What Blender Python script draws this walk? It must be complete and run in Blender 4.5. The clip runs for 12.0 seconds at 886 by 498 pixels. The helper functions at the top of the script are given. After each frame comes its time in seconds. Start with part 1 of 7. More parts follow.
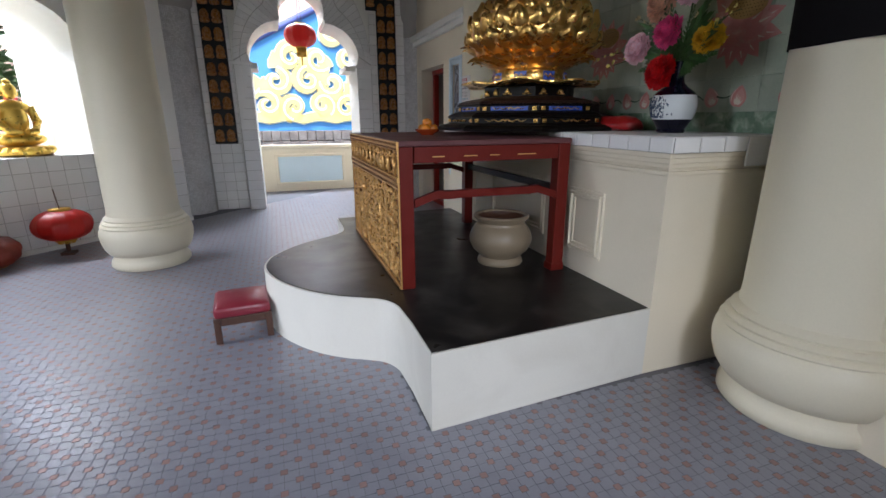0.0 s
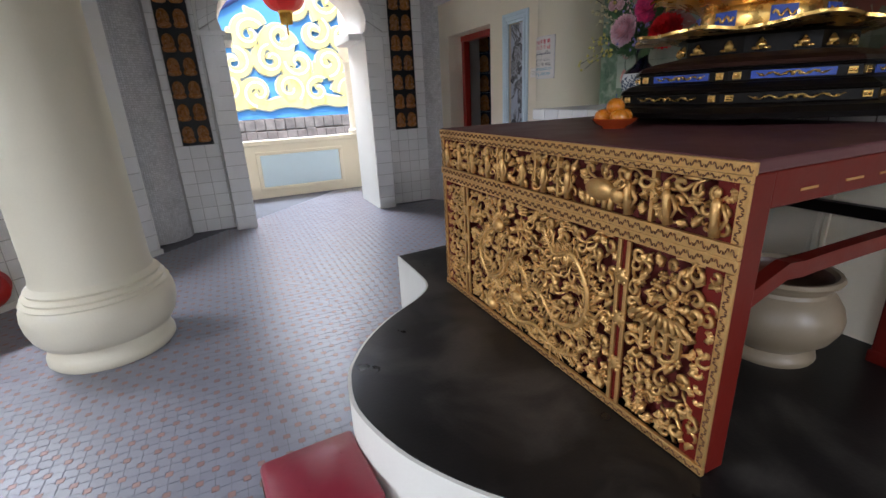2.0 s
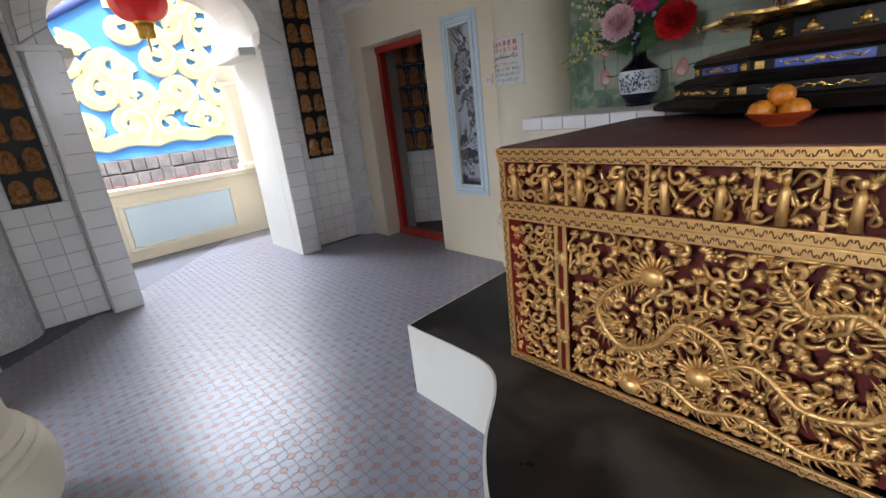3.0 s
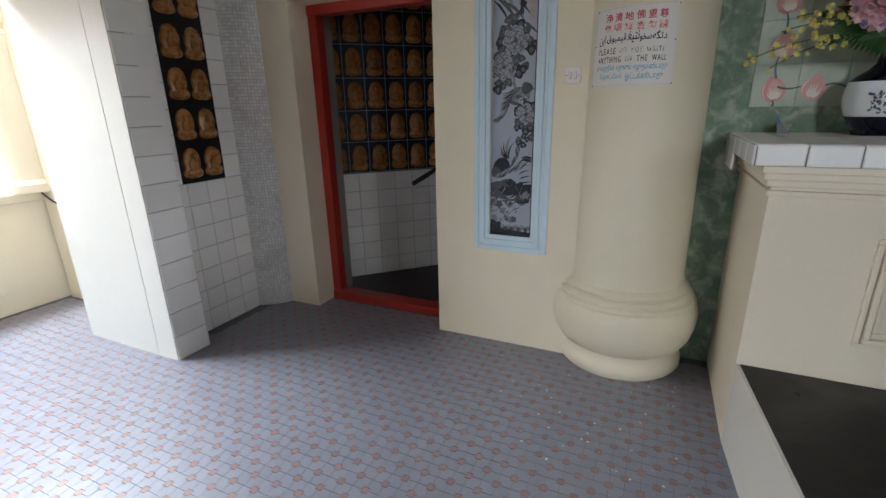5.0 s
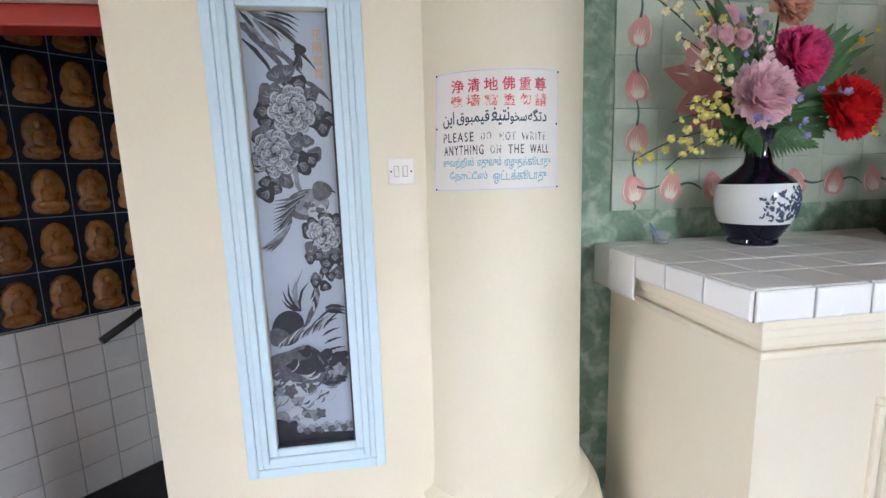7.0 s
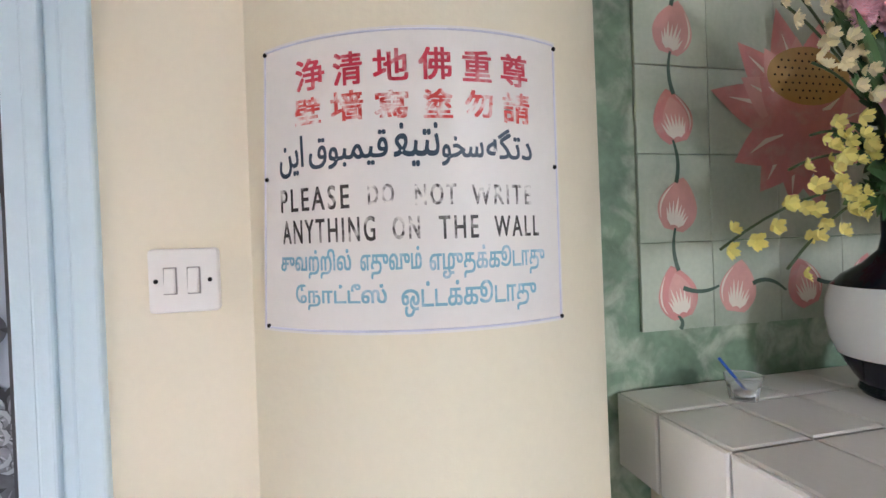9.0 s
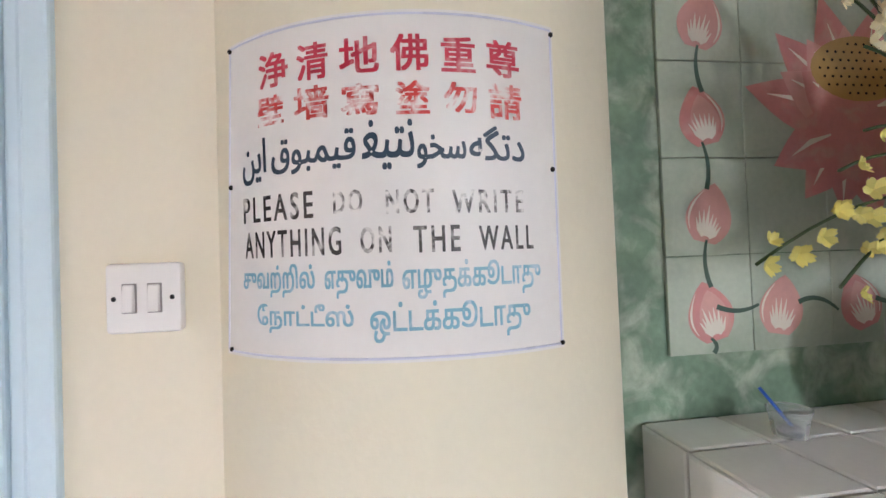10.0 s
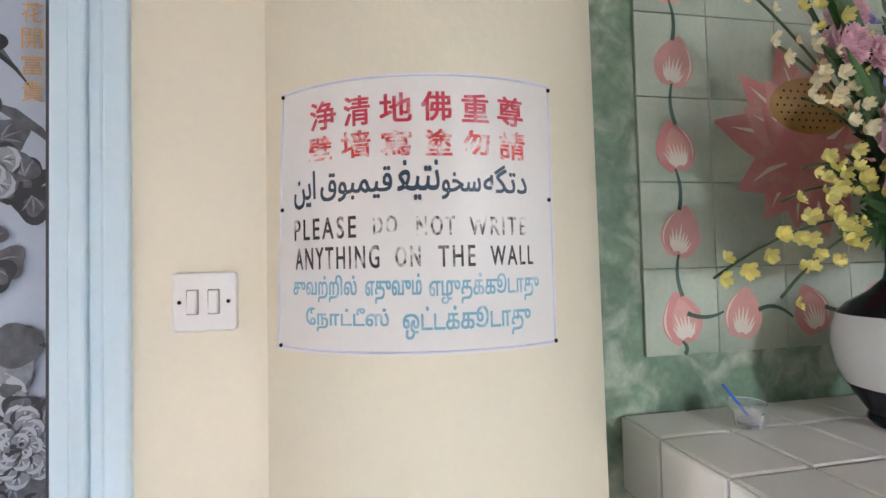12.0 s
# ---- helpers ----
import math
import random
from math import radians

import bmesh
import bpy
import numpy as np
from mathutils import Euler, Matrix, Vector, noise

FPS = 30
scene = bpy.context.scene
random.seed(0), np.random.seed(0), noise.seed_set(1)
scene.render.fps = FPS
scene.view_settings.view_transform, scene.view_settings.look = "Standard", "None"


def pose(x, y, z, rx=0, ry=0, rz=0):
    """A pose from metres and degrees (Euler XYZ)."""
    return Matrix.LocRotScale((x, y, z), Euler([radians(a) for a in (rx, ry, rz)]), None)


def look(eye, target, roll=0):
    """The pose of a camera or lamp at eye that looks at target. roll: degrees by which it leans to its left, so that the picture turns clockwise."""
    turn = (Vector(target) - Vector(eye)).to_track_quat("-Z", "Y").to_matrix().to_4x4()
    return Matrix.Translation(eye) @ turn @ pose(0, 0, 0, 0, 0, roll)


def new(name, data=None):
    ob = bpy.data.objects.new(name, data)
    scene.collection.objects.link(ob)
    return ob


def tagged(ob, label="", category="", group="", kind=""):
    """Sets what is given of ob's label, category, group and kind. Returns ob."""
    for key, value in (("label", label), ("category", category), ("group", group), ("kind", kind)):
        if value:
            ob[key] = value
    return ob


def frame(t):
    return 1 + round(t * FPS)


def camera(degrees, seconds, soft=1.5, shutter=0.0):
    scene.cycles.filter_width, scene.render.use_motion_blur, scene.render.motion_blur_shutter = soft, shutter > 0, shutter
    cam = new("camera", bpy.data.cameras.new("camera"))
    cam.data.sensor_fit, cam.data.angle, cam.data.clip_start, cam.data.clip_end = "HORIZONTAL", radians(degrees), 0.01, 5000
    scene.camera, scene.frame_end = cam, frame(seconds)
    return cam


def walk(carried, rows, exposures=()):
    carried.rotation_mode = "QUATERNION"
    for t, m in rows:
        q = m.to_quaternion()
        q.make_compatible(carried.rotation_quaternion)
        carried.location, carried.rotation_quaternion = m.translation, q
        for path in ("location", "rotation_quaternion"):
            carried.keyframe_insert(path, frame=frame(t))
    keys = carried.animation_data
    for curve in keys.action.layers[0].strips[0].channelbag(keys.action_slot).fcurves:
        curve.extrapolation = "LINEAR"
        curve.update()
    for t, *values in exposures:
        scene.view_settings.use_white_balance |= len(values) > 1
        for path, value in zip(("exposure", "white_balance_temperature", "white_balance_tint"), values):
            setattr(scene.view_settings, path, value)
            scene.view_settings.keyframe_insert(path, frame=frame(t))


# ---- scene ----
cam = camera(88.6, 12.0)
PATH = [
    (0, (0.144, -0.018, 1.354), (0.793, 1.791, 0.799), -0.2),
    (0.5, (0.129, 0.302, 1.369), (0.749, 2.115, 0.798), -0.4),
    (1, (0.006, 0.754, 1.385), (0.664, 2.552, 0.807), -0.6),
    (1.5, (-0.128, 1.239, 1.354), (0.576, 3.012, 0.755), -2.1),
    (2, (-0.244, 1.793, 1.396), (0.532, 3.521, 0.754), -2.8),
    (2.5, (-0.45, 2.321, 1.423), (0.56, 3.93, 0.797), 0.4),
    (2.7, (-0.498, 2.531, 1.402), (0.597, 4.09, 0.793), -2.7),
    (4.3, (-0.313, 4.298, 1.397), (1.361, 5.212, 0.796), -3.9),
    (4.5, (-0.247, 4.516, 1.41), (1.431, 5.414, 0.797), -0.5),
    (5, (-0.062, 5.049, 1.408), (1.67, 5.854, 0.814), -1.2),
    (5.5, (0.303, 5.456, 1.405), (2.201, 5.798, 0.876), -5.7),
    (6, (0.493, 5.68, 1.419), (2.418, 5.647, 0.878), -0.5),
    (6.5, (0.681, 5.693, 1.472), (2.604, 5.489, 0.963), -1.1),
    (7, (1.01, 5.531, 1.532), (2.966, 5.261, 1.214), -1.8),
    (7.2, (1.108, 5.506, 1.556), (3.06, 5.201, 1.245), -2.3),
    (8.8, (1.738, 5.31, 1.578), (3.684, 4.852, 1.546), -2.0),
    (9, (1.78, 5.269, 1.582), (3.733, 4.839, 1.559), -2.1),
    (9.5, (1.83, 5.21, 1.578), (3.797, 4.845, 1.589), -2.1),
    (10, (1.836, 5.204, 1.582), (3.814, 4.905, 1.619), -2.1),
    (10.5, (1.832, 5.207, 1.584), (3.814, 4.945, 1.637), -2.1),
    (11, (1.781, 5.237, 1.601), (3.762, 4.97, 1.67), -1.9),
    (11.5, (1.749, 5.267, 1.589), (3.721, 4.941, 1.661), -1.7),
    (12, (1.74, 5.256, 1.592), (3.706, 4.898, 1.653), -1.5),
]
EXPOSURES = [(0.0, 1.1, 6000, 14), (1.5, 1.0, 6000, 14), (2.5, 1.4, 6100, 16), (4.5, 1.45, 6100, 10), (5.5, 1.75, 6250, 13), (6.2, 2.55, 5950, 14), (6.6, 2.75, 5900, 14), (7.2, 2.8, 5850, 13), (9.0, 2.65, 6150, 17), (12.0, 2.7, 6150, 16)]
walk(cam, [(t, look(eye, target, roll)) for t, eye, target, roll in PATH], EXPOSURES)

# ---- world, sun and sky light ----
world = bpy.data.worlds.new("world")
scene.world = world
world.use_nodes = True
wn = world.node_tree
sky = wn.nodes.new("ShaderNodeTexSky")
sky.sky_type, sky.sun_disc = "NISHITA", False
sky.sun_elevation, sky.sun_rotation = radians(58), radians(200)
sky.air_density, sky.dust_density, sky.ozone_density = 1.0, 4.0, 1.0
wn.nodes["Background"].inputs["Strength"].default_value = 0.15
wn.links.new(sky.outputs["Color"], wn.nodes["Background"].inputs["Color"])
sun = new("sun", bpy.data.lights.new("sun", "SUN"))
sun.data.energy, sun.data.angle, sun.data.color = 2.5, radians(14), (1.0, 0.96, 0.9)
toward = Vector((math.sin(radians(200)) * math.cos(radians(58)), math.cos(radians(200)) * math.cos(radians(58)), math.sin(radians(58))))
sun.matrix_world = look(toward * 10, (0, 0, 0))


def sky_lamp(name, eye, target, w, h, power, color=(0.93, 0.97, 1.0)):
    """Daylight coming in through an opening."""
    data = bpy.data.lights.new(name, "AREA")
    data.shape, data.size, data.size_y, data.energy, data.color = "RECTANGLE", w, h, power, color
    lamp = new(name, data)
    lamp.matrix_world = look(eye, target)
    lamp.visible_camera = True
    return lamp


# ---- materials ----
def mat(name, color, rough=0.6, metal=0.0, var=0.12, scale=6.0, fine=90.0, bump=0.15, depth=0.004, tint=None, island=0.0, obj=0.0, coat=0.0, spec=0.5, stain=None, stain_amount=0.0, stain_scale=2.0, stain_at=0.52):
    m = bpy.data.materials.new(name)
    m.use_nodes = True
    nt = m.node_tree
    b = nt.nodes["Principled BSDF"]
    b.inputs["Roughness"].default_value, b.inputs["Metallic"].default_value = rough, metal
    b.inputs["Coat Weight"].default_value = coat
    b.inputs["Specular IOR Level"].default_value = spec
    geo = nt.nodes.new("ShaderNodeNewGeometry")
    n1, n2 = nt.nodes.new("ShaderNodeTexNoise"), nt.nodes.new("ShaderNodeTexNoise")
    n1.inputs["Scale"].default_value, n1.inputs["Detail"].default_value = scale, 6
    n2.inputs["Scale"].default_value, n2.inputs["Detail"].default_value = fine, 4
    for n in (n1, n2):
        nt.links.new(geo.outputs["Position"], n.inputs["Vector"])

    def math_node(op, a, b_, clamp=False):
        n = nt.nodes.new("ShaderNodeMath")
        n.operation, n.use_clamp = op, clamp
        for i, v in enumerate((a, b_)):
            if isinstance(v, (int, float)):
                n.inputs[i].default_value = v
            else:
                nt.links.new(v, n.inputs[i])
        return n.outputs[0]

    value = math_node("ADD", math_node("MULTIPLY", math_node("SUBTRACT", n1.outputs[0], 0.5), var * 2), math_node("MULTIPLY", math_node("SUBTRACT", n2.outputs[0], 0.5), var * 1.2))
    if island:
        value = math_node("ADD", value, math_node("MULTIPLY", math_node("SUBTRACT", geo.outputs["Random Per Island"], 0.5), island * 2))
    if obj:
        info = nt.nodes.new("ShaderNodeObjectInfo")
        value = math_node("ADD", value, math_node("MULTIPLY", math_node("SUBTRACT", info.outputs["Random"], 0.5), obj * 2))
    hsv = nt.nodes.new("ShaderNodeHueSaturation")
    nt.links.new(math_node("ADD", value, 1.0), hsv.inputs["Value"])
    base = nt.nodes.new("ShaderNodeMix")
    base.data_type = "RGBA"
    base.inputs[6].default_value = (*color, 1)
    base.inputs[7].default_value = (*(tint or color), 1)
    nt.links.new(n1.outputs[0], base.inputs[0])
    last = base.outputs[2]
    if stain:
        n3 = nt.nodes.new("ShaderNodeTexNoise")
        n3.inputs["Scale"].default_value, n3.inputs["Detail"].default_value, n3.inputs["Distortion"].default_value = stain_scale, 8, 0.6
        nt.links.new(geo.outputs["Position"], n3.inputs["Vector"])
        ramp = nt.nodes.new("ShaderNodeMapRange")
        ramp.inputs[1].default_value, ramp.inputs[2].default_value, ramp.inputs[4].default_value = stain_at, stain_at + 0.2, stain_amount
        nt.links.new(n3.outputs[0], ramp.inputs[0])
        mix = nt.nodes.new("ShaderNodeMix")
        mix.data_type = "RGBA"
        nt.links.new(ramp.outputs[0], mix.inputs[0])
        nt.links.new(last, mix.inputs[6])
        mix.inputs[7].default_value = (*stain, 1)
        last = mix.outputs[2]
    nt.links.new(last, hsv.inputs["Color"])
    nt.links.new(hsv.outputs[0], b.inputs["Base Color"])
    nt.links.new(math_node("ADD", math_node("MULTIPLY", math_node("SUBTRACT", n1.outputs[0], 0.5), 0.3), rough, True), b.inputs["Roughness"])
    if bump:
        bn = nt.nodes.new("ShaderNodeBump")
        bn.inputs["Strength"].default_value, bn.inputs["Distance"].default_value = bump, depth
        nt.links.new(math_node("ADD", n1.outputs[0], math_node("MULTIPLY", n2.outputs[0], 0.35)), bn.inputs["Height"])
        nt.links.new(bn.outputs[0], b.inputs["Normal"])
    return m


CREAM = mat("cream_paint", (0.80, 0.72, 0.56), 0.55, var=0.05, tint=(0.76, 0.68, 0.53), bump=0.25, depth=0.003, scale=4, stain=(0.6, 0.52, 0.36), stain_amount=0.18)
WHITE = mat("white_paint", (0.80, 0.79, 0.74), 0.6, var=0.05, tint=(0.76, 0.75, 0.70), bump=0.25, depth=0.003, scale=4, stain=(0.6, 0.58, 0.5), stain_amount=0.15)
COLUMN = mat("column_paint", (0.76, 0.70, 0.54), 0.5, var=0.05, tint=(0.72, 0.66, 0.50), bump=0.3, depth=0.004, scale=5, stain=(0.62, 0.56, 0.42), stain_amount=0.2)
TILE = mat("white_tile", (0.80, 0.79, 0.77), 0.22, var=0.03, island=0.05, obj=0.05, bump=0.05, scale=3, stain=(0.62, 0.57, 0.5), stain_amount=0.15)
ALTARTILE = mat("worn_white_tile", (0.80, 0.785, 0.75), 0.35, var=0.06, tint=(0.76, 0.74, 0.70), obj=0.05, bump=0.1, scale=9, stain=(0.55, 0.50, 0.44), stain_amount=0.25, stain_scale=5)
GROUT = mat("grout", (0.43, 0.41, 0.38), 0.9, var=0.15)
BLACK = mat("black_glaze", (0.006, 0.006, 0.007), 0.45, var=0.3, spec=0.25)
BLUEGLAZE = mat("dark_blue_glaze", (0.005, 0.008, 0.022), 0.5, var=0.3, spec=0.25)
CLAY = mat("ochre_glaze", (0.36, 0.15, 0.035), 0.28, var=0.2, tint=(0.28, 0.11, 0.025), obj=0.15, island=0.15, bump=0.4, scale=30, depth=0.006)
SLATE = mat("grey_floor_tile", (0.205, 0.215, 0.26), 0.36, var=0.10, tint=(0.245, 0.245, 0.28), island=0.05, obj=0.05, bump=0.2, scale=9, spec=0.9)
TERRA = mat("red_floor_tile", (0.33, 0.175, 0.145), 0.36, var=0.15, tint=(0.28, 0.17, 0.155), island=0.14, obj=0.14, bump=0.25, scale=9, spec=0.7)
FLOORBED = mat("floor_bed", (0.14, 0.138, 0.155), 0.75, var=0.3)
BLACKTOP = mat("black_painted_cement", (0.010, 0.0095, 0.009), 0.33, var=0.25, tint=(0.016, 0.014, 0.013), bump=0.35, depth=0.004, scale=5, spec=0.2, stain=(0.07, 0.062, 0.054), stain_amount=0.6, stain_scale=2.6, stain_at=0.48)
RED = mat("red_lacquer", (0.13, 0.009, 0.005), 0.42, spec=0.25, var=0.2, tint=(0.13, 0.010, 0.006), bump=0.2, scale=12)
REDFRAME = mat("red_door_paint", (0.33, 0.018, 0.01), 0.4, var=0.12, bump=0.2)
TABLETOP = mat("maroon_tabletop", (0.10, 0.03, 0.033), 0.45, spec=0.35, var=0.2, tint=(0.13, 0.05, 0.05), bump=0.2)
GILT = mat("carved_gilt", (0.82, 0.53, 0.20), 0.40, 0.7, var=0.32, tint=(0.48, 0.24, 0.07), island=0.12, bump=0.5, scale=40, depth=0.004, fine=200)
GOLD = mat("polished_gold", (0.80, 0.50, 0.15), 0.28, 0.95, var=0.1, bump=0.15, scale=15)
BRASSGOLD = mat("statue_gold_paint", (0.78, 0.52, 0.10), 0.3, 0.7, var=0.12, bump=0.2, scale=15)
EBONY = mat("black_lacquer", (0.006, 0.0045, 0.004), 0.35, var=0.3, bump=0.1, spec=0.18)
ROSEWOOD = mat("brown_lacquer", (0.03, 0.012, 0.008), 0.35, var=0.25, bump=0.2, scale=20)
BLUE = mat("blue_enamel", (0.05, 0.10, 0.45), 0.35, var=0.1)
MAROON = mat("maroon_vinyl", (0.22, 0.02, 0.035), 0.35, var=0.1, bump=0.3, scale=30, fine=250)
WOODLEG = mat("dark_wood", (0.075, 0.032, 0.018), 0.45, var=0.3, bump=0.3, scale=25)
POT = mat("beige_stoneware", (0.27, 0.21, 0.14), 0.42, var=0.1, tint=(0.22, 0.17, 0.11), bump=0.15)
PALEBLUE = mat("pale_blue_paint", (0.62, 0.74, 0.80), 0.5, var=0.05, tint=(0.58, 0.71, 0.78), bump=0.3, depth=0.004)
MOSAIC = mat("mosaic_chip", (0.62, 0.61, 0.60), 0.3, var=0.08, island=0.12, bump=0.1)
PLASTIC = mat("ivory_plastic", (0.80, 0.76, 0.72), 0.35, var=0.03, bump=0.05)


# ---- mesh helpers ----
def part(name, bm, material, parent=None, label="", smooth=False):
    me = bpy.data.meshes.new(name)
    bmesh.ops.recalc_face_normals(bm, faces=bm.faces)
    bm.to_mesh(me)
    bm.free()
    for m in (material if isinstance(material, (list, tuple)) else [material]):
        me.materials.append(m)
    if smooth:
        me.shade_smooth()
        me.set_sharp_from_angle(angle=radians(42))
    ob = new(name, me)
    if parent:
        ob.parent = parent
    if "painting" in name or "painted" in name or name == "blossom_spray":
        ob["kind"] = "stuff"
    return tagged(ob, label)


def thing(name, label, category, group="", kind=""):
    return tagged(new(name), label, category, group, kind)


def box(bm, x0, x1, y0, y1, z0, z1, bevel=0.0, mi=0):
    r = bmesh.ops.create_cube(bm, size=1.0, matrix=Matrix.LocRotScale(((x0 + x1) / 2, (y0 + y1) / 2, (z0 + z1) / 2), None, (abs(x1 - x0), abs(y1 - y0), abs(z1 - z0))))
    vs = r["verts"]
    fs = list({f for v in vs for f in v.link_faces})
    for f in fs:
        f.material_index = mi
    if bevel:
        es = list({e for v in vs for e in v.link_edges})
        bmesh.ops.bevel(bm, geom=es, offset=bevel, segments=2, affect="EDGES", profile=0.5)


def prism(bm, pts, z0, z1, mi=0):
    """An upright block over the outline pts."""
    lo = [bm.verts.new((x, y, z0)) for x, y in pts]
    hi = [bm.verts.new((x, y, z1)) for x, y in pts]
    n = len(pts)
    fs = [bm.faces.new(lo[::-1]), bm.faces.new(hi)]
    for i in range(n):
        fs.append(bm.faces.new((lo[i], lo[(i + 1) % n], hi[(i + 1) % n], hi[i])))
    for f in fs:
        f.material_index = mi
    return fs


def lathe(bm, profile, cx=0, cy=0, segs=40, a0=0.0, a1=360.0, mi=0):
    full = a1 - a0 >= 360
    n = segs if full else segs + 1
    rings = []
    for r, z in profile:
        rings.append([bm.verts.new((cx + max(r, 1e-4) * math.cos(radians(a0 + (a1 - a0) * i / segs)), cy + max(r, 1e-4) * math.sin(radians(a0 + (a1 - a0) * i / segs)), z)) for i in range(n)])
    for a, b in zip(rings, rings[1:]):
        for i in range(segs):
            j = (i + 1) % n
            f = bm.faces.new((a[i], a[j], b[j], b[i]))
            f.material_index, f.smooth = mi, True


def tube(bm, pts, radii, sides=6, cap=True):
    pts = [Vector(p) for p in pts]
    if isinstance(radii, (int, float)):
        radii = [radii] * len(pts)
    radii = [float(r) for r in radii]
    rings = []
    ref = Vector((0.31, 0.17, 0.93)).normalized()
    for i, p in enumerate(pts):
        d = (pts[min(i + 1, len(pts) - 1)] - pts[max(i - 1, 0)])
        d = d.normalized() if d.length > 1e-9 else Vector((0, 0, 1))
        u = d.cross(ref)
        if u.length < 0.05:
            u = d.cross(Vector((1, 0, 0)))
        u.normalize()
        w = d.cross(u)
        rings.append([bm.verts.new(p + radii[i] * (u * math.cos(math.tau * k / sides) + w * math.sin(math.tau * k / sides))) for k in range(sides)])
    for a, b in zip(rings, rings[1:]):
        for k in range(sides):
            f = bm.faces.new((a[k], a[(k + 1) % sides], b[(k + 1) % sides], b[k]))
            f.smooth = True
    if cap:
        bm.faces.new(rings[0][::-1])
        bm.faces.new(rings[-1])


def blob(bm, c, r, segs=10, rings=7, rot=None):
    c, r = Vector(c), (tuple(r) if hasattr(r, "__len__") else (r, r, r))
    lines = []
    for k in range(1, rings):
        ph = math.pi * k / rings
        lines.append([bm.verts.new((c.x + r[0] * math.sin(ph) * math.cos(math.tau * i / segs), c.y + r[1] * math.sin(ph) * math.sin(math.tau * i / segs), c.z + r[2] * math.cos(ph))) for i in range(segs)])
    top, low = bm.verts.new((c.x, c.y, c.z + r[2])), bm.verts.new((c.x, c.y, c.z - r[2]))
    for i in range(segs):
        j = (i + 1) % segs
        bm.faces.new((top, lines[0][i], lines[0][j])).smooth = True
        bm.faces.new((low, lines[-1][j], lines[-1][i])).smooth = True
        for a, b in zip(lines, lines[1:]):
            bm.faces.new((a[i], b[i], b[j], a[j])).smooth = True


def arch_outline(w, spring, z0):
    """The outline of a cusped arch of three lobes, from foot to foot, as (u, z)."""
    pts = [(-w / 2, z0), (-w / 2, spring)]
    s = w / 1.5
    cx, cz, rx, rz = -0.28 * s, spring + 0.08 * s, 0.50 * s, 0.47 * s
    pts += [(cx - rx * math.cos(radians(a)), cz + rz * math.sin(radians(a))) for a in range(5, 91, 8)]
    tz, tr = spring + 0.69 * s, 0.31 * s
    pts += [(-tr * math.cos(radians(a)), tz + 1.12 * tr * math.sin(radians(a))) for a in range(-15, 86, 10)]
    return pts + [(0, tz + 1.22 * tr)] + [(-u, z) for u, z in reversed(pts)]


def arch_wall(bm, outline, u0, u1, top, d, m, mi=0):
    """A wall with that opening, d thick, in the plane u-z, moved by m."""
    n = len(outline)
    half = n // 2
    quads = []
    for i in range(half):
        (ua, za), (ub, zb) = outline[i], outline[i + 1]
        quads.append(((u0, za), (ua, za), (ub, zb), (u0, zb)))
        (ua, za), (ub, zb) = outline[n - 1 - i], outline[n - 2 - i]
        quads.append(((ua, za), (u1, za), (u1, zb), (ub, zb)))
    zt, um = outline[half][1], outline[half][0]
    quads.append(((u0, zt), (um, zt), (um, top), (u0, top)))
    quads.append(((um, zt), (u1, zt), (u1, top), (um, top)))
    z0 = outline[0][1]

    def face(*pts):
        f = bm.faces.new([bm.verts.new(m @ Vector(p)) for p in pts])
        f.material_index = mi

    for q in quads:
        face(*[(u, 0, z) for u, z in q])
        face(*[(u, d, z) for u, z in reversed(q)])
    ring = [(u0, z0)] + outline + [(u1, z0), (u1, top), (u0, top)]
    for (ua, za), (ub, zb) in zip(ring, ring[1:] + ring[:1]):
        face((ua, 0, za), (ua, d, za), (ub, d, zb), (ub, 0, zb))
    bmesh.ops.remove_doubles(bm, verts=bm.verts, dist=0.0004)


def structure(name, bm, material, label, category, smooth=False):
    return tagged(part(name, bm, material, None, "", smooth), label, category, "", "structure")


# ---- floor, ceiling, outer ground ----
bm = bmesh.new()
box(bm, -6.0, 5.2, -3.6, 9.6, -0.3, -0.004)
floor = structure("floor", bm, FLOORBED, "grey floor of small worn tiles with red flecks", "floor")
# the ceiling stays out of view; its dark colour cuts bounced light
bm = bmesh.new()
box(bm, -5.2, 5.2, -2.6, 8.8, 3.85, 4.1)
structure("ceiling", bm, mat("low_bounce_brown", (0.16, 0.10, 0.06), 0.6, var=0.2, scale=3), "unseen ceiling, coloured dark to bounce less light", "ceiling")
GROUND = mat("distant_ground", (0.12, 0.14, 0.08), 0.9, var=0.3, scale=0.4)
bm = bmesh.new()
box(bm, -1500, 1500, -1500, 1500, -6.2, -6.0)
structure("ground", bm, GROUND, "green and grey ground below the temple terrace", "ground")

# ---- north wall with cusped archway ----
AC = 0.675
arch = arch_outline(1.53, 2.14, 0.0)
bm = bmesh.new()
arch_wall(bm, arch, -1.95, 1.9, 3.85, 0.68, Matrix.Translation((AC, 7.67, 0)))
wall_north = structure("wall_north", bm, WHITE, "white wall with a cusped archway and tiled jambs", "wall")
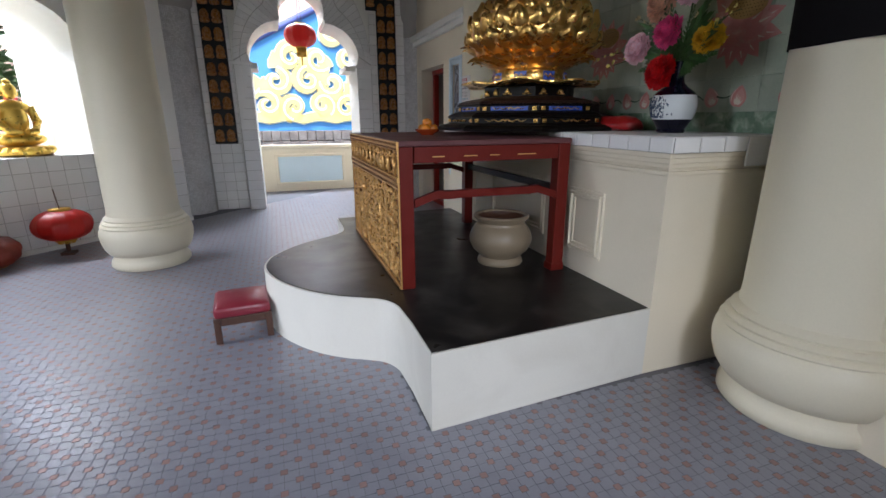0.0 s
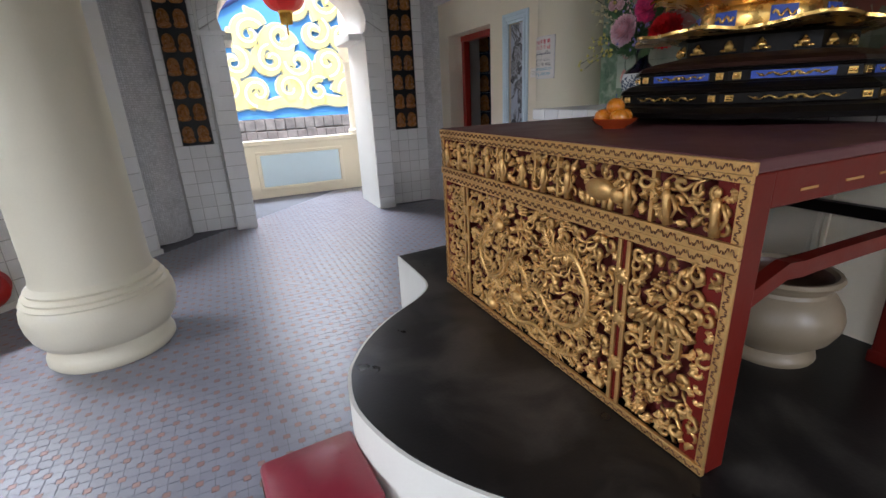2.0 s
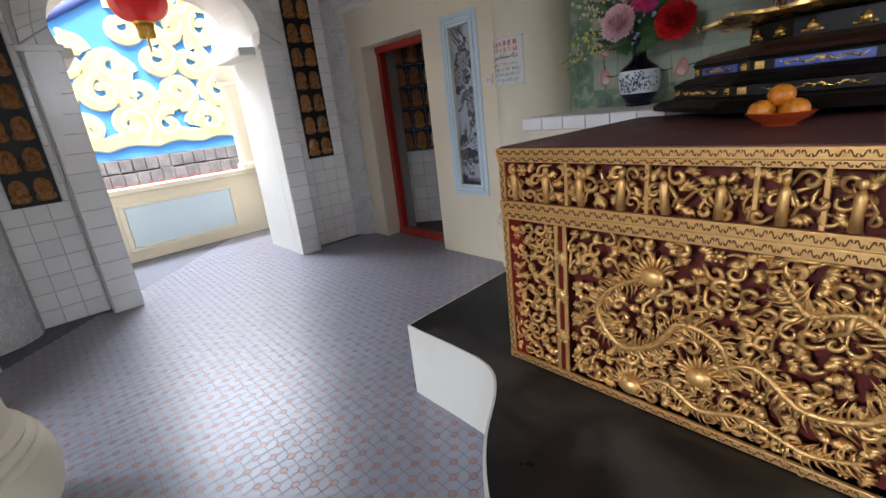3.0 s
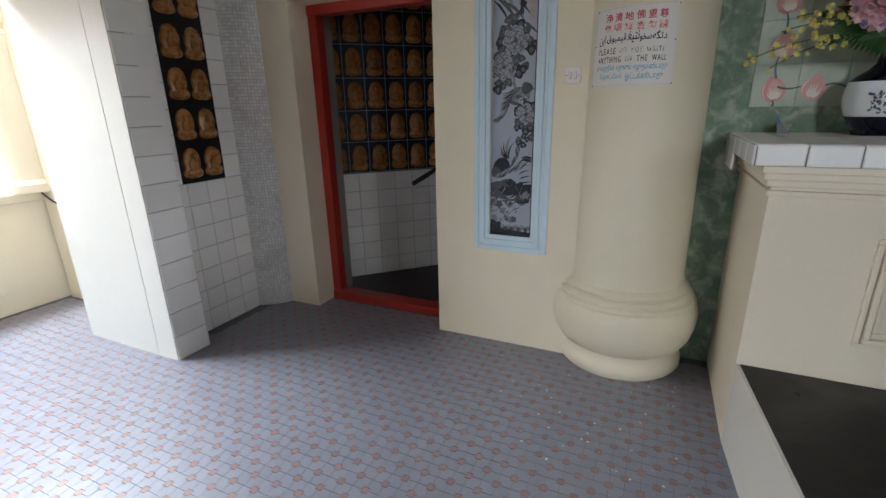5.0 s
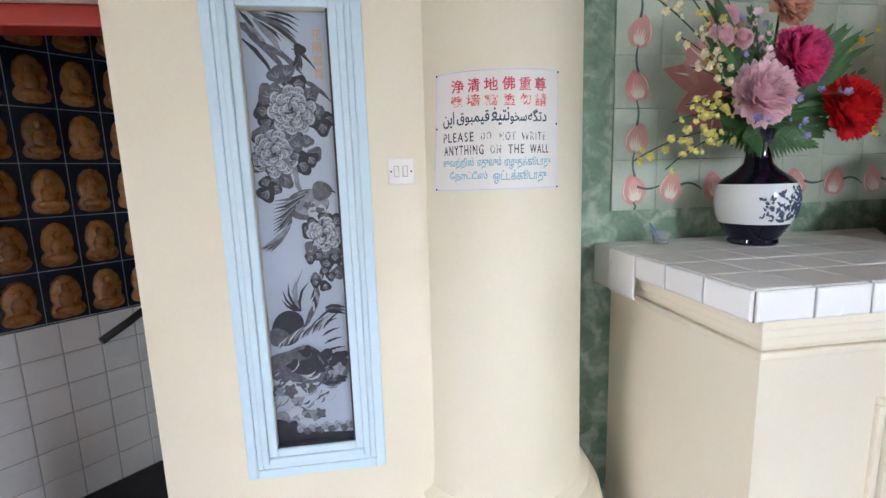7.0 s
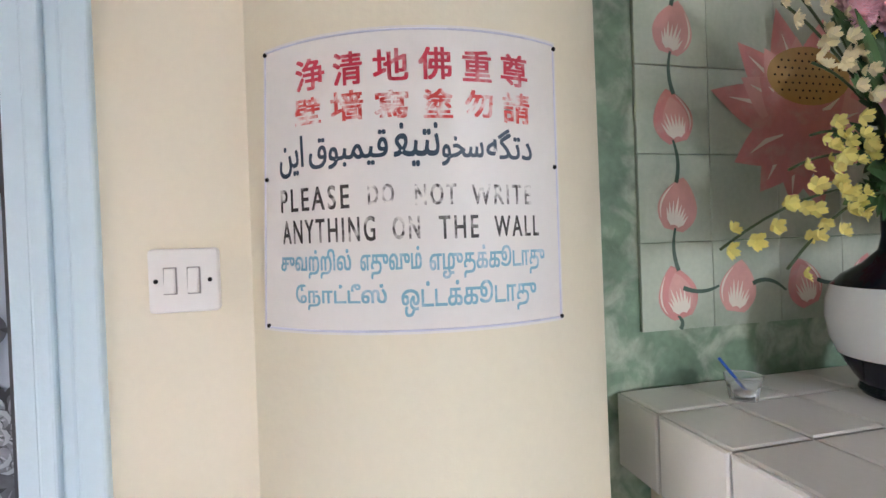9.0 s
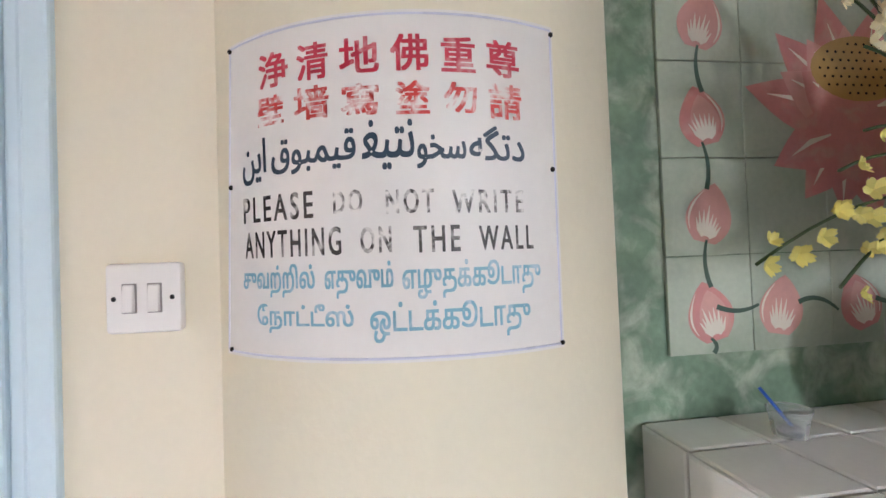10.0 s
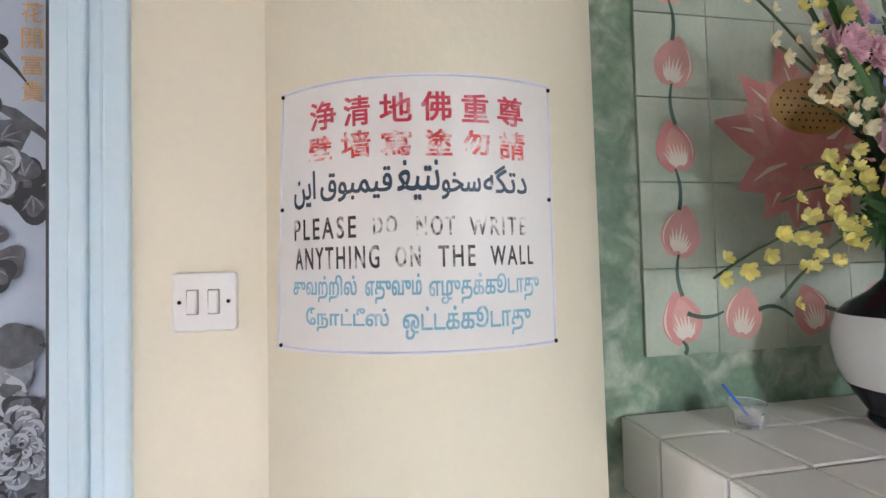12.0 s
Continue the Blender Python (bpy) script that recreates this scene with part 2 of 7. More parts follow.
# raised surround of the arch
bm = bmesh.new()
band = [(u, z) for u, z in arch]
outer = [(-0.985, 0.0), (-0.985, 2.14)] + [(-0.985 * math.cos(radians(a)), 2.14 + 1.42 * math.sin(radians(a))) for a in range(6, 87, 8)]
outer = outer + [(0, 3.57)] + [(-u, z) for u, z in reversed(outer)]
N = len(band)
outer = [(np.interp(i / (N - 1), np.linspace(0, 1, len(outer)), [p[0] for p in outer]), np.interp(i / (N - 1), np.linspace(0, 1, len(outer)), [p[1] for p in outer])) for i in range(N)]
rings = [[bm.verts.new((AC + u, y, z)) for u, z in line] for line, y in ((band, 7.665), (band, 7.5), (outer, 7.5), (outer, 7.665))]
for k, (a, b) in enumerate(zip(rings, rings[1:])):
    for i in range(N - 1):
        bm.faces.new((a[i], a[i + 1], b[i + 1], b[i])).material_index = int(k == 0)
surround = structure("arch_surround", bm, [GROUT, WHITE], "raised arch surround faced in white glazed tiles", "arch")

# ---- east wall: cream wall with door opening, niche behind the altar ----
bm = bmesh.new()
box(bm, 2.4, 2.62, 5.05, 5.643, 0, 3.85)
box(bm, 2.4, 2.62, 5.893, 6.23, 0, 3.85)
box(bm, 2.4, 2.62, 5.643, 5.893, 0, 0.688)
box(bm, 2.4, 2.62, 5.643, 5.893, 2.008, 3.85)
box(bm, 2.44, 2.62, 5.643, 5.893, 0.688, 2.008)
box(bm, 2.4, 2.62, 7.23, 7.667, 0, 3.85)
box(bm, 2.4, 2.62, 6.23, 7.23, 2.065, 3.85)
wall_east = structure("wall_east", bm, CREAM, "cream painted wall beside the altar with a doorway", "wall")
bm = bmesh.new()
box(bm, 2.62, 2.85, 0.95, 5.6, 0, 3.85)
NICHE = mat("green_plaster", (0.115, 0.205, 0.13), 0.6, var=0.5, tint=(0.21, 0.30, 0.20), bump=0.5, depth=0.006, scale=11, fine=60, stain=(0.42, 0.47, 0.36), stain_amount=0.9, stain_scale=13, stain_at=0.46)
structure("wall_niche", bm, NICHE, "mottled green painted wall behind the altar", "wall")
bm = bmesh.new()
box(bm, 2.32, 2.55, -1.6, 0.97, 0, 3.85)
structure("wall_southeast", bm, CREAM, "plain cream painted wall beside a column", "wall")
bm = bmesh.new()
box(bm, 2.30, 2.40, 5.3, 7.5, 2.50, 2.58, 0.012)
box(bm, 2.34, 2.40, 5.3, 7.5, 2.43, 2.499, 0.012)
structure("trim_cornice", bm, WHITE, "white moulded cornice along a cream wall", "cornice")

# ---- closing walls with openings ----
WIN = arch_outline(1.55, 1.95, 0.98)


def octagon_wall(name, a, b, outline, label, low=True):
    ax, bx = Vector((*a, 0)), Vector((*b, 0))
    d = bx - ax
    m = Matrix.Translation((ax + bx) / 2) @ Matrix.Rotation(math.atan2(d.y, d.x), 4, "Z")
    bm = bmesh.new()
    arch_wall(bm, outline, -d.length / 2, d.length / 2, 3.85, 0.85, m)
    if low:
        v0 = [Vector((-d.length / 2, 0, 0)), Vector((d.length / 2, 0, 0)), Vector((d.length / 2, 0.85, 0)), Vector((-d.length / 2, 0.85, 0))]
        prism(bm, [(m @ v)[:2] for v in v0], 0, outline[0][1] - 0.002)
    structure(name, bm, WHITE, label, "wall")
    return m


NW = octagon_wall("wall_northwest", (-3.55, 4.5), (-1.05, 7.0), WIN, "white wall with a wide cusped window above a tiled sill")
W_ = octagon_wall("wall_west", (-3.55, 1.74), (-3.55, 4.5), WIN, "white wall with a wide cusped window")
SW = octagon_wall("wall_southwest", (-1.05, -0.76), (-3.55, 1.74), WIN, "white wall with a wide cusped window")
S_ = octagon_wall("wall_south", (2.4, -1.4), (-1.05, -1.4), arch_outline(1.53, 2.14, 0.0), "white wall with a cusped archway", False)
bm = bmesh.new()
box(bm, -1.3, -1.05, -1.4, -0.6, 0, 3.85)
structure("wall_corner", bm, WHITE, "plain white wall corner", "wall")

# daylight through the openings
sky_lamp("daylight_west", (-6.4, 3.12, 3.3), (0.6, 3.1, 0.4), 2.6, 1.4, 230)
sky_lamp("daylight_southwest", (-4.9, -2.1, 3.4), (0.5, 2.2, 0.3), 2.4, 1.4, 70)
sky_lamp("daylight_south", (0.675, -4.6, 3.2), (1.2, 1.2, 0.3), 2.0, 1.2, 110)
sky_lamp("daylight_north", (0.675, 10.7, 4.7), (0.675, 6.2, 0), 3.2, 1.4, 310, (0.86, 0.94, 1.0))
sky_lamp("daylight_northwest", NW @ Vector((0, 1.55, 3.75)), NW @ Vector((0, -1.4, 0)), 2.0, 1.0, 240)


# ---- columns ----
def column(name, cx, cy, k, label, top=3.85):
    prof = [(0.0, 0.0), (0.31, 0.0), (0.325, 0.02), (0.325, 0.05), (0.315, 0.075), (0.30, 0.095), (0.298, 0.13), (0.325, 0.14), (0.355, 0.19), (0.372, 0.25), (0.378, 0.31), (0.372, 0.36),
            (0.352, 0.39), (0.362, 0.402), (0.352, 0.416), (0.338, 0.42), (0.345, 0.435), (0.335, 0.45), (0.318, 0.455), (0.325, 0.47), (0.312, 0.485), (0.295, 0.50), (0.289, 0.55), (0.285, 0.9), (0.282, 1.6), (0.278, 2.4), (0.275, 3.2)]
    prof = [(r * k, z) for r, z in prof] + [(0.275 * k, top), (0.0, top)]
    bm = bmesh.new()
    lathe(bm, prof, cx, cy, 64)
    return structure(name, bm, COLUMN, label, "column", True)


column("column_1", -1.10, 4.97, 1.03, "cream plaster column on a bulbous moulded base")
column("column_2", 2.55, 5.135, 1.03, "cream plaster column with bulbous base against a wall")
column("column_3", 2.44, 1.22, 1.08, "cream plaster column with bulbous base against a wall")
for name, cx, cy, r in (("column_4", -1.12, 7.66, 0.34), ("column_5", 2.52, 7.75, 0.29)):
    bm = bmesh.new()
    lathe(bm, [(0, 0), (r, 0), (r, 2.8), (r + 0.03, 2.84), (r + 0.05, 2.95), (r + 0.05, 3.85), (0, 3.85)], cx, cy, 48)
    structure(name, bm, GROUT, "round column clad in tiny pale mosaic chips", "column", True)

# ---- altar platform ----
PH = 0.39


def plat_outline():
    ctrl = [(0.685, 1.95), (0.675, 2.17), (0.62, 2.29), (0.52, 2.36), (0.40, 2.43), (0.27, 2.54), (0.15, 2.69), (0.05, 2.88), (-0.01, 3.12), (0.015, 3.32), (0.07, 3.44), (0.17, 3.58), (0.32, 3.72), (0.50, 3.84), (0.61, 3.95), (0.65, 4.08), (0.655, 4.25)]
    pts = [(1.914, 1.69), (0.68, 1.63), ctrl[0]]
    for i in range(1, len(ctrl) - 2):
        p0, p1, p2, p3 = (Vector((*c, 0)) for c in ctrl[i - 1:i + 3])
        for s in (0.0, 0.25, 0.5, 0.75):
            p = 0.5 * (2 * p1 + (p2 - p0) * s + (2 * p0 - 5 * p1 + 4 * p2 - p3) * s * s + (3 * p1 - p0 - 3 * p2 + p3) * s ** 3)
            pts.append((p.x, p.y))
    pts += [ctrl[-2], ctrl[-1], (0.656, 4.547), (1.914, 4.657)]
    return pts


OUT = plat_outline()
platform = thing("altar_platform", "white curved altar platform with a worn black top", "platform", kind="structure")
bm = bmesh.new()
prism(bm, OUT, 0, PH - 0.004)
part("riser", bm, mat("chalky_white_paint", (0.70, 0.68, 0.61), 0.65, var=0.05, tint=(0.66, 0.64, 0.57), bump=0.25, depth=0.003, scale=4, stain=(0.5, 0.47, 0.4), stain_amount=0.3), platform, "white painted riser")
mx, my = 1.2, 3.1
inner = [(x + (mx - x) * 0.012, y + (my - y) * 0.008) for x, y in OUT]
bm = bmesh.new()
prism(bm, inner, PH - 0.02, PH)
part("top", bm, BLACKTOP, platform, "black painted cement top with worn grey patches")

# ---- altar ----
altar = thing("altar", "cream masonry altar with white tiled top and moulded panels", "altar", kind="structure")
AX, AY0, AY1, AZ = 1.914, 1.69, 4.657, 1.266
bm = bmesh.new()
box(bm, AX, 2.616, AY0, AY1, 0, 1.08)
for dz0, dz1, o in ((1.08, 1.10, 0.012), (1.10, 1.115, 0.0), (1.115, 1.14, 0.018), (1.14, 1.165, 0.03), (1.165, 1.19, 0.04)):
    box(bm, AX - o, 2.616, AY0 - o, AY1 + o, dz0, dz1, 0.004)
part("body", bm, CREAM, altar)
bm = bmesh.new()
box(bm, AX - 0.046, 2.615, AY0 - 0.058, AY1 + 0.070, 1.19, AZ - 0.006)
part("slab", bm, mat("dark_grout", (0.17, 0.155, 0.14), 0.9, var=0.15), altar)


def altar_panel(y0, y1, z0, z1):
    bm = bmesh.new()
    x = AX
    for i, (inset, proud) in enumerate(((0.0, 0.014), (0.022, 0.024), (0.045, 0.010))):
        a0, a1, b0, b1 = y0 + inset, y1 - inset, z0 + inset, z1 - inset
        w = 0.018
        box(bm, x - proud, x + 0.002, a0, a1, b0, b0 + w, 0.004)
        box(bm, x - proud, x + 0.002, a0, a1, b1 - w, b1, 0.004)
        box(bm, x - proud, x + 0.002, a0, a0 + w, b0 + w, b1 - w, 0.004)
        box(bm, x - proud, x + 0.002, a1 - w, a1, b0 + w, b1 - w, 0.004)
    part("moulded_panel", bm, CREAM, altar)


altar_panel(3.97, 4.32, 0.54, 0.95)
altar_panel(2.12, 2.46, 0.52, 0.93)
altar_panel(2.75, 3.6, 0.54, 0.95)

# ---- carved altar table ----
TX0, TX1, TY0, TY1, TZ = 0.752, 1.845, 2.385, 3.960, 1.236
table = thing("altar_table", "red lacquered altar table with gilt carved front on the platform", "table")
bm = bmesh.new()
box(bm, TX0, TX1, TY0, TY1, 1.205, TZ, 0.006)
part("tabletop", bm, TABLETOP, table, "dull maroon tabletop")
for lx in (TX0 + 0.006, TX1 - 0.085):
    for ly in (TY0 + 0.004, TY1 - 0.084):
        bm = bmesh.new()
        box(bm, lx, lx + 0.08, ly, ly + 0.08, PH, 1.204, 0.005)
        if lx > 1.2 and ly < 3:
            box(bm, lx - 0.008, lx + 0.088, ly - 0.008 + 0.004, ly + 0.088, PH, PH + 0.05, 0.008)
        part("leg", bm, RED, table)
for ly in (TY0 + 0.010, TY1 - 0.05):
    bm = bmesh.new()
    box(bm, TX0 + 0.093, TX1 - 0.086, ly, ly + 0.04, 1.115, 1.203, 0.004)
    part("apron", bm, RED, table)
    bm = bmesh.new()
    pts = []
    for s in np.linspace(0, 1, 15):
        zz = 0.925 + 0.03 * (1 - abs(2 * s - 1) ** 4) - 0.012 * math.cos(6 * math.pi * s) * (s < 0.2 or s > 0.8)
        pts.append((TX0 + 0.093 + s * (TX1 - TX0 - 0.179), zz))
    lo = [(x, z - 0.045) for x, z in pts]
    ring = pts + lo[::-1]
    f0 = [bm.verts.new((x, ly, z)) for x, z in ring]
    f1 = [bm.verts.new((x, ly + 0.035, z)) for x, z in ring]
    n = len(ring)
    caps = [bm.faces.new(f0), bm.faces.new(f1[::-1])]
    for i in range(n):
        bm.faces.new((f0[i], f1[i], f1[(i + 1) % n], f0[(i + 1) % n]))
    bmesh.ops.triangulate(bm, faces=caps)
    part("stretcher", bm, RED, table)
bm = bmesh.new()
box(bm, TX1 - 0.06, TX1 - 0.02, TY0 + 0.085, TY1 - 0.085, 1.115, 1.203, 0.004)
box(bm, TX1 - 0.06, TX1 - 0.02, TY0 + 0.085, TY1 - 0.085, 0.90, 0.945, 0.004)
part("back_rail", bm, EBONY, table, "dark back rails")

# ---- doorway and the inner chamber ----
door = thing("door_1", "open doorway with a bright red painted frame and sill", "doorway", kind="structure")
for name, b6 in (("jamb", (2.58, 2.66, 7.16, 7.23, 0.06, 2.0)), ("jamb", (2.56, 2.66, 6.232, 6.25, 0.06, 2.0)), ("head", (2.57, 2.67, 6.232, 7.229, 2.0, 2.063)), ("sill", (2.57, 2.69, 6.232, 7.229, -0.003, 0.058))):
    bm = bmesh.new()
    box(bm, *b6, 0.006)
    part(name, bm, REDFRAME, door, "red painted " + name)
bm = bmesh.new()
for a, b, z1 in (((2.63, 7.75), (4.2, 6.18), 3.0),):
    prism(bm, [a, b, (b[0] + 0.12, b[1] + 0.12), (a[0] + 0.12, a[1] + 0.12)], 0, z1)
chamber = structure("wall_chamber", bm, BLACK, "dark chamber wall lined with ochre plaques above white tiles", "wall")
# closing walls added round the chamber; mid grey bounces some light onto its tiles
bm = bmesh.new()
box(bm, 2.64, 2.84, 7.24, 7.8, 0, 3.0)
box(bm, 4.15, 4.35, 4.9, 6.4, 0, 3.0)
box(bm, 2.852, 4.35, 4.75, 4.9, 0, 3.0)
box(bm, 2.62, 4.4, 4.75, 7.9, 3.0, 3.1)
box(bm, 2.622, 2.85, 5.602, 6.2, 0, 3.0)
structure("wall_chamber_back", bm, mat("chamber_bounce_grey", (0.32, 0.30, 0.27), 0.7, var=0.1), "added inner chamber walls, grey chosen to bounce light", "wall")
bm = bmesh.new()
prism(bm, [(2.692, 4.95), (4.14, 4.95), (4.14, 6.2), (2.66, 7.69), (2.66, 7.2), (2.692, 7.2)], -0.003, 0.004)
structure("floor_chamber", bm, mat("dark_cement_floor", (0.05, 0.042, 0.042), 0.5, var=0.2, spec=0.3), "dark worn cement floor of the chamber", "floor")
bm = bmesh.new()
tube(bm, [(3.52, 6.72, 0.93), (3.40, 6.80, 0.86), (3.30, 6.88, 0.80)], 0.02, 10)
tube(bm, [(3.50, 6.74, 0.92), (3.56, 6.80, 0.90)], 0.012, 8)
rail = part("handrail", bm, mat("dark_metal", (0.05, 0.045, 0.04), 0.45, 0.6))
tagged(rail, "short dark metal handrail on the chamber's tiled wall", "handrail")

# ---- balcony beyond the archway ----
bm = bmesh.new()
box(bm, -0.6, 1.95, 9.28, 9.42, 0, 0.80)
box(bm, -0.6, 1.95, 9.25, 9.45, 0.80, 0.87, 0.01)
parapet = structure("balcony_parapet", bm, CREAM, "cream balcony parapet with a pale blue panel", "parapet")
bm = bmesh.new()
box(bm, 0.16, 1.35, 9.268, 9.281, 0.17, 0.65, 0.003)
part("panel", bm, PALEBLUE, parapet, "pale blue recessed panel")
bm = bmesh.new()
for q in ((0.10, 1.41, 0.12, 0.165), (0.10, 1.41, 0.655, 0.70), (0.10, 0.155, 0.165, 0.655), (1.355, 1.41, 0.165, 0.655)):
    box(bm, q[0], q[1], 9.258, 9.279, q[2], q[3], 0.005)
part("panel_moulding", bm, CREAM, parapet)
bm = bmesh.new()
box(bm, 1.78, 1.95, 8.352, 9.25, 0, 3.85)
box(bm, -0.6, -0.43, 8.352, 9.25, 0, 3.85)
structure("wall_balcony", bm, CREAM, "cream side walls of the balcony", "wall")
for i, cx in enumerate((1.80, -0.45)):
    bm = bmesh.new()
    lathe(bm, [(0.0, 0.87), (0.22, 0.87), (0.22, 0.93), (0.19, 0.96), (0.185, 1.9), (0.21, 1.94), (0.2, 1.98), (0.24, 2.03), (0.25, 2.12), (0.29, 2.2), (0.29, 2.3), (0.19, 2.34), (0.19, 3.9), (0, 3.9)], cx, 9.36, 32)
    structure("column_%d" % (6 + i), bm, CREAM, "slim cream balcony column with moulded capital", "column", True)
bm = bmesh.new()
box(bm, 1.28, 1.62, 7.63, 8.36, 2.06, 2.14, 0.01)
box(bm, -0.27, 0.0, 7.63, 8.36, 2.06, 2.14, 0.01)
structure("trim_impost", bm, WHITE, "white impost moulding at the arch springing", "moulding")
cable = bmesh.new()
tube(cable, [(1.76, 9.22, 0.86), (1.76, 9.1, 0.80), (1.765, 8.95, 0.765), (1.77, 8.8, 0.75)], 0.006, 6)
tagged(part("cable", cable, EBONY), "thin dark cable sagging along the balcony wall", "cable")

# ---- painted gable across the court, ridge and roof ----
MBLUE = mat("mural_blue", (0.10, 0.36, 0.75), 0.6, var=0.12, tint=(0.07, 0.28, 0.66), scale=1.0)
MYEL = mat("mural_yellow", (0.85, 0.68, 0.20), 0.6, var=0.1, tint=(0.82, 0.72, 0.34), scale=1.2)
MWHITE = mat("mural_outline", (0.72, 0.78, 0.78), 0.6, var=0.05)
PINK = mat("pink_render", (0.78, 0.58, 0.5), 0.7, var=0.06)
STONE = mat("weathered_ridge", (0.12, 0.115, 0.11), 0.9, var=0.5, tint=(0.22, 0.21, 0.20), scale=3, fine=25, bump=0.8, depth=0.05)
ROOFRED = mat("red_roof_tile", (0.30, 0.06, 0.04), 0.6, var=0.2, island=0.2)
hall = thing("temple_hall", "temple hall gable painted with yellow clouds on blue", "building")
bm = bmesh.new()
ring = [(-7, 0.9), (12, 0.9), (12, 9.0), (9.4, 9.0), (-1.0, 3.64), (-7, 0.95)]
lo = [bm.verts.new((x, 19.0, z)) for x, z in ring]
hi = [bm.verts.new((x, 19.3, z)) for x, z in ring]
bm.faces.new(lo)
bm.faces.new(hi[::-1])
for i in range(len(ring)):
    bm.faces.new((lo[i], hi[i], hi[(i + 1) % len(ring)], lo[(i + 1) % len(ring)]))
gable = part("gable", bm, MBLUE, hall, "bright blue painted gable")
bm = bmesh.new()
box(bm, -9, 14, 19.4, 19.6, -6, 12)
part("back_wall", bm, PINK, hall, "pale pink rendered wall")
bm = bmesh.new()
for i in range(60):
    x = -7 + i * 0.32
    box(bm, x, x + 0.30 + 0.02 * noise.noise((x * 7, 1, 0)), 18.4 + 0.06 * noise.noise((x * 5, 2, 0)), 18.95, 0.55 + 0.03 * noise.noise((x * 3, 0, 0)), 0.90 + 0.05 * noise.noise((x * 4, 3, 0)), 0.02)
    box(bm, x, x + 0.31, 18.2, 18.95, 0.1, 0.52 + 0.05 * noise.noise((x * 2, 5, 0)), 0.02)
part("ridge", bm, STONE, hall, "weathered grey stone ridge")
bm = bmesh.new()
for i in range(70):
    x = -7 + i * 0.27
    tube(bm, [(x, 18.15, 0.15), (x, 16.0, -1.0)], 0.11, 8)
box(bm, -7, 12, 15.9, 18.3, -1.3, -0.9)
part("roof", bm, ROOFRED, hall, "red glazed tile roof")
bm = bmesh.new()
box(bm, -7, 12, 18.0, 19.38, -6, 0.08)
part("wall", bm, PINK, hall)
bm = bmesh.new()
tube(bm, [(-7.0, 18.95, 0.92), (-1.0, 18.95, 3.68), (9.4, 18.95, 9.05)], 0.12, 6)
part("gable_trim", bm, mat("blue_trim", (0.10, 0.14, 0.42), 0.5), hall, "dark blue gable edge")


def ribbon(bm, pts, widths, y):
    prev = None
    for i, (x, z) in enumerate(pts):
        a, b = pts[max(i - 1, 0)], pts[min(i + 1, len(pts) - 1)]
        d = Vector((b[0] - a[0], 0, b[1] - a[1])).normalized()
        n = Vector((-d.z, 0, d.x)) * widths[i]
        c = Vector((x, y, z))
        row = (bm.verts.new(c + n), bm.verts.new(c - n + Vector((0, 0.002, 0))))
        if prev:
            bm.faces.new((prev[0], prev[1], row[1], row[0]))
        prev = row


def scrolls(seed, x0, x1, z0, z1):
    """Cloud scrolls: curls that grow out of swelling stems."""
    rng = random.Random(seed)
    out = []
    nx, nz = int((x1 - x0) / 0.95), int((z1 - z0) / 0.85)
    for i in range(nx):
        for k in range(nz):
            cx = x0 + (i + 0.5 + 0.5 * (k % 2)) * (x1 - x0) / nx + rng.uniform(-0.12, 0.12)
            cz = z0 + (k + 0.5) * (z1 - z0) / nz + rng.uniform(-0.12, 0.12)
            if cz > 3.4 + 0.515 * (cx + 1.0) - 0.55:
                continue
            turn = rng.choice((-1, 1))
            a0 = rng.uniform(0, 6.28)
            pts, ws = [], []
            for s in range(26):
                q = s / 25
                r = 0.10 + 0.36 * q
                a = a0 + turn * q * 7.2
                pts.append((cx + r * math.cos(a), cz + r * math.sin(a)))
                ws.append(0.07 + 0.17 * q * (1 if q < 0.85 else (1 - q) / 0.15 * 0.8 + 0.2))
            out.append((pts, ws))
            ex, ez = pts[-1]
            pts2 = [(ex + (cx - ex) * 0.2 * s, ez + 0.13 * s + 0.05 * math.sin(s)) for s in range(6)]
            out.append((pts2, [0.24, 0.25, 0.21, 0.15, 0.08, 0.01]))
    return out


white, yellow = bmesh.new(), bmesh.new()
for n, (pts, ws) in enumerate(scrolls(4, -1.6, 8.5, 1.35, 6.6)):
    ribbon(white, pts, [w + 0.035 for w in ws], 18.985 - 0.0007 * n)
    ribbon(yellow, pts, ws, 18.90 - 0.0007 * n)
    if len(pts) > 10:
        ribbon(white, [(x + 0.03, z + 0.02) for x, z in pts], [0.03] * len(pts), 18.70 - 0.0002 * n)
base = [(-6 + 0.25 * i, 1.32 + 0.12 * abs(math.sin(i * 0.65))) for i in range(70)]
ribbon(yellow, base, [0.16] * 70, 18.85)
ribbon(white, base, [0.21] * 70, 18.93)
part("cloud_outline_painting", white, MWHITE, hall, "white cloud outlines")
part("cloud_painting", yellow, MYEL, hall, "yellow painted cloud scrolls")

# ---- outside the northwest window ----
LEAF = mat("leaf", (0.05, 0.10, 0.035), 0.5, var=0.3, tint=(0.09, 0.15, 0.05), island=0.35)
BARK = mat("bark", (0.12, 0.085, 0.06), 0.9, var=0.3, bump=0.7, depth=0.02)


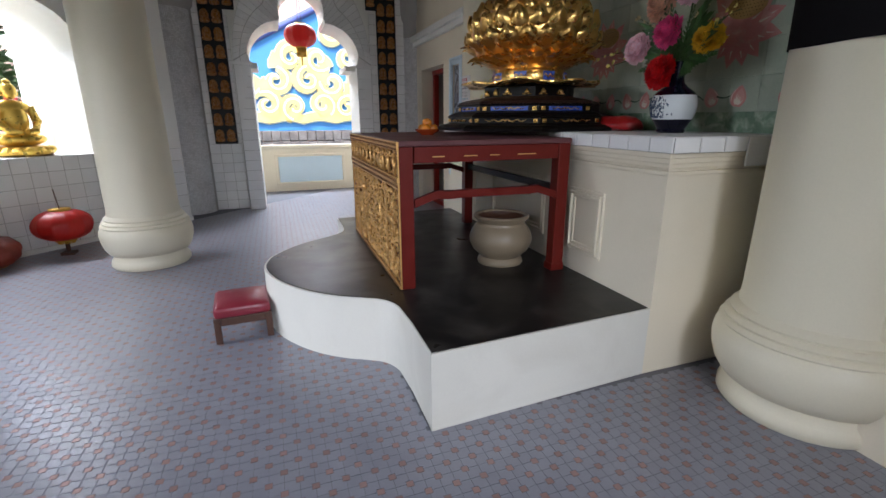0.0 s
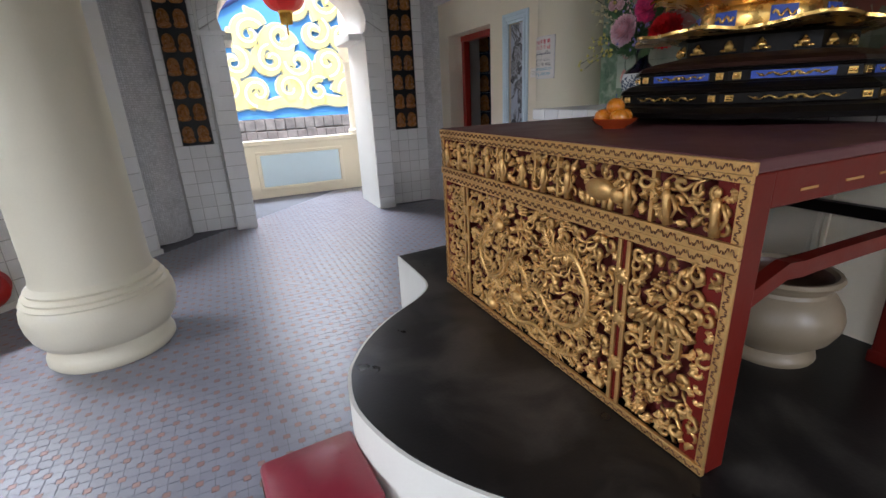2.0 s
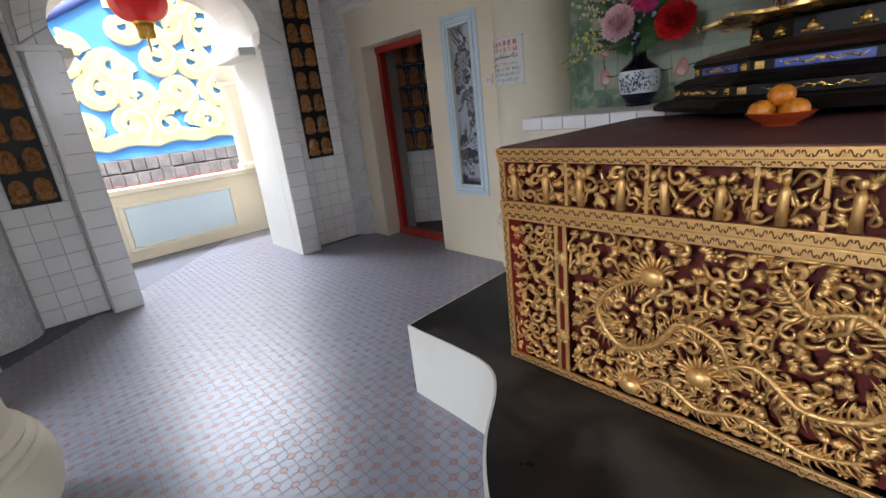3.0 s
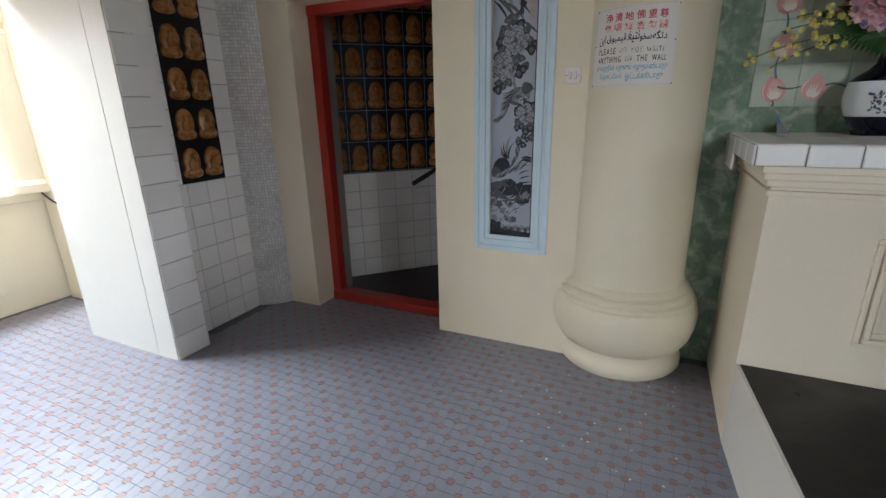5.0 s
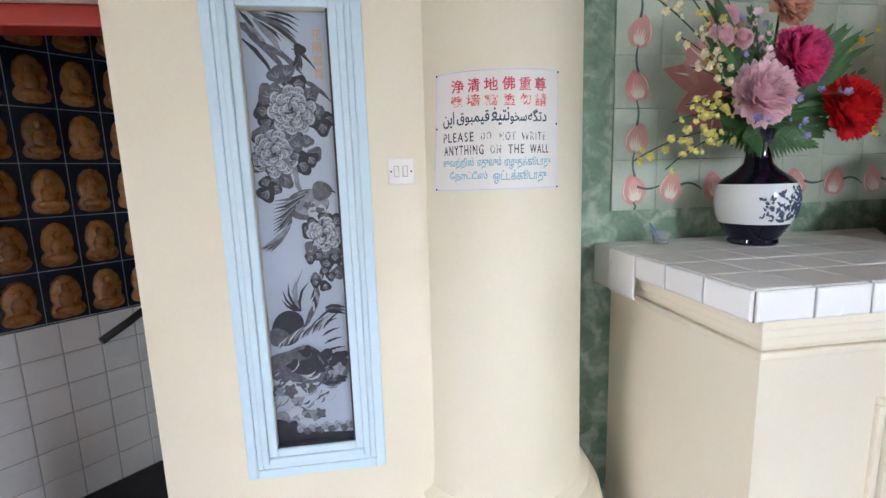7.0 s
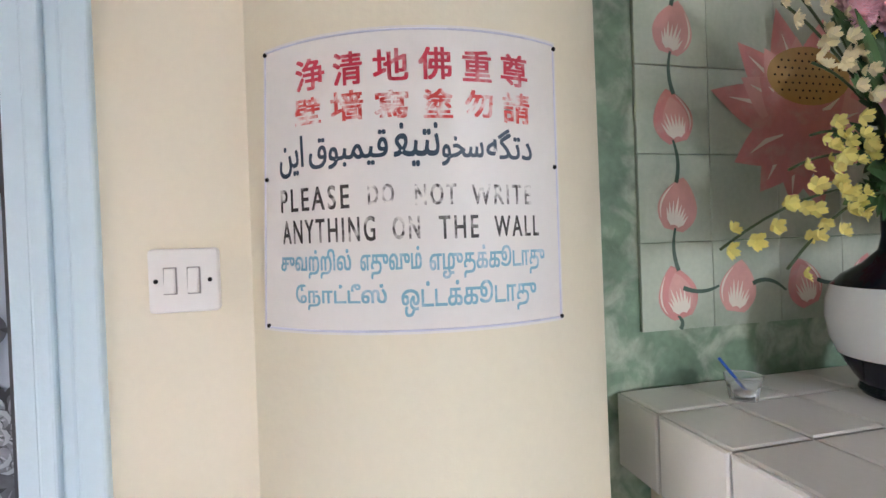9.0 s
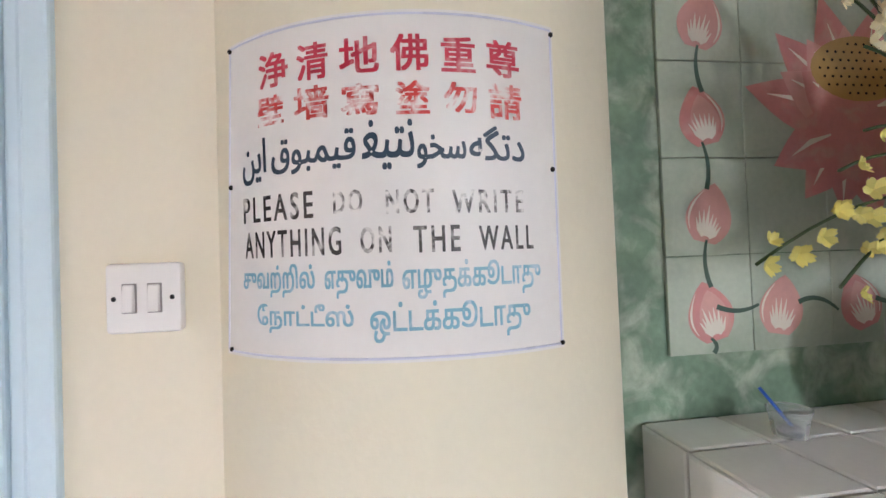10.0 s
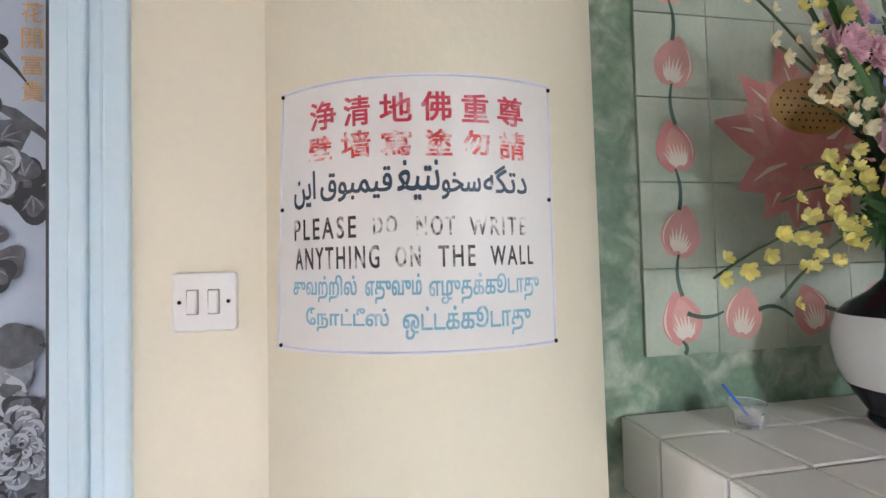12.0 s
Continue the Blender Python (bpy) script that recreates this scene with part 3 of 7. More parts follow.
def leaf_cards(bm, rng, c, r, count, size):
    for _ in range(count):
        d = Vector((rng.gauss(0, 1), rng.gauss(0, 1), rng.gauss(0, 1))).normalized() * r * rng.random() ** 0.4
        p = Vector(c) + d
        u = Vector((rng.gauss(0, 1), rng.gauss(0, 1), rng.gauss(0, 0.5))).normalized()
        w = u.cross(Vector((rng.gauss(0, 1), rng.gauss(0, 1), rng.gauss(0, 1)))).normalized()
        s = size * rng.uniform(0.6, 1.3)
        vs = [bm.verts.new(p + u * s * a + w * s * b) for a, b in ((-1, 0), (0, 0.42), (1, 0), (0, -0.42))]
        bm.faces.new(vs)


def tree(x, y, z0, height, seed):
    rng = random.Random(seed)
    t = thing("tree", "broad green leafy tree beyond the terrace", "tree", "trees outside")
    bm = bmesh.new()
    tube(bm, [(x, y, z0), (x + 0.2, y, z0 + height * 0.3), (x - 0.1, y + 0.1, z0 + height * 0.6), (x, y, z0 + height * 0.85)], [0.35, 0.28, 0.18, 0.06], 8)
    for _ in range(7):
        a, q = rng.uniform(0, 6.28), rng.uniform(0.4, 0.75)
        tube(bm, [(x, y, z0 + height * q), (x + math.cos(a) * 1.2, y + math.sin(a) * 1.2, z0 + height * (q + 0.12)), (x + math.cos(a) * 2.0, y + math.sin(a) * 2.0, z0 + height * (q + 0.17))], [0.12, 0.08, 0.03], 6)
    part("trunk", bm, BARK, t)
    bm = bmesh.new()
    for _ in range(34):
        a, q, rr = rng.uniform(0, 6.28), rng.uniform(0.42, 1.0), rng.uniform(0.3, 2.5)
        leaf_cards(bm, rng, (x + math.cos(a) * rr, y + math.sin(a) * rr, z0 + height * q), rng.uniform(0.6, 1.1), 150, 0.16)
    part("crown", bm, LEAF, t)


tree(-6.7, 15.8, -6, 9.9, 3)
tree(-9.4, 18.0, -6, 10.8, 5)
tree(-12.5, 16.0, -6, 9.6, 8)
fence = thing("red_fence", "bright red picket fence beyond the window", "fence")
FENCERED = mat("fence_red", (0.42, 0.03, 0.03), 0.5, var=0.1)
for i in range(26):
    bm = bmesh.new()
    px, py = -7.4 + i * 0.13, 12.2 + i * 0.13
    box(bm, px, px + 0.07, py, py + 0.07, 0.9, 1.85, 0.01)
    part("post", bm, FENCERED, fence)
bm = bmesh.new()
for z in (1.2, 1.75):
    tube(bm, [(-7.4, 12.2, z), (-4.0, 15.6, z)], 0.035, 6)
part("rail", bm, FENCERED, fence)
bm = bmesh.new()
prism(bm, [(-8.0, 11.2), (-3.2, 16.0), (-3.0, 15.8), (-7.8, 11.0)], -6.0, 1.1)
structure("terrace_wall", bm, PINK, "low pale terrace wall outside", "wall")
bm = bmesh.new()
lathe(bm, [(0.0, 0.9), (0.17, 0.9), (0.15, 1.0), (0.14, 2.05), (0.2, 2.1), (0.16, 2.15), (0.22, 2.22), (0.22, 2.3), (0.15, 2.32), (0.15, 4), (0, 4)], -2.62, 7.36, 28)
structure("column_8", bm, WHITE, "slim white balcony column with moulded capital", "column", True)
bm = bmesh.new()
prism(bm, [(-4.6, 5.4), (-2.2, 7.8), (-2.05, 7.65), (-4.45, 5.25)], -0.3, 0.9)
structure("balcony_parapet_2", bm, CREAM, "cream parapet outside the window", "parapet")

# ---- stool ----
stool = thing("kneeling_stool", "low wooden stool with maroon vinyl seat beside the platform", "stool")
SM = pose(-0.165, 3.04, 0, 0, 0, 4)
bm = bmesh.new()
box(bm, -0.165, 0.165, -0.175, 0.175, 0.165, 0.235, 0.02)
for v in bm.verts:
    if v.co.z > 0.2:
        v.co.z += 0.025 * max(0, 1 - (v.co.x / 0.165) ** 2) * max(0, 1 - (v.co.y / 0.175) ** 2)
bmesh.ops.subdivide_edges(bm, edges=bm.edges, cuts=2, use_grid_fill=True)
for v in bm.verts:
    if v.co.z > 0.225:
        v.co.z += 0.018 * max(0, 1 - (v.co.x / 0.165) ** 2) * max(0, 1 - (v.co.y / 0.175) ** 2)
bm.transform(SM)
part("seat", bm, MAROON, stool, "glossy maroon vinyl seat", True)
for sx in (-1, 1):
    for sy in (-1, 1):
        bm = bmesh.new()
        box(bm, sx * 0.15 - 0.019, sx * 0.15 + 0.019, sy * 0.155 - 0.019, sy * 0.155 + 0.019, 0, 0.17, 0.003)
        bm.transform(SM)
        part("leg", bm, WOODLEG, stool)
for q in ((-0.13, 0.13, -0.165, -0.148), (-0.13, 0.13, 0.148, 0.165), (-0.16, -0.143, -0.135, 0.135), (0.143, 0.16, -0.135, 0.135)):
    bm = bmesh.new()
    box(bm, q[0], q[1], q[2], q[3], 0.115, 0.164, 0.003)
    bm.transform(SM)
    part("rail", bm, WOODLEG, stool)

# ---- stoneware urn under the table ----
urn = thing("incense_urn", "squat beige stoneware urn on the black platform", "urn")
for name, prof, m in (
        ("foot", [(0.0, 0.0), (0.140, 0.0), (0.146, 0.012), (0.142, 0.03), (0.124, 0.05), (0.0, 0.05)], POT),
        ("belly", [(0.124, 0.05), (0.135, 0.062), (0.175, 0.10), (0.197, 0.15), (0.200, 0.18), (0.190, 0.22), (0.168, 0.258), (0.152, 0.275)], POT),
        ("rim", [(0.152, 0.275), (0.148, 0.288), (0.158, 0.305), (0.172, 0.315), (0.177, 0.327), (0.170, 0.338), (0.158, 0.338), (0.148, 0.325)], POT),
        ("ash_bed", [(0.148, 0.325), (0.14, 0.30), (0.12, 0.285), (0.0, 0.282)], WOODLEG)):
    bm = bmesh.new()
    lathe(bm, [(r * 1.07, PH + z) for r, z in prof], 1.54, 2.70, 48)
    part(name, bm, m, urn, "dark ash and sand" if name == "ash_bed" else "", True)

# ---- lotus pedestal ----
PX, PY = 2.0, 3.2


def octa(ap, rot=22.5):
    r = ap / math.cos(radians(22.5))
    return [(PX + r * math.cos(radians(rot + 45 * i)), PY + r * math.sin(radians(rot + 45 * i))) for i in range(8)]


def octa_loft(bm, levels):
    rings = [[bm.verts.new((x, y, z)) for x, y in octa(ap)] for ap, z in levels]
    for a, b in zip(rings, rings[1:]):
        for i in range(8):
            bm.faces.new((a[i], a[(i + 1) % 8], b[(i + 1) % 8], b[i]))
    bm.faces.new(rings[0][::-1])
    bm.faces.new(rings[-1])


pedestal = thing("lotus_pedestal", "tiered black pedestal with gilt friezes under a golden lotus", "pedestal")
bm = bmesh.new()
octa_loft(bm, [(0.60, 1.262), (0.645, 1.266), (0.65, 1.285), (0.62, 1.305), (0.575, 1.312), (0.565, 1.318), (0.565, 1.352), (0.575, 1.358), (0.565, 1.37), (0.53, 1.388), (0.505, 1.392), (0.495, 1.396), (0.495, 1.432), (0.505, 1.438), (0.50, 1.446)])
part("base", bm, EBONY, pedestal, "stepped black lacquer base")
bm = bmesh.new()
octa_loft(bm, [(0.50, 1.447), (0.49, 1.462), (0.44, 1.478), (0.36, 1.492), (0.32, 1.50)])
part("cushion", bm, ROSEWOOD, pedestal, "dark brown carved shoulder")
bm = bmesh.new()
octa_loft(bm, [(0.31, 1.50), (0.31, 1.565), (0.33, 1.575), (0.30, 1.58)])
part("waist", bm, EBONY, pedestal)


def on_face(i, ap, u, z, out=0.004):
    a = radians(45 * i)
    return Vector((PX + (ap + out) * math.cos(a) - u * math.sin(a), PY + (ap + out) * math.sin(a) + u * math.cos(a), z))


def face_box(bm, i, ap, u0, u1, z0, z1, d=0.005):
    m = Matrix.Translation((PX, PY, 0)) @ Matrix.Rotation(radians(45 * i), 4, "Z")
    b2 = bmesh.new()
    box(b2, ap - 0.003, ap + d, u0, u1, z0, z1, 0.002)
    b2.transform(m)
    me = bpy.data.meshes.new("tmp")
    b2.to_mesh(me)
    b2.free()
    bm.from_mesh(me)
    bpy.data.meshes.remove(me)


for i in (2, 3, 4, 5, 6):
    for tier, ap, z0, z1, field in ((0, 0.565, 1.322, 1.348, EBONY), (1, 0.495, 1.400, 1.428, BLUE)):
        half = ap * 0.414
        if tier:
            bm = bmesh.new()
            face_box(bm, i, ap, -half + 0.075, half - 0.075, z0, z1, 0.004)
            part("enamel_panel", bm, BLUE, pedestal, "bright blue enamel panel")
        for s in (-1, 1):
            bm = bmesh.new()
            face_box(bm, i, ap, s * (half - 0.03) - 0.014, s * (half - 0.03) + 0.014, z0 + 0.001, z1 - 0.001, 0.006)
            for q in (-1, 1):
                blob(bm, on_face(i, ap, s * (half - 0.03) + q * 0.006, (z0 + z1) / 2, 0.007), 0.006, 6, 4)
            part("gilt_boss", bm, GOLD, pedestal)
        bm = bmesh.new()
        w = half - 0.09
        for s in (-1, 1):
            tube(bm, [on_face(i, ap, s * w * q, (z0 + z1) / 2 + 0.006 * math.sin(q * 14), 0.006) for q in np.linspace(0.04, 1, 24)], [0.0045 - 0.003 * q for q in np.linspace(0, 1, 24)], 5)
            for q in (0.2, 0.42, 0.64, 0.84):
                blob(bm, on_face(i, ap, s * w * q, (z0 + z1) / 2 + 0.003 * math.cos(q * 20), 0.006), (0.008, 0.008, 0.005), 6, 4)
        blob(bm, on_face(i, ap, 0, (z0 + z1) / 2, 0.006), (0.008, 0.008, 0.009), 8, 5)
        part("gilt_scroll", bm, GOLD, pedestal)
    for du in (-0.07, 0.07):
        bm = bmesh.new()
        c = on_face(i, 0.31, du, 1.527, 0.006)
        blob(bm, c, (0.02, 0.02, 0.017), 8, 5)
        blob(bm, c + Vector((0, 0, 0.012)), (0.011, 0.011, 0.014), 6, 5)
        for k in range(5):
            blob(bm, on_face(i, 0.31, du + (k - 2) * 0.013, 1.514, 0.008), (0.008, 0.008, 0.006), 6, 4)
        part("gilt_ornament", bm, GOLD, pedestal, "small gilt turtle-like ornament")
bm = bmesh.new()
prof_n = 96
inner_r, outer_r = [], []
for i in range(prof_n):
    a = math.tau * i / prof_n
    r = 0.49 + 0.03 * abs(math.sin(a * 8)) + 0.012 * math.sin(a * 3 + 1)
    z = 1.592 + 0.010 * math.sin(a * 8 + 0.6) + 0.006 * math.sin(a * 5)
    outer_r.append((bm.verts.new((PX + r * math.cos(a), PY + r * math.sin(a), z + 0.007)), bm.verts.new((PX + r * math.cos(a), PY + r * math.sin(a), z - 0.004))))
    inner_r.append((bm.verts.new((PX + 0.24 * math.cos(a), PY + 0.24 * math.sin(a), 1.604)), bm.verts.new((PX + 0.24 * math.cos(a), PY + 0.24 * math.sin(a), 1.572))))
for i in range(prof_n):
    j = (i + 1) % prof_n
    for k in (0, 1):
        bm.faces.new((inner_r[i][k], inner_r[j][k], outer_r[j][k], outer_r[i][k]))
    bm.faces.new((outer_r[i][0], outer_r[j][0], outer_r[j][1], outer_r[i][1]))
part("leaf_plate", bm, GOLD, pedestal, "wavy gilt lotus leaf plate", True)
bm = bmesh.new()
lathe(bm, [(0.0, 1.58), (0.25, 1.58), (0.262, 1.60), (0.265, 1.64), (0.26, 1.675), (0.25, 1.69), (0, 1.69)], PX, PY, 40)
drum = part("drum", bm, GOLD, pedestal, "gilt drum", True)
for i in range(8):
    bm = bmesh.new()
    face_box(bm, i, 0.262, -0.045, 0.045, 1.61, 1.67, 0.004)
    part("enamel_plaque", bm, BLUE, drum, "blue enamel plaque")
    bm = bmesh.new()
    tube(bm, [on_face(i, 0.262, -0.038 + 0.0076 * k, 1.64 + 0.012 * math.sin(k * 1.3), 0.006) for k in range(11)], 0.005, 5)
    part("gilt_scroll", bm, GOLD, drum)


def petal_mesh(w, h, cup, tip, droop=0.0):
    """A lotus petal: a swollen shield with a curled tip, standing on z, bulging to +x."""
    bm = bmesh.new()
    nu, nv = 9, 10
    grid = []
    for k in range(nv + 1):
        t = k / nv
        half = w / 2 * (math.sin(math.pi * min(1.0, 0.22 + 0.78 * t) ** 0.8) ** 0.6 if t < 0.995 else 0.05)
        row = []
        for i in range(nu + 1):
            s = 2 * i / nu - 1
            x = cup * (math.sin(math.pi * (0.1 + 0.75 * t))) * (1 - 0.75 * s * s) + tip * max(0, t - 0.75) ** 2 * 16 - droop * t
            row.append(bm.verts.new((x, half * s, h * t)))
        grid.append(row)
    for a, b in zip(grid, grid[1:]):
        for i in range(nu):
            f = bm.faces.new((a[i], a[i + 1], b[i + 1], b[i]))
            f.smooth = True
    me = bpy.data.meshes.new("petal")
    bm.to_mesh(me)
    bm.free()
    me.materials.append(GOLD)
    return me


bm = bmesh.new()
lathe(bm, [(0, 1.69), (0.26, 1.69), (0.36, 1.74), (0.43, 1.82), (0.45, 1.92), (0.44, 2.03), (0.40, 2.06), (0, 2.06)], PX, PY, 48)
part("lotus_core", bm, GOLD, pedestal, "golden lotus throne body", True)
P_BIG, P_MID, P_LOW = petal_mesh(0.135, 0.15, 0.05, 0.01), petal_mesh(0.125, 0.10, 0.045, 0.012), petal_mesh(0.15, 0.17, 0.03, 0.03)
for me, count, r, z, lean, off in ((P_BIG, 22, 0.425, 1.915, 4, 0.0), (P_MID, 22, 0.445, 1.845, 12, 0.5), (P_BIG, 22, 0.39, 1.99, -12, 0.5), (P_LOW, 20, 0.36, 1.80, 62, 0.0), (P_LOW, 20, 0.30, 1.76, 80, 0.5)):
    for i in range(count):
        ob = new("petal", me)
        ob.matrix_world = Matrix.Translation((PX, PY, 0)) @ Matrix.Rotation(math.tau * (i + off) / count, 4, "Z") @ Matrix.Translation((r, 0, z)) @ Matrix.Rotation(radians(lean), 4, "Y")
        ob.parent = pedestal

# the seated figure on the lotus, one plain mesh
bm = bmesh.new()
blob(bm, (PX, PY, 2.14), (0.30, 0.38, 0.11), 24, 14)
blob(bm, (PX - 0.17, PY - 0.2, 2.12), (0.16, 0.19, 0.09), 16, 10)
blob(bm, (PX - 0.17, PY + 0.2, 2.12), (0.16, 0.19, 0.09), 16, 10)
blob(bm, (PX + 0.04, PY, 2.42), (0.17, 0.23, 0.30), 20, 14)
blob(bm, (PX + 0.02, PY, 2.86), (0.11, 0.10, 0.14), 16, 12)
blob(bm, (PX + 0.03, PY, 3.02), (0.05, 0.05, 0.06), 12, 8)
for s in (-1, 1):
    tube(bm, [(PX + 0.04, PY + s * 0.22, 2.60), (PX - 0.02, PY + s * 0.29, 2.40), (PX - 0.16, PY + s * 0.14, 2.27), (PX - 0.2, PY + s * 0.03, 2.25)], [0.075, 0.07, 0.055, 0.04], 10)
statue = part("seated_statue", bm, GOLD, None, "", True)
tagged(statue, "golden seated statue on a lotus throne", "statue")

# ---- fruit bowl ----
bowl = thing("fruit_bowl", "small red lacquer dish piled with shiny oranges", "fruit bowl")
BX, BY = 1.19, 3.23
bm = bmesh.new()
lathe(bm, [(0.0, TZ), (0.045, TZ), (0.05, TZ + 0.008), (0.075, TZ + 0.02), (0.09, TZ + 0.038), (0.087, TZ + 0.04), (0.07, TZ + 0.026), (0.0, TZ + 0.015)], BX, BY, 32)
part("dish", bm, mat("orange_red_glaze", (0.35, 0.05, 0.012), 0.2), bowl, "shiny red dish", True)
ORANGE = mat("orange_skin", (0.62, 0.20, 0.015), 0.28, var=0.1, bump=0.5, scale=60, fine=300, coat=0.3)
for ax, ay, az in ((0.045, 0, 0.044), (-0.02, 0.042, 0.044), (-0.02, -0.042, 0.044), (0.0, 0.0, 0.085)):
    bm = bmesh.new()
    blob(bm, (BX + ax, BY + ay, TZ + az), (0.036, 0.036, 0.032), 16, 12)
    part("orange", bm, ORANGE, bowl)

# ---- vases with silk flowers ----
GLAZE_W = mat("white_porcelain", (0.72, 0.75, 0.76), 0.12, var=0.04, bump=0.0)
GLAZE_B = mat("cobalt_glaze", (0.004, 0.004, 0.014), 0.08, var=0.2, bump=0.0)
INKBLUE = mat("blue_ink", (0.03, 0.05, 0.10), 0.15, var=0.3, tint=(0.12, 0.16, 0.24), scale=25, bump=0.0)
STEM = mat("silk_stem", (0.035, 0.07, 0.02), 0.5, var=0.2)
SILKLEAF = mat("silk_leaf", (0.025, 0.085, 0.025), 0.45, var=0.25, tint=(0.05, 0.13, 0.03), island=0.35)
PETALS = {n: mat(n + "_silk", c, 0.6, var=0.1, tint=t, island=0.18, bump=0.1) for n, c, t in (
    ("pink", (0.98, 0.68, 0.75), (0.98, 0.80, 0.84)), ("magenta", (0.85, 0.07, 0.30), (0.88, 0.18, 0.42)), ("scarlet", (0.82, 0.03, 0.035), (0.72, 0.02, 0.03)),
    ("peach", (0.82, 0.50, 0.34), (0.85, 0.62, 0.48)), ("yellow", (0.75, 0.66, 0.14), (0.8, 0.74, 0.3)), ("cream", (0.82, 0.74, 0.45), (0.84, 0.78, 0.55)), ("lilac", (0.36, 0.34, 0.70), (0.45, 0.42, 0.75)), ("gold", (0.70, 0.42, 0.02), (0.75, 0.5, 0.05)))}


# thin silk lets some light through
for m in PETALS.values():
    nt = m.node_tree
    glow, blend = nt.nodes.new("ShaderNodeBsdfTranslucent"), nt.nodes.new("ShaderNodeMixShader")
    blend.inputs[0].default_value = 0.4
    bsdf = nt.nodes["Principled BSDF"]
    nt.links.new(bsdf.inputs["Base Color"].links[0].from_socket, glow.inputs["Color"])
    nt.links.new(bsdf.outputs[0], blend.inputs[1])
    nt.links.new(glow.outputs[0], blend.inputs[2])
    nt.links.new(blend.outputs[0], nt.nodes["Material Output"].inputs["Surface"])


def petal_fan(bm, base, out, up, w, l, cup):
    """A cupped petal with a frilled outer edge."""
    side = out.cross(up).normalized()
    rows = []
    for k in range(4):
        t = k / 3
        c = base + out * l * t + up * cup * (t * t)
        half = w * (0.25 + 0.75 * math.sin(math.pi * (0.15 + 0.6 * t)))
        row = []
        for i in range(5):
            u = (i - 2) / 2
            frill = math.sin(i * 2.4 + base.y * 700 + k) * t * t
            row.append(bm.verts.new(c + side * half * u + up * (cup * 0.4 * t * u * u + 0.10 * w * frill) + out * (0.10 * l * frill - 0.10 * l * u * u * t)))
        rows.append(row)
    for a, b in zip(rows, rows[1:]):
        for i in range(4):
            bm.faces.new((a[i], a[i + 1], b[i + 1], b[i])).smooth = True


def peony(bm, rng, c, face, r, layers=11):
    face = Vector(face).normalized()
    ref = face.cross(Vector((0.2, 0.1, 1))).normalized()
    for k in range(layers):
        q = k / (layers - 1)
        n = 10 + int(16 * q)
        for i in range(n):
            a = math.tau * (i + 0.5 * (k % 2)) / n + rng.uniform(-0.12, 0.12)
            radial = (Matrix.Rotation(a, 3, face) @ ref)
            lift = radians(78 - 88 * q + rng.uniform(-9, 9))
            out = (radial * math.cos(lift) + face * math.sin(lift)).normalized()
            up = (face * math.cos(lift) - radial * math.sin(lift)).normalized()
            base = Vector(c) + radial * r * 0.12 * q - face * r * 0.15 * q
            petal_fan(bm, base, out, up, r * (0.15 + 0.13 * q) * rng.uniform(0.85, 1.15), r * (0.66 + 0.26 * q) * rng.uniform(0.92, 1.06), r * 0.22)


def blossom(bm, rng, c, r):
    face = Vector((-1, rng.uniform(-0.8, 0.8), rng.uniform(-0.5, 0.6))).normalized()
    ref = face.cross(Vector((0, 0.3, 1))).normalized()
    for i in range(5):
        radial = Matrix.Rotation(math.tau * i / 5 + rng.uniform(-0.2, 0.2), 3, face) @ ref
        petal_fan(bm, Vector(c), (radial + face * 0.45).normalized(), (face - radial * 0.45).normalized(), r * 0.36, r, r * 0.15)


def leaf_blade(bm, rng, base, tip, w):
    base, tip = Vector(base), Vector(tip)
    d = tip - base
    side = d.cross(Vector((-1, 0.2, 0.3))).normalized()
    sag = Vector((0, 0, -0.15 * d.length))
    prev = None
    for k in range(6):
        t = k / 5
        c = base + d * t + sag * t * t
        h = w * math.sin(math.pi * (0.08 + 0.9 * t))
        row = (bm.verts.new(c - side * h), bm.verts.new(c + Vector((0.15 * w, 0, 0.1 * w))), bm.verts.new(c + side * h))
        if prev:
            for i in (0, 1):
                bm.faces.new((prev[i], prev[i + 1], row[i + 1], row[i]))
        prev = row


def fern(bm, rng, base, tip, w):
    base, tip = Vector(base), Vector(tip)
    d = tip - base
    side = d.cross(Vector((-1, 0.1, 0.2))).normalized()
    for k in range(12):
        t = (k + 1) / 12
        c = base + d * t + Vector((0, 0, -0.12 * d.length * t * t))
        for s in (-1, 1):
            leaf_blade(bm, rng, c, c + side * s * w * (1.1 - t) + d.normalized() * w * 0.5, w * 0.09)


VK = 0.885


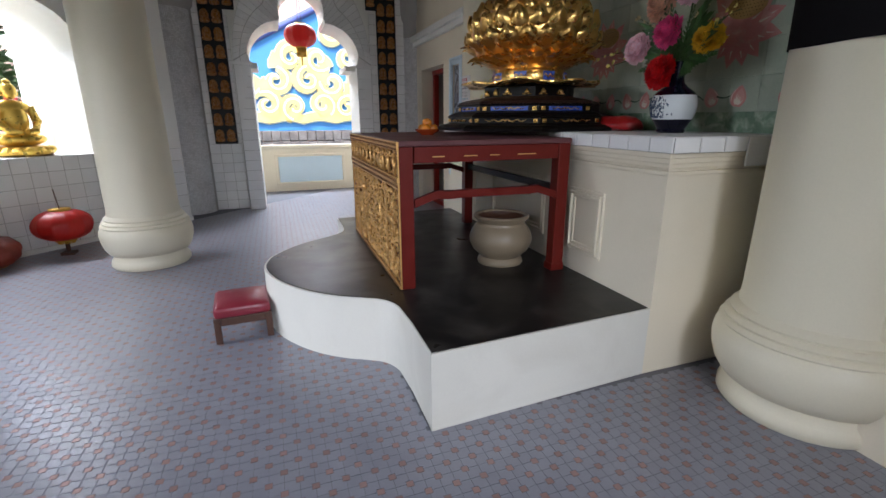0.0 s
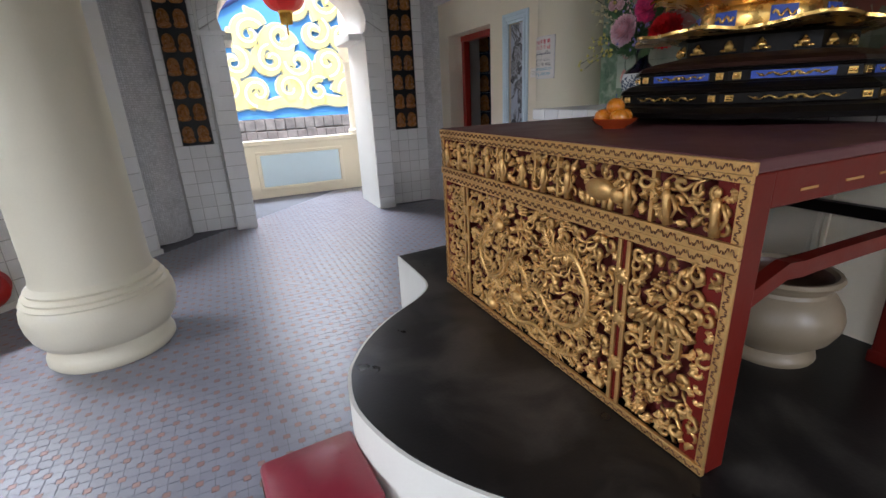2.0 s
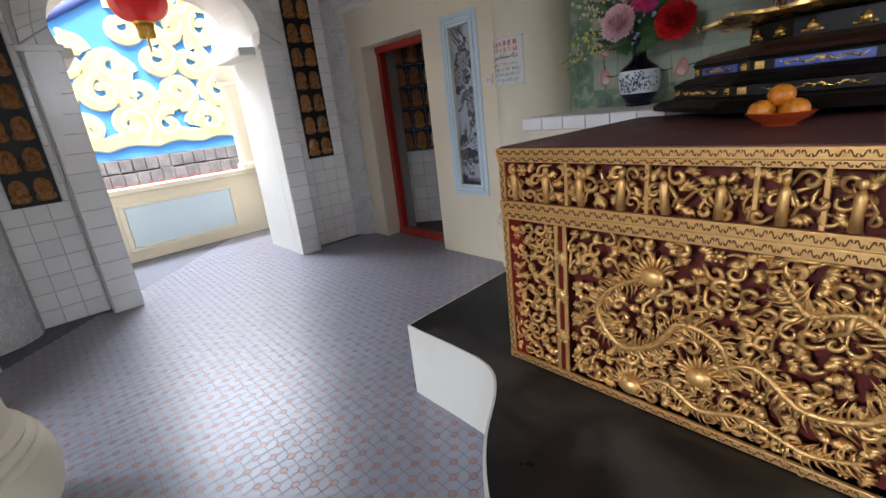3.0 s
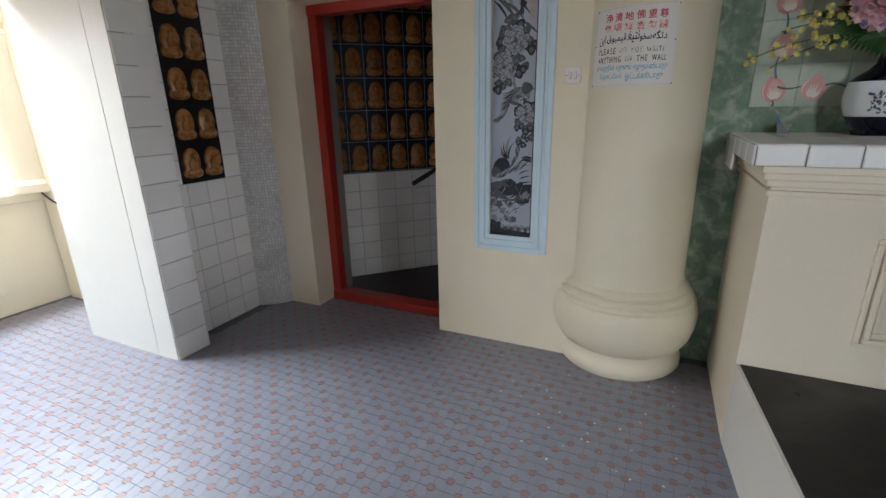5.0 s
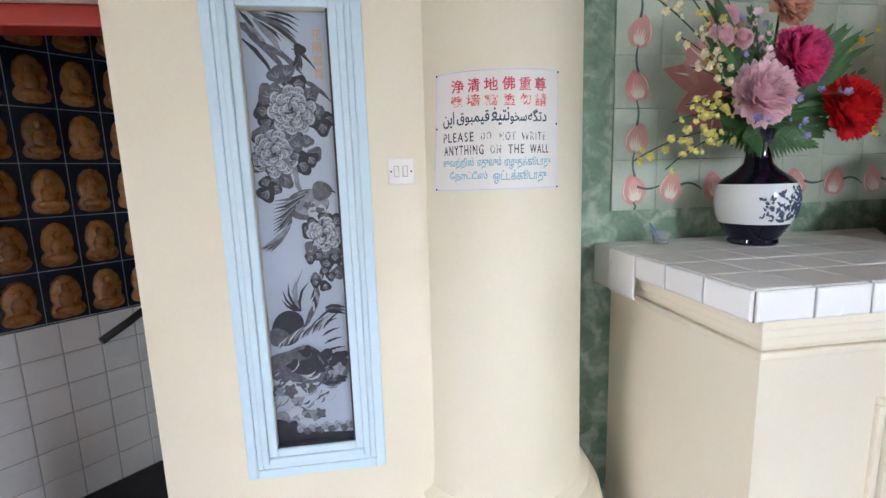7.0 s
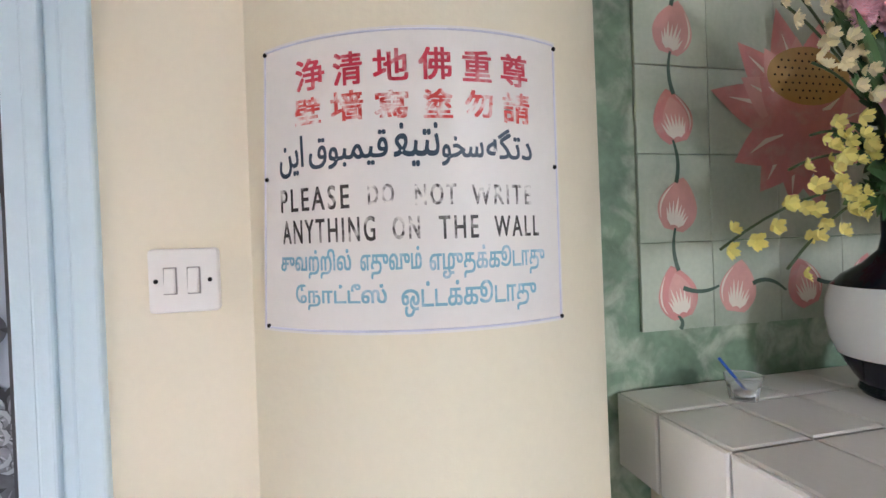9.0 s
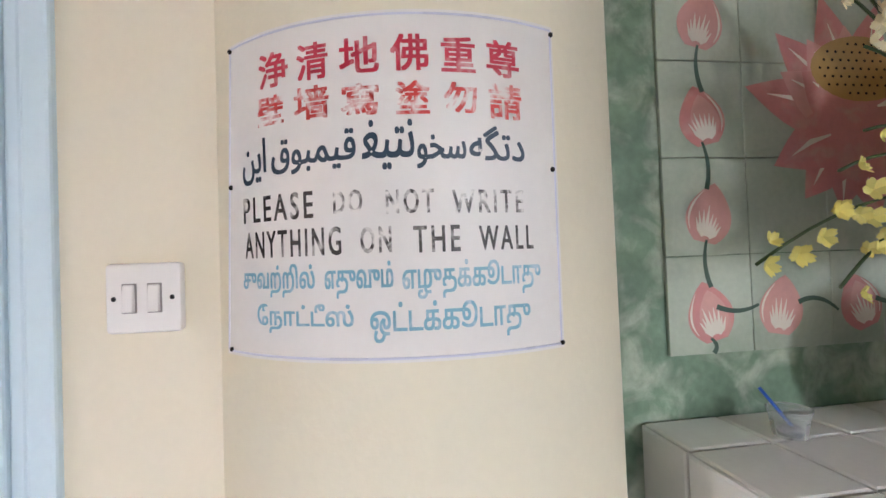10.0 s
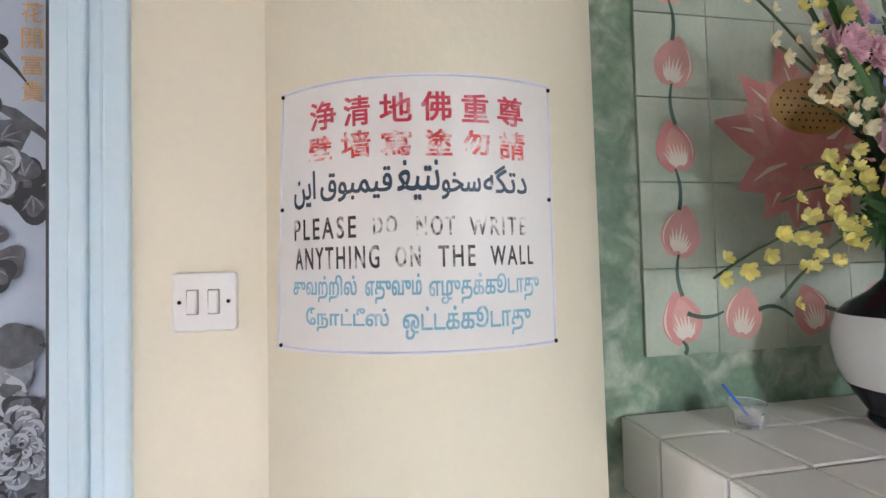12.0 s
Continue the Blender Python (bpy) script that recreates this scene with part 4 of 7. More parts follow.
def vase(x, y, seed, mirror):
    rng = random.Random(seed)
    z = AZ
    v = thing("porcelain_vase", "blue and white porcelain vase on the tiled altar", "vase", "altar vases")
    bm = bmesh.new()
    lathe(bm, [(r * VK, h) for r, h in [(0.0, z), (0.080, z), (0.0865, z + 0.008), (0.0827, z + 0.02), (0.0940, z + 0.035), (0.1203, z + 0.075)]], x, y, 48)
    part("foot", bm, GLAZE_B, v, "dark cobalt foot", True)
    bm = bmesh.new()
    lathe(bm, [(r * VK, h) for r, h in [(0.1198, z + 0.075), (0.1335, z + 0.105), (0.1410, z + 0.145), (0.1391, z + 0.18), (0.1297, z + 0.208)]], x, y, 48)
    belly = part("belly", bm, GLAZE_W, v, "white belly", True)
    bm = bmesh.new()
    lathe(bm, [(r * VK, h) for r, h in [(0.1297, z + 0.208), (0.1109, z + 0.228), (0.0752, z + 0.25), (0.0489, z + 0.275), (0.0432, z + 0.30), (0.0442, z + 0.35), (0.0526, z + 0.385), (0.0489, z + 0.388), (0.0376, z + 0.35), (0.0000, z + 0.3)]], x, y, 48)
    part("neck", bm, GLAZE_B, v, "black cobalt neck", True)
    bm = bmesh.new()
    a0 = 195 if mirror > 0 else 165
    for _ in range(150):
        a, zz = radians(a0 + rng.gauss(0, 25)), z + 0.135 + rng.gauss(0, 0.032)
        zz = min(max(zz, z + 0.09), z + 0.195)
        pts = []
        da, dz = rng.uniform(-0.12, 0.12), rng.uniform(-0.012, 0.012)
        for k in range(7):
            aa, zk = a + da * k / 6 + 0.02 * math.sin(k), min(max(zz + dz * k / 6 + 0.004 * math.sin(k * 1.7), z + 0.085), z + 0.2)
            rr = np.interp(zk - z, [0.075, 0.105, 0.145, 0.18, 0.208], [0.1199, 0.1335, 0.141, 0.1391, 0.1297]) * VK + 0.0004
            pts.append((x + rr * math.cos(aa), y + rr * math.sin(aa), zk))
        tube(bm, pts, [0.0006, 0.002, 0.003, 0.0035, 0.003, 0.002, 0.0005], 4)
    part("painted_scene", bm, INKBLUE, belly, "blue ink landscape painting")
    return v


def bouquet(x, y, seed, blooms, sprays, extra):
    """Silk flowers standing in a vase: blooms (dy, z, radius, colour), sprays (dy, z, colour)."""
    rng = random.Random(seed)
    b = thing("flower_arrangement", "silk peonies, yellow sprays and ferns in a vase", "flowers", "altar flowers")
    mouth = Vector((x, y, AZ + 0.37))
    stems, leaves = bmesh.new(), bmesh.new()
    for dx, dy, z, r, col in blooms:
        c = Vector((x + dx, y + dy, z))
        tube(stems, [mouth + Vector((0, 0, -0.1)), mouth.lerp(c, 0.5) + Vector((0.02, 0, 0.02)), c + Vector((0.03, 0, 0))], 0.004, 5)
        bm = bmesh.new()
        peony(bm, rng, c, (-1, 0.25 * (dy > 0) - 0.2, 0.25), r)
        part("peony", bm, PETALS[col], b, col + " silk peony")
    for dx, dy, z, col, n in sprays:
        tip = Vector((x + dx, y + dy, z))
        ctrl = mouth.lerp(tip, 0.5) + Vector((0, 0, 0.09))
        pts = [mouth.lerp(ctrl, q).lerp(ctrl.lerp(tip, q), q) for q in np.linspace(0, 1, 12)]
        tube(stems, pts, 0.0022, 5)
        bm = bmesh.new()
        for k in range(n):
            p = pts[int(5 + 6 * k / max(1, n - 1))] + Vector((rng.uniform(-0.03, 0.0), rng.uniform(-0.025, 0.025), rng.uniform(-0.02, 0.02)))
            blossom(bm, rng, p, rng.uniform(0.011, 0.017))
        part("blossom_spray", bm, PETALS[col], b, col + " small blossoms on a stem")
    for _ in range(100):
        a = rng.uniform(0, math.tau)
        d = Vector((-0.12 * abs(math.cos(a)) + 0.05, 0.24 * math.cos(a), 0.02 + 0.34 * rng.random()))
        p = mouth + d * rng.uniform(0.2, 0.55) + Vector((0, 0, 0.02))
        leaf_blade(leaves, rng, p, p + d * rng.uniform(0.4, 0.75) + Vector((0, rng.uniform(-0.03, 0.03), rng.uniform(-0.06, 0.04))), rng.uniform(0.012, 0.028))
    for dy, dz in ((0.17, 0.05), (-0.17, 0.04), (0.1, 0.0), (-0.22, 0.16), (0.2, 0.2), (-0.1, 0.3), (0.05, 0.34), (0.22, 0.02), (0.14, 0.10), (-0.12, -0.02), (-0.26, 0.06), (-0.28, 0.22), (0.24, 0.12), (-0.2, 0.34), (0.12, 0.40)):
        fern(leaves, rng, mouth, mouth + Vector((-0.05, dy, dz)), 0.07)
    part("stem", stems, STEM, b)
    part("foliage", leaves, SILKLEAF, b, "dark green silk foliage")
    return b


vase(2.415, 4.245, 11, 1)
bouquet(2.39, 4.26, 12, [(-0.07, 0.075, 1.755, 0.10, "pink"), (-0.03, -0.09, 1.875, 0.095, "magenta"), (-0.06, -0.25, 1.71, 0.10, "scarlet"), (-0.01, -0.05, 2.05, 0.08, "peach"), (-0.03, 0.18, 1.99, 0.035, "pink"), (-0.05, 0.21, 1.93, 0.038, "pink"), (-0.05, 0.14, 1.92, 0.032, "pink"), (-0.03, 0.24, 2.06, 0.036, "pink")],
        [(-0.08, 0.50, 1.56, "yellow", 13), (-0.10, 0.41, 1.53, "yellow", 12), (-0.08, 0.38, 1.67, "yellow", 12), (-0.08, 0.34, 1.72, "yellow", 10), (-0.06, 0.43, 2.02, "cream", 14), (-0.06, 0.36, 1.92, "cream", 13), (-0.07, 0.32, 1.83, "cream", 12), (-0.06, 0.38, 2.08, "yellow", 12),
         (-0.03, -0.42, 1.62, "yellow", 9), (-0.02, -0.36, 1.95, "gold", 9), (-0.06, 0.12, 1.99, "pink", 9), (0.0, 0.06, 2.0, "lilac", 6), (-0.1, -0.05, 1.62, "lilac", 5), (-0.12, -0.16, 1.74, "lilac", 4), (-0.04, 0.22, 2.08, "lilac", 6), (-0.1, 0.12, 1.66, "lilac", 5)], 0)
vase(2.34, 2.13, 21, -1)
bouquet(2.34, 2.13, 22, [(-0.07, 0.26, 1.755, 0.09, "pink"), (-0.03, 0.08, 1.82, 0.09, "magenta"), (-0.08, 0.05, 1.60, 0.095, "scarlet"), (-0.02, -0.19, 1.75, 0.08, "gold"), (-0.02, 0.16, 1.98, 0.095, "peach"), (0.0, -0.02, 2.02, 0.08, "pink")],
        [(-0.05, 0.62, 1.75, "yellow", 10), (-0.05, 0.55, 1.67, "yellow", 9), (0.0, -0.34, 1.86, "yellow", 10), (0.0, -0.25, 2.05, "cream", 9), (0.0, 0.38, 1.95, "cream", 8)], 0)

# ---- small things on the altar ----
CLEAR = bpy.data.materials.new("clear_plastic")
CLEAR.use_nodes = True
cb = CLEAR.node_tree.nodes["Principled BSDF"]
cb.inputs["Base Color"].default_value, cb.inputs["Roughness"].default_value, cb.inputs["Transmission Weight"].default_value, cb.inputs["IOR"].default_value = (0.9, 0.92, 0.92, 1), 0.18, 0.85, 1.2
cup = thing("plastic_cup", "small clear plastic cup with a blue straw on the altar", "cup")
bm = bmesh.new()
lathe(bm, [(0.0, AZ + 0.001), (0.024, AZ + 0.001), (0.031, AZ + 0.045), (0.033, AZ + 0.046), (0.0325, AZ + 0.0445), (0.0225, AZ + 0.004), (0.0, AZ + 0.004)], 2.50, 4.535, 28)
part("cup_body", bm, CLEAR, cup, "clear ribbed cup", True)
bm = bmesh.new()
tube(bm, [(2.49, 4.53, AZ + 0.008), (2.525, 4.565, AZ + 0.075)], 0.0028, 8)
part("straw", bm, mat("blue_plastic", (0.03, 0.12, 0.55), 0.35), cup, "bright blue straw")
bm = bmesh.new()
blob(bm, (2.498, 4.535, AZ + 0.012), (0.02, 0.02, 0.008), 10, 6)
part("residue", bm, mat("grey_residue", (0.2, 0.2, 0.21), 0.6), cup, "grey residue")
bm = bmesh.new()
blob(bm, (2.36, 2.58, AZ + 0.045), (0.13, 0.16, 0.05), 24, 14)
for v in bm.verts:
    v.co += Vector((0, 0, 1)) * 0.03 * noise.noise(v.co * 14) * (v.co.z > AZ + 0.02)
    v.co.z = max(v.co.z, AZ + 0.001)
cloth = part("red_cloth", bm, mat("red_satin", (0.35, 0.01, 0.012), 0.35, var=0.15, bump=0.4, scale=20), None, "", True)
tagged(cloth, "crumpled red satin cloth lying on the altar", "cloth")

# ---- lanterns ----
LRED = mat("lantern_silk", (0.5, 0.012, 0.006), 0.4, var=0.1, tint=(0.42, 0.010, 0.006), bump=0.2, scale=30)
lt = LRED.node_tree
thin, both = lt.nodes.new("ShaderNodeBsdfTranslucent"), lt.nodes.new("ShaderNodeMixShader")
thin.inputs["Color"].default_value, both.inputs[0].default_value = (0.7, 0.02, 0.01, 1), 0.28
lt.links.new(lt.nodes["Principled BSDF"].outputs[0], both.inputs[1])
lt.links.new(thin.outputs[0], both.inputs[2])
lt.links.new(both.outputs[0], lt.nodes["Material Output"].inputs["Surface"])
LGOLD = mat("lantern_gold", (0.65, 0.38, 0.06), 0.4, 0.5, var=0.1)


def lantern(c, rx, rz, label, tilt=0.0, cord=0.0, squash=1.0, colour=LRED):
    m = Matrix.Translation(c) @ Matrix.Rotation(radians(tilt), 4, "X")
    t = thing("red_lantern", label, "lantern", "red lanterns")
    bm = bmesh.new()
    n, rows = 96, 16
    grid = []
    for k in range(rows + 1):
        ph = -1.25 + 2.5 * k / rows
        grid.append([bm.verts.new((rx * (math.cos(ph) ** 0.8) * (1 - 0.045 * abs(math.sin(i * math.pi * 12 / n)) ** 0.5 + 0.045) * math.cos(math.tau * i / n), rx * (math.cos(ph) ** 0.8) * (1 - 0.045 * abs(math.sin(i * math.pi * 12 / n)) ** 0.5 + 0.045) * math.sin(math.tau * i / n), rz * squash * math.sin(ph) / 0.95)) for i in range(n)])
    for a, b in zip(grid, grid[1:]):
        for i in range(n):
            f = bm.faces.new((a[i], a[(i + 1) % n], b[(i + 1) % n], b[i]))
            f.smooth = True
    bm.transform(m)
    part("lantern_body", bm, colour, t, "ribbed red silk body")
    for s, name in ((1, "top_cap"), (-1, "bottom_cap")):
        bm = bmesh.new()
        lathe(bm, [(0.0, s * rz * 0.93), (rx * 0.36, s * rz * 0.93), (rx * 0.37, s * rz * 1.12), (0.0, s * rz * 1.12)], 0, 0, 28)
        bm.transform(m)
        part(name, bm, LGOLD, t, "gilt cap")
    bm = bmesh.new()
    for i in range(30):
        a = math.tau * i / 30
        r = rx * 0.3
        tube(bm, [(r * math.cos(a), r * math.sin(a), -rz * 1.1), (r * 0.9 * math.cos(a), r * 0.9 * math.sin(a), -rz * 1.1 - rz * (0.75 if cord else 0.18))], 0.008 if cord else 0.006, 4)
    if cord:
        tube(bm, [(0, 0, -rz * 1.1), (0, 0, -rz * 2.6)], 0.012, 6)
    bm.transform(m)
    part("tassel", bm, LGOLD, t, "yellow fringe")
    bm = bmesh.new()
    if cord:
        for s in (-1, 1):
            tube(bm, [(s * rx * 0.12, 0, rz * 1.1), (0, 0, rz * 1.1 + cord)], 0.004, 5)
    else:
        tube(bm, [(0, 0, rz * 1.1), (-0.02, 0.01, rz * 1.1 + 0.2)], 0.006, 6)
    bm.transform(m)
    part("hanger", bm, BARK, t)
    return t


lantern((-1.99, 5.58, 0.315), 0.25, 0.15, "round red silk lantern standing near the tiled wall")
lantern((-2.42, 5.22, 0.16), 0.19, 0.12, "collapsed dark red lantern lying on the floor", 20, 0, 1.0, mat("old_silk", (0.2, 0.03, 0.015), 0.5, var=0.2))
lantern((0.69, 8.30, 2.64), 0.245, 0.17, "round red lantern with gold tassel hanging in the archway", 0, 0.85)
bm = bmesh.new()
tube(bm, [(-1.99, 5.58, 0.0), (-1.99, 5.58, 0.19)], 0.02, 8)
box(bm, -2.05, -1.93, 5.52, 5.64, 0.0, 0.03, 0.005)
tagged(part("lantern_stand", bm, WOODLEG), "small wooden foot under a lantern", "stand")

# ---- statue on the window sill, one plain mesh ----
bm = bmesh.new()
lathe(bm, [(0, 0), (0.21, 0), (0.25, 0.02), (0.26, 0.05), (0.23, 0.08), (0.19, 0.095), (0, 0.1)], 0, 0, 40)
for i in range(18):
    a = math.tau * i / 18
    blob(bm, (0.225 * math.cos(a), 0.225 * math.sin(a), 0.055), (0.042, 0.042, 0.04), 8, 6)
blob(bm, (0, 0, 0.16), (0.22, 0.16, 0.075), 20, 12)
blob(bm, (0, 0.02, 0.35), (0.115, 0.085, 0.19), 20, 14)
blob(bm, (0, 0.02, 0.47), (0.15, 0.075, 0.07), 16, 10)
for s in (-1, 1):
    tube(bm, [(s * 0.14, 0.02, 0.47), (s * 0.17, -0.01, 0.33), (s * 0.10, -0.11, 0.24), (s * 0.02, -0.13, 0.23)], [0.045, 0.042, 0.035, 0.028], 10)
    blob(bm, (s * 0.062, 0.01, 0.60), (0.012, 0.018, 0.032), 8, 6)
blob(bm, (0, 0.005, 0.62), (0.062, 0.066, 0.08), 18, 14)
blob(bm, (0, 0.012, 0.70), (0.036, 0.036, 0.032), 12, 8)
bm.transform(NW @ Matrix.Translation((0.22, 0.36, 0.98)) @ Matrix.Diagonal((1.06, 1.06, 1.06, 1)))
gilt = part("sill_statue", bm, BRASSGOLD, None, "", True)
tagged(gilt, "small golden seated statue on the window sill", "statue")

# ---- black sleeve added on the southern column, for a dark blur at the lens ----
bm = bmesh.new()
n = 40
rows = []
for k in range(8):
    z = 1.62 + 0.3 * k
    rows.append([bm.verts.new((2.44 + (0.312 + 0.006 * math.sin(i * 0.9 + k)) * math.cos(math.tau * i / n), 1.22 + (0.312 + 0.006 * math.sin(i * 0.9 + k)) * math.sin(math.tau * i / n), z + (0.004 * math.sin(i * 0.6) if k == 0 else 0))) for i in range(n)])
for a, b in zip(rows, rows[1:]):
    for i in range(n):
        bm.faces.new((a[i], a[(i + 1) % n], b[(i + 1) % n], b[i]))
wrap = part("black_wrap", bm, mat("lens_blur_black", (0.010, 0.009, 0.010), 0.95, var=0.2, spec=0.1), None, "", True)
tagged(wrap, "black sleeve on the upper column, for a dark blur at the lens", "cloth")

# ---- carved gilt front of the table ----
rng = random.Random(77)
CX = TX0
bm = bmesh.new()
box(bm, CX + 0.055, CX + 0.067, TY0 + 0.085, TY1 - 0.085, PH + 0.012, 1.203)
front_board = part("front_board", bm, mat("oxblood_board", (0.12, 0.010, 0.005), 0.7, var=0.2), table, "dark red backing board")


def spiral(bm, y, z, r, turn, a0, thick, x, lead=0.0):
    pts, rad = [], []
    n = 13
    for k in range(n):
        q = k / (n - 1)
        rr = r * (1 - 0.82 * q)
        a = a0 + turn * q * 6.6
        pts.append((x - 0.010 * math.sin(q * 3.1), y + rr * math.cos(a), z + rr * math.sin(a)))
        rad.append(thick * (0.55 + 0.6 * math.sin(math.pi * min(1, q * 0.9 + 0.1))))
    if lead:
        p = Vector(pts[0])
        t = (Vector(pts[0]) - Vector(pts[1])).normalized()
        pts = [p + t * lead + Vector((0.008, 0, 0)), p + t * lead * 0.5] + pts
        rad = [thick * 0.35, thick * 0.7] + rad
    tube(bm, pts, rad, 5)


def filigree(name, y0, y1, z0, z1, step, thick):
    bm = bmesh.new()
    ny, nz = max(1, round((y1 - y0) / step)), max(1, round((z1 - z0) / step))
    for i in range(ny):
        for k in range(nz):
            y = y0 + (i + 0.5 + 0.25 * (k % 2 - 0.5)) * (y1 - y0) / ny + rng.uniform(-0.2, 0.2) * step
            z = z0 + (k + 0.5) * (z1 - z0) / nz + rng.uniform(-0.2, 0.2) * step
            r = step * rng.uniform(0.42, 0.66)
            y, z = min(max(y, y0 + r), y1 - r), min(max(z, z0 + r), z1 - r)
            kind = rng.random()
            if kind < 0.40:
                spiral(bm, y, z, r, rng.choice((-1, 1)), rng.uniform(0, 6.28), thick * rng.uniform(0.8, 1.25), CX + 0.010 + rng.uniform(-0.004, 0.006), step * rng.uniform(0.3, 0.8))
            elif kind < 0.90:
                a = rng.uniform(0, 6.28)
                for s in range(5):
                    aa = a + (s - 2) * 0.5
                    tube(bm, [(CX + 0.02, y, z), (CX + 0.004, y + r * 0.6 * math.cos(aa), z + r * 0.6 * math.sin(aa)), (CX + 0.012, y + r * 1.25 * math.cos(aa + 0.25), z + r * 1.25 * math.sin(aa + 0.25))], [thick * 0.7, thick * 1.5, thick * 0.3], 5)
            else:
                blob(bm, (CX + 0.012, y, z), (0.012, r * 0.5, r * 0.42), 8, 6)
                for s in range(6):
                    blob(bm, (CX + 0.008, y + r * 0.62 * math.cos(s * 1.047), z + r * 0.62 * math.sin(s * 1.047)), (0.008, r * 0.26, r * 0.26), 6, 4)
    # meandering stems that tie the curls together
    for i in range(max(2, int((y1 - y0) * (z1 - z0) * 60))):
        y, z, a = rng.uniform(y0, y1), rng.uniform(z0, z1), rng.uniform(0, 6.28)
        pts = []
        for s in range(14):
            pts.append((CX + 0.014 + 0.004 * math.sin(s), y, z))
            a += rng.uniform(-0.55, 0.55)
            y = min(max(y + 0.016 * math.cos(a), y0 + 0.004), y1 - 0.004)
            z = min(max(z + 0.016 * math.sin(a), z0 + 0.004), z1 - 0.004)
        tube(bm, pts, thick * 0.8, 5)
    ob = part(name, bm, GILT, table, "pierced gilt carving of scrolls and leaves")
    ob["kind"] = "stuff"
    return ob


def strip(name, y0, y1, z0, z1, proud=0.0, wavy=True):
    bm = bmesh.new()
    box(bm, CX - 0.004 - proud, CX + 0.0055, y0, y1, z0, z1, 0.002)
    ob = part(name, bm, GILT, table)
    if wavy:
        bm = bmesh.new()
        long_y = y1 - y0 > z1 - z0
        length = (y1 - y0) if long_y else (z1 - z0)
        mid = (z0 + z1) / 2 if long_y else (y0 + y1) / 2
        amp = (min(z1 - z0, y1 - y0)) * 0.26
        for k in range(int(length / 0.019)):
            pts = []
            for q in range(7):
                d = (k + 0.08 + 0.84 * q / 6) * 0.019
                w = amp * (1 if k % 2 else -1) * math.sin(math.tau * q / 6)
                pts.append((CX - 0.005 - proud, y0 + d, mid + w) if long_y else (CX - 0.005 - proud, mid + w, z0 + d))
            tube(bm, pts, [0.0008, 0.0026, 0.0016, 0.002, 0.0016, 0.0026, 0.0008], 4)
        part("moulding_vine", bm, VINE, ob)
    return ob


VINE = mat("dark_vine", (0.16, 0.06, 0.018), 0.55, var=0.2)
ZB, Z1, Z2, Z3 = PH + 0.004, 0.975, 1.045, 1.185
strip("top_rail", TY0, TY1, Z3, 1.203, 0.004)
strip("top_edge", TY0 - 0.004, TY1 + 0.004, 1.2035, 1.232, 0.006)
strip("middle_rail", TY0, TY1, Z1 + 0.036, Z2, 0.006)
strip("middle_rail", TY0, TY1, Z1, Z1 + 0.034, 0.0)
strip("bottom_rail", TY0, TY1, ZB, ZB + 0.026, 0.004)
for y0 in (TY0, TY1 - 0.026):
    strip("stile", y0, y0 + 0.026, ZB + 0.027, Z1 - 0.001, 0.0)
    strip("stile", y0, y0 + 0.026, Z2 + 0.001, Z3 - 0.001, 0.0)
D0, D1 = TY0 + 0.33, TY1 - 0.25
for d in (D0, D1):
    strip("divider", d - 0.024, d - 0.010, ZB + 0.027, Z1 - 0.001, 0.0, False)
    strip("divider", d + 0.010, d + 0.024, ZB + 0.027, Z1 - 0.001, 0.0, False)
    bm = bmesh.new()
    box(bm, CX + 0.006, CX + 0.026, d - 0.0095, d + 0.0095, ZB + 0.027, Z1 - 0.001)
    part("divider_inlay", bm, RED, table, "red inlay")
    for zz in (0.56, 0.72, 0.86):
        bm = bmesh.new()
        blob(bm, (CX + 0.002, d, zz), (0.012, 0.022, 0.024), 10, 7)
        for s in range(6):
            blob(bm, (CX - 0.002, d + 0.02 * math.cos(s * 1.047), zz + 0.022 * math.sin(s * 1.047)), (0.007, 0.009, 0.009), 6, 4)
        part("rosette", bm, GILT, table, "carved gilt rosette")
filigree("carved_panel", TY0 + 0.03, D0 - 0.026, ZB + 0.03, Z1 - 0.004, 0.040, 0.0068)
filigree("carved_panel", D0 + 0.026, D1 - 0.026, ZB + 0.03, Z1 - 0.004, 0.042, 0.0072)
filigree("carved_panel", D1 + 0.026, TY1 - 0.03, ZB + 0.03, Z1 - 0.004, 0.040, 0.0065)
filigree("carved_panel", TY0 + 0.03, TY1 - 0.03, Z2 + 0.004, Z3 - 0.004, 0.040, 0.006)


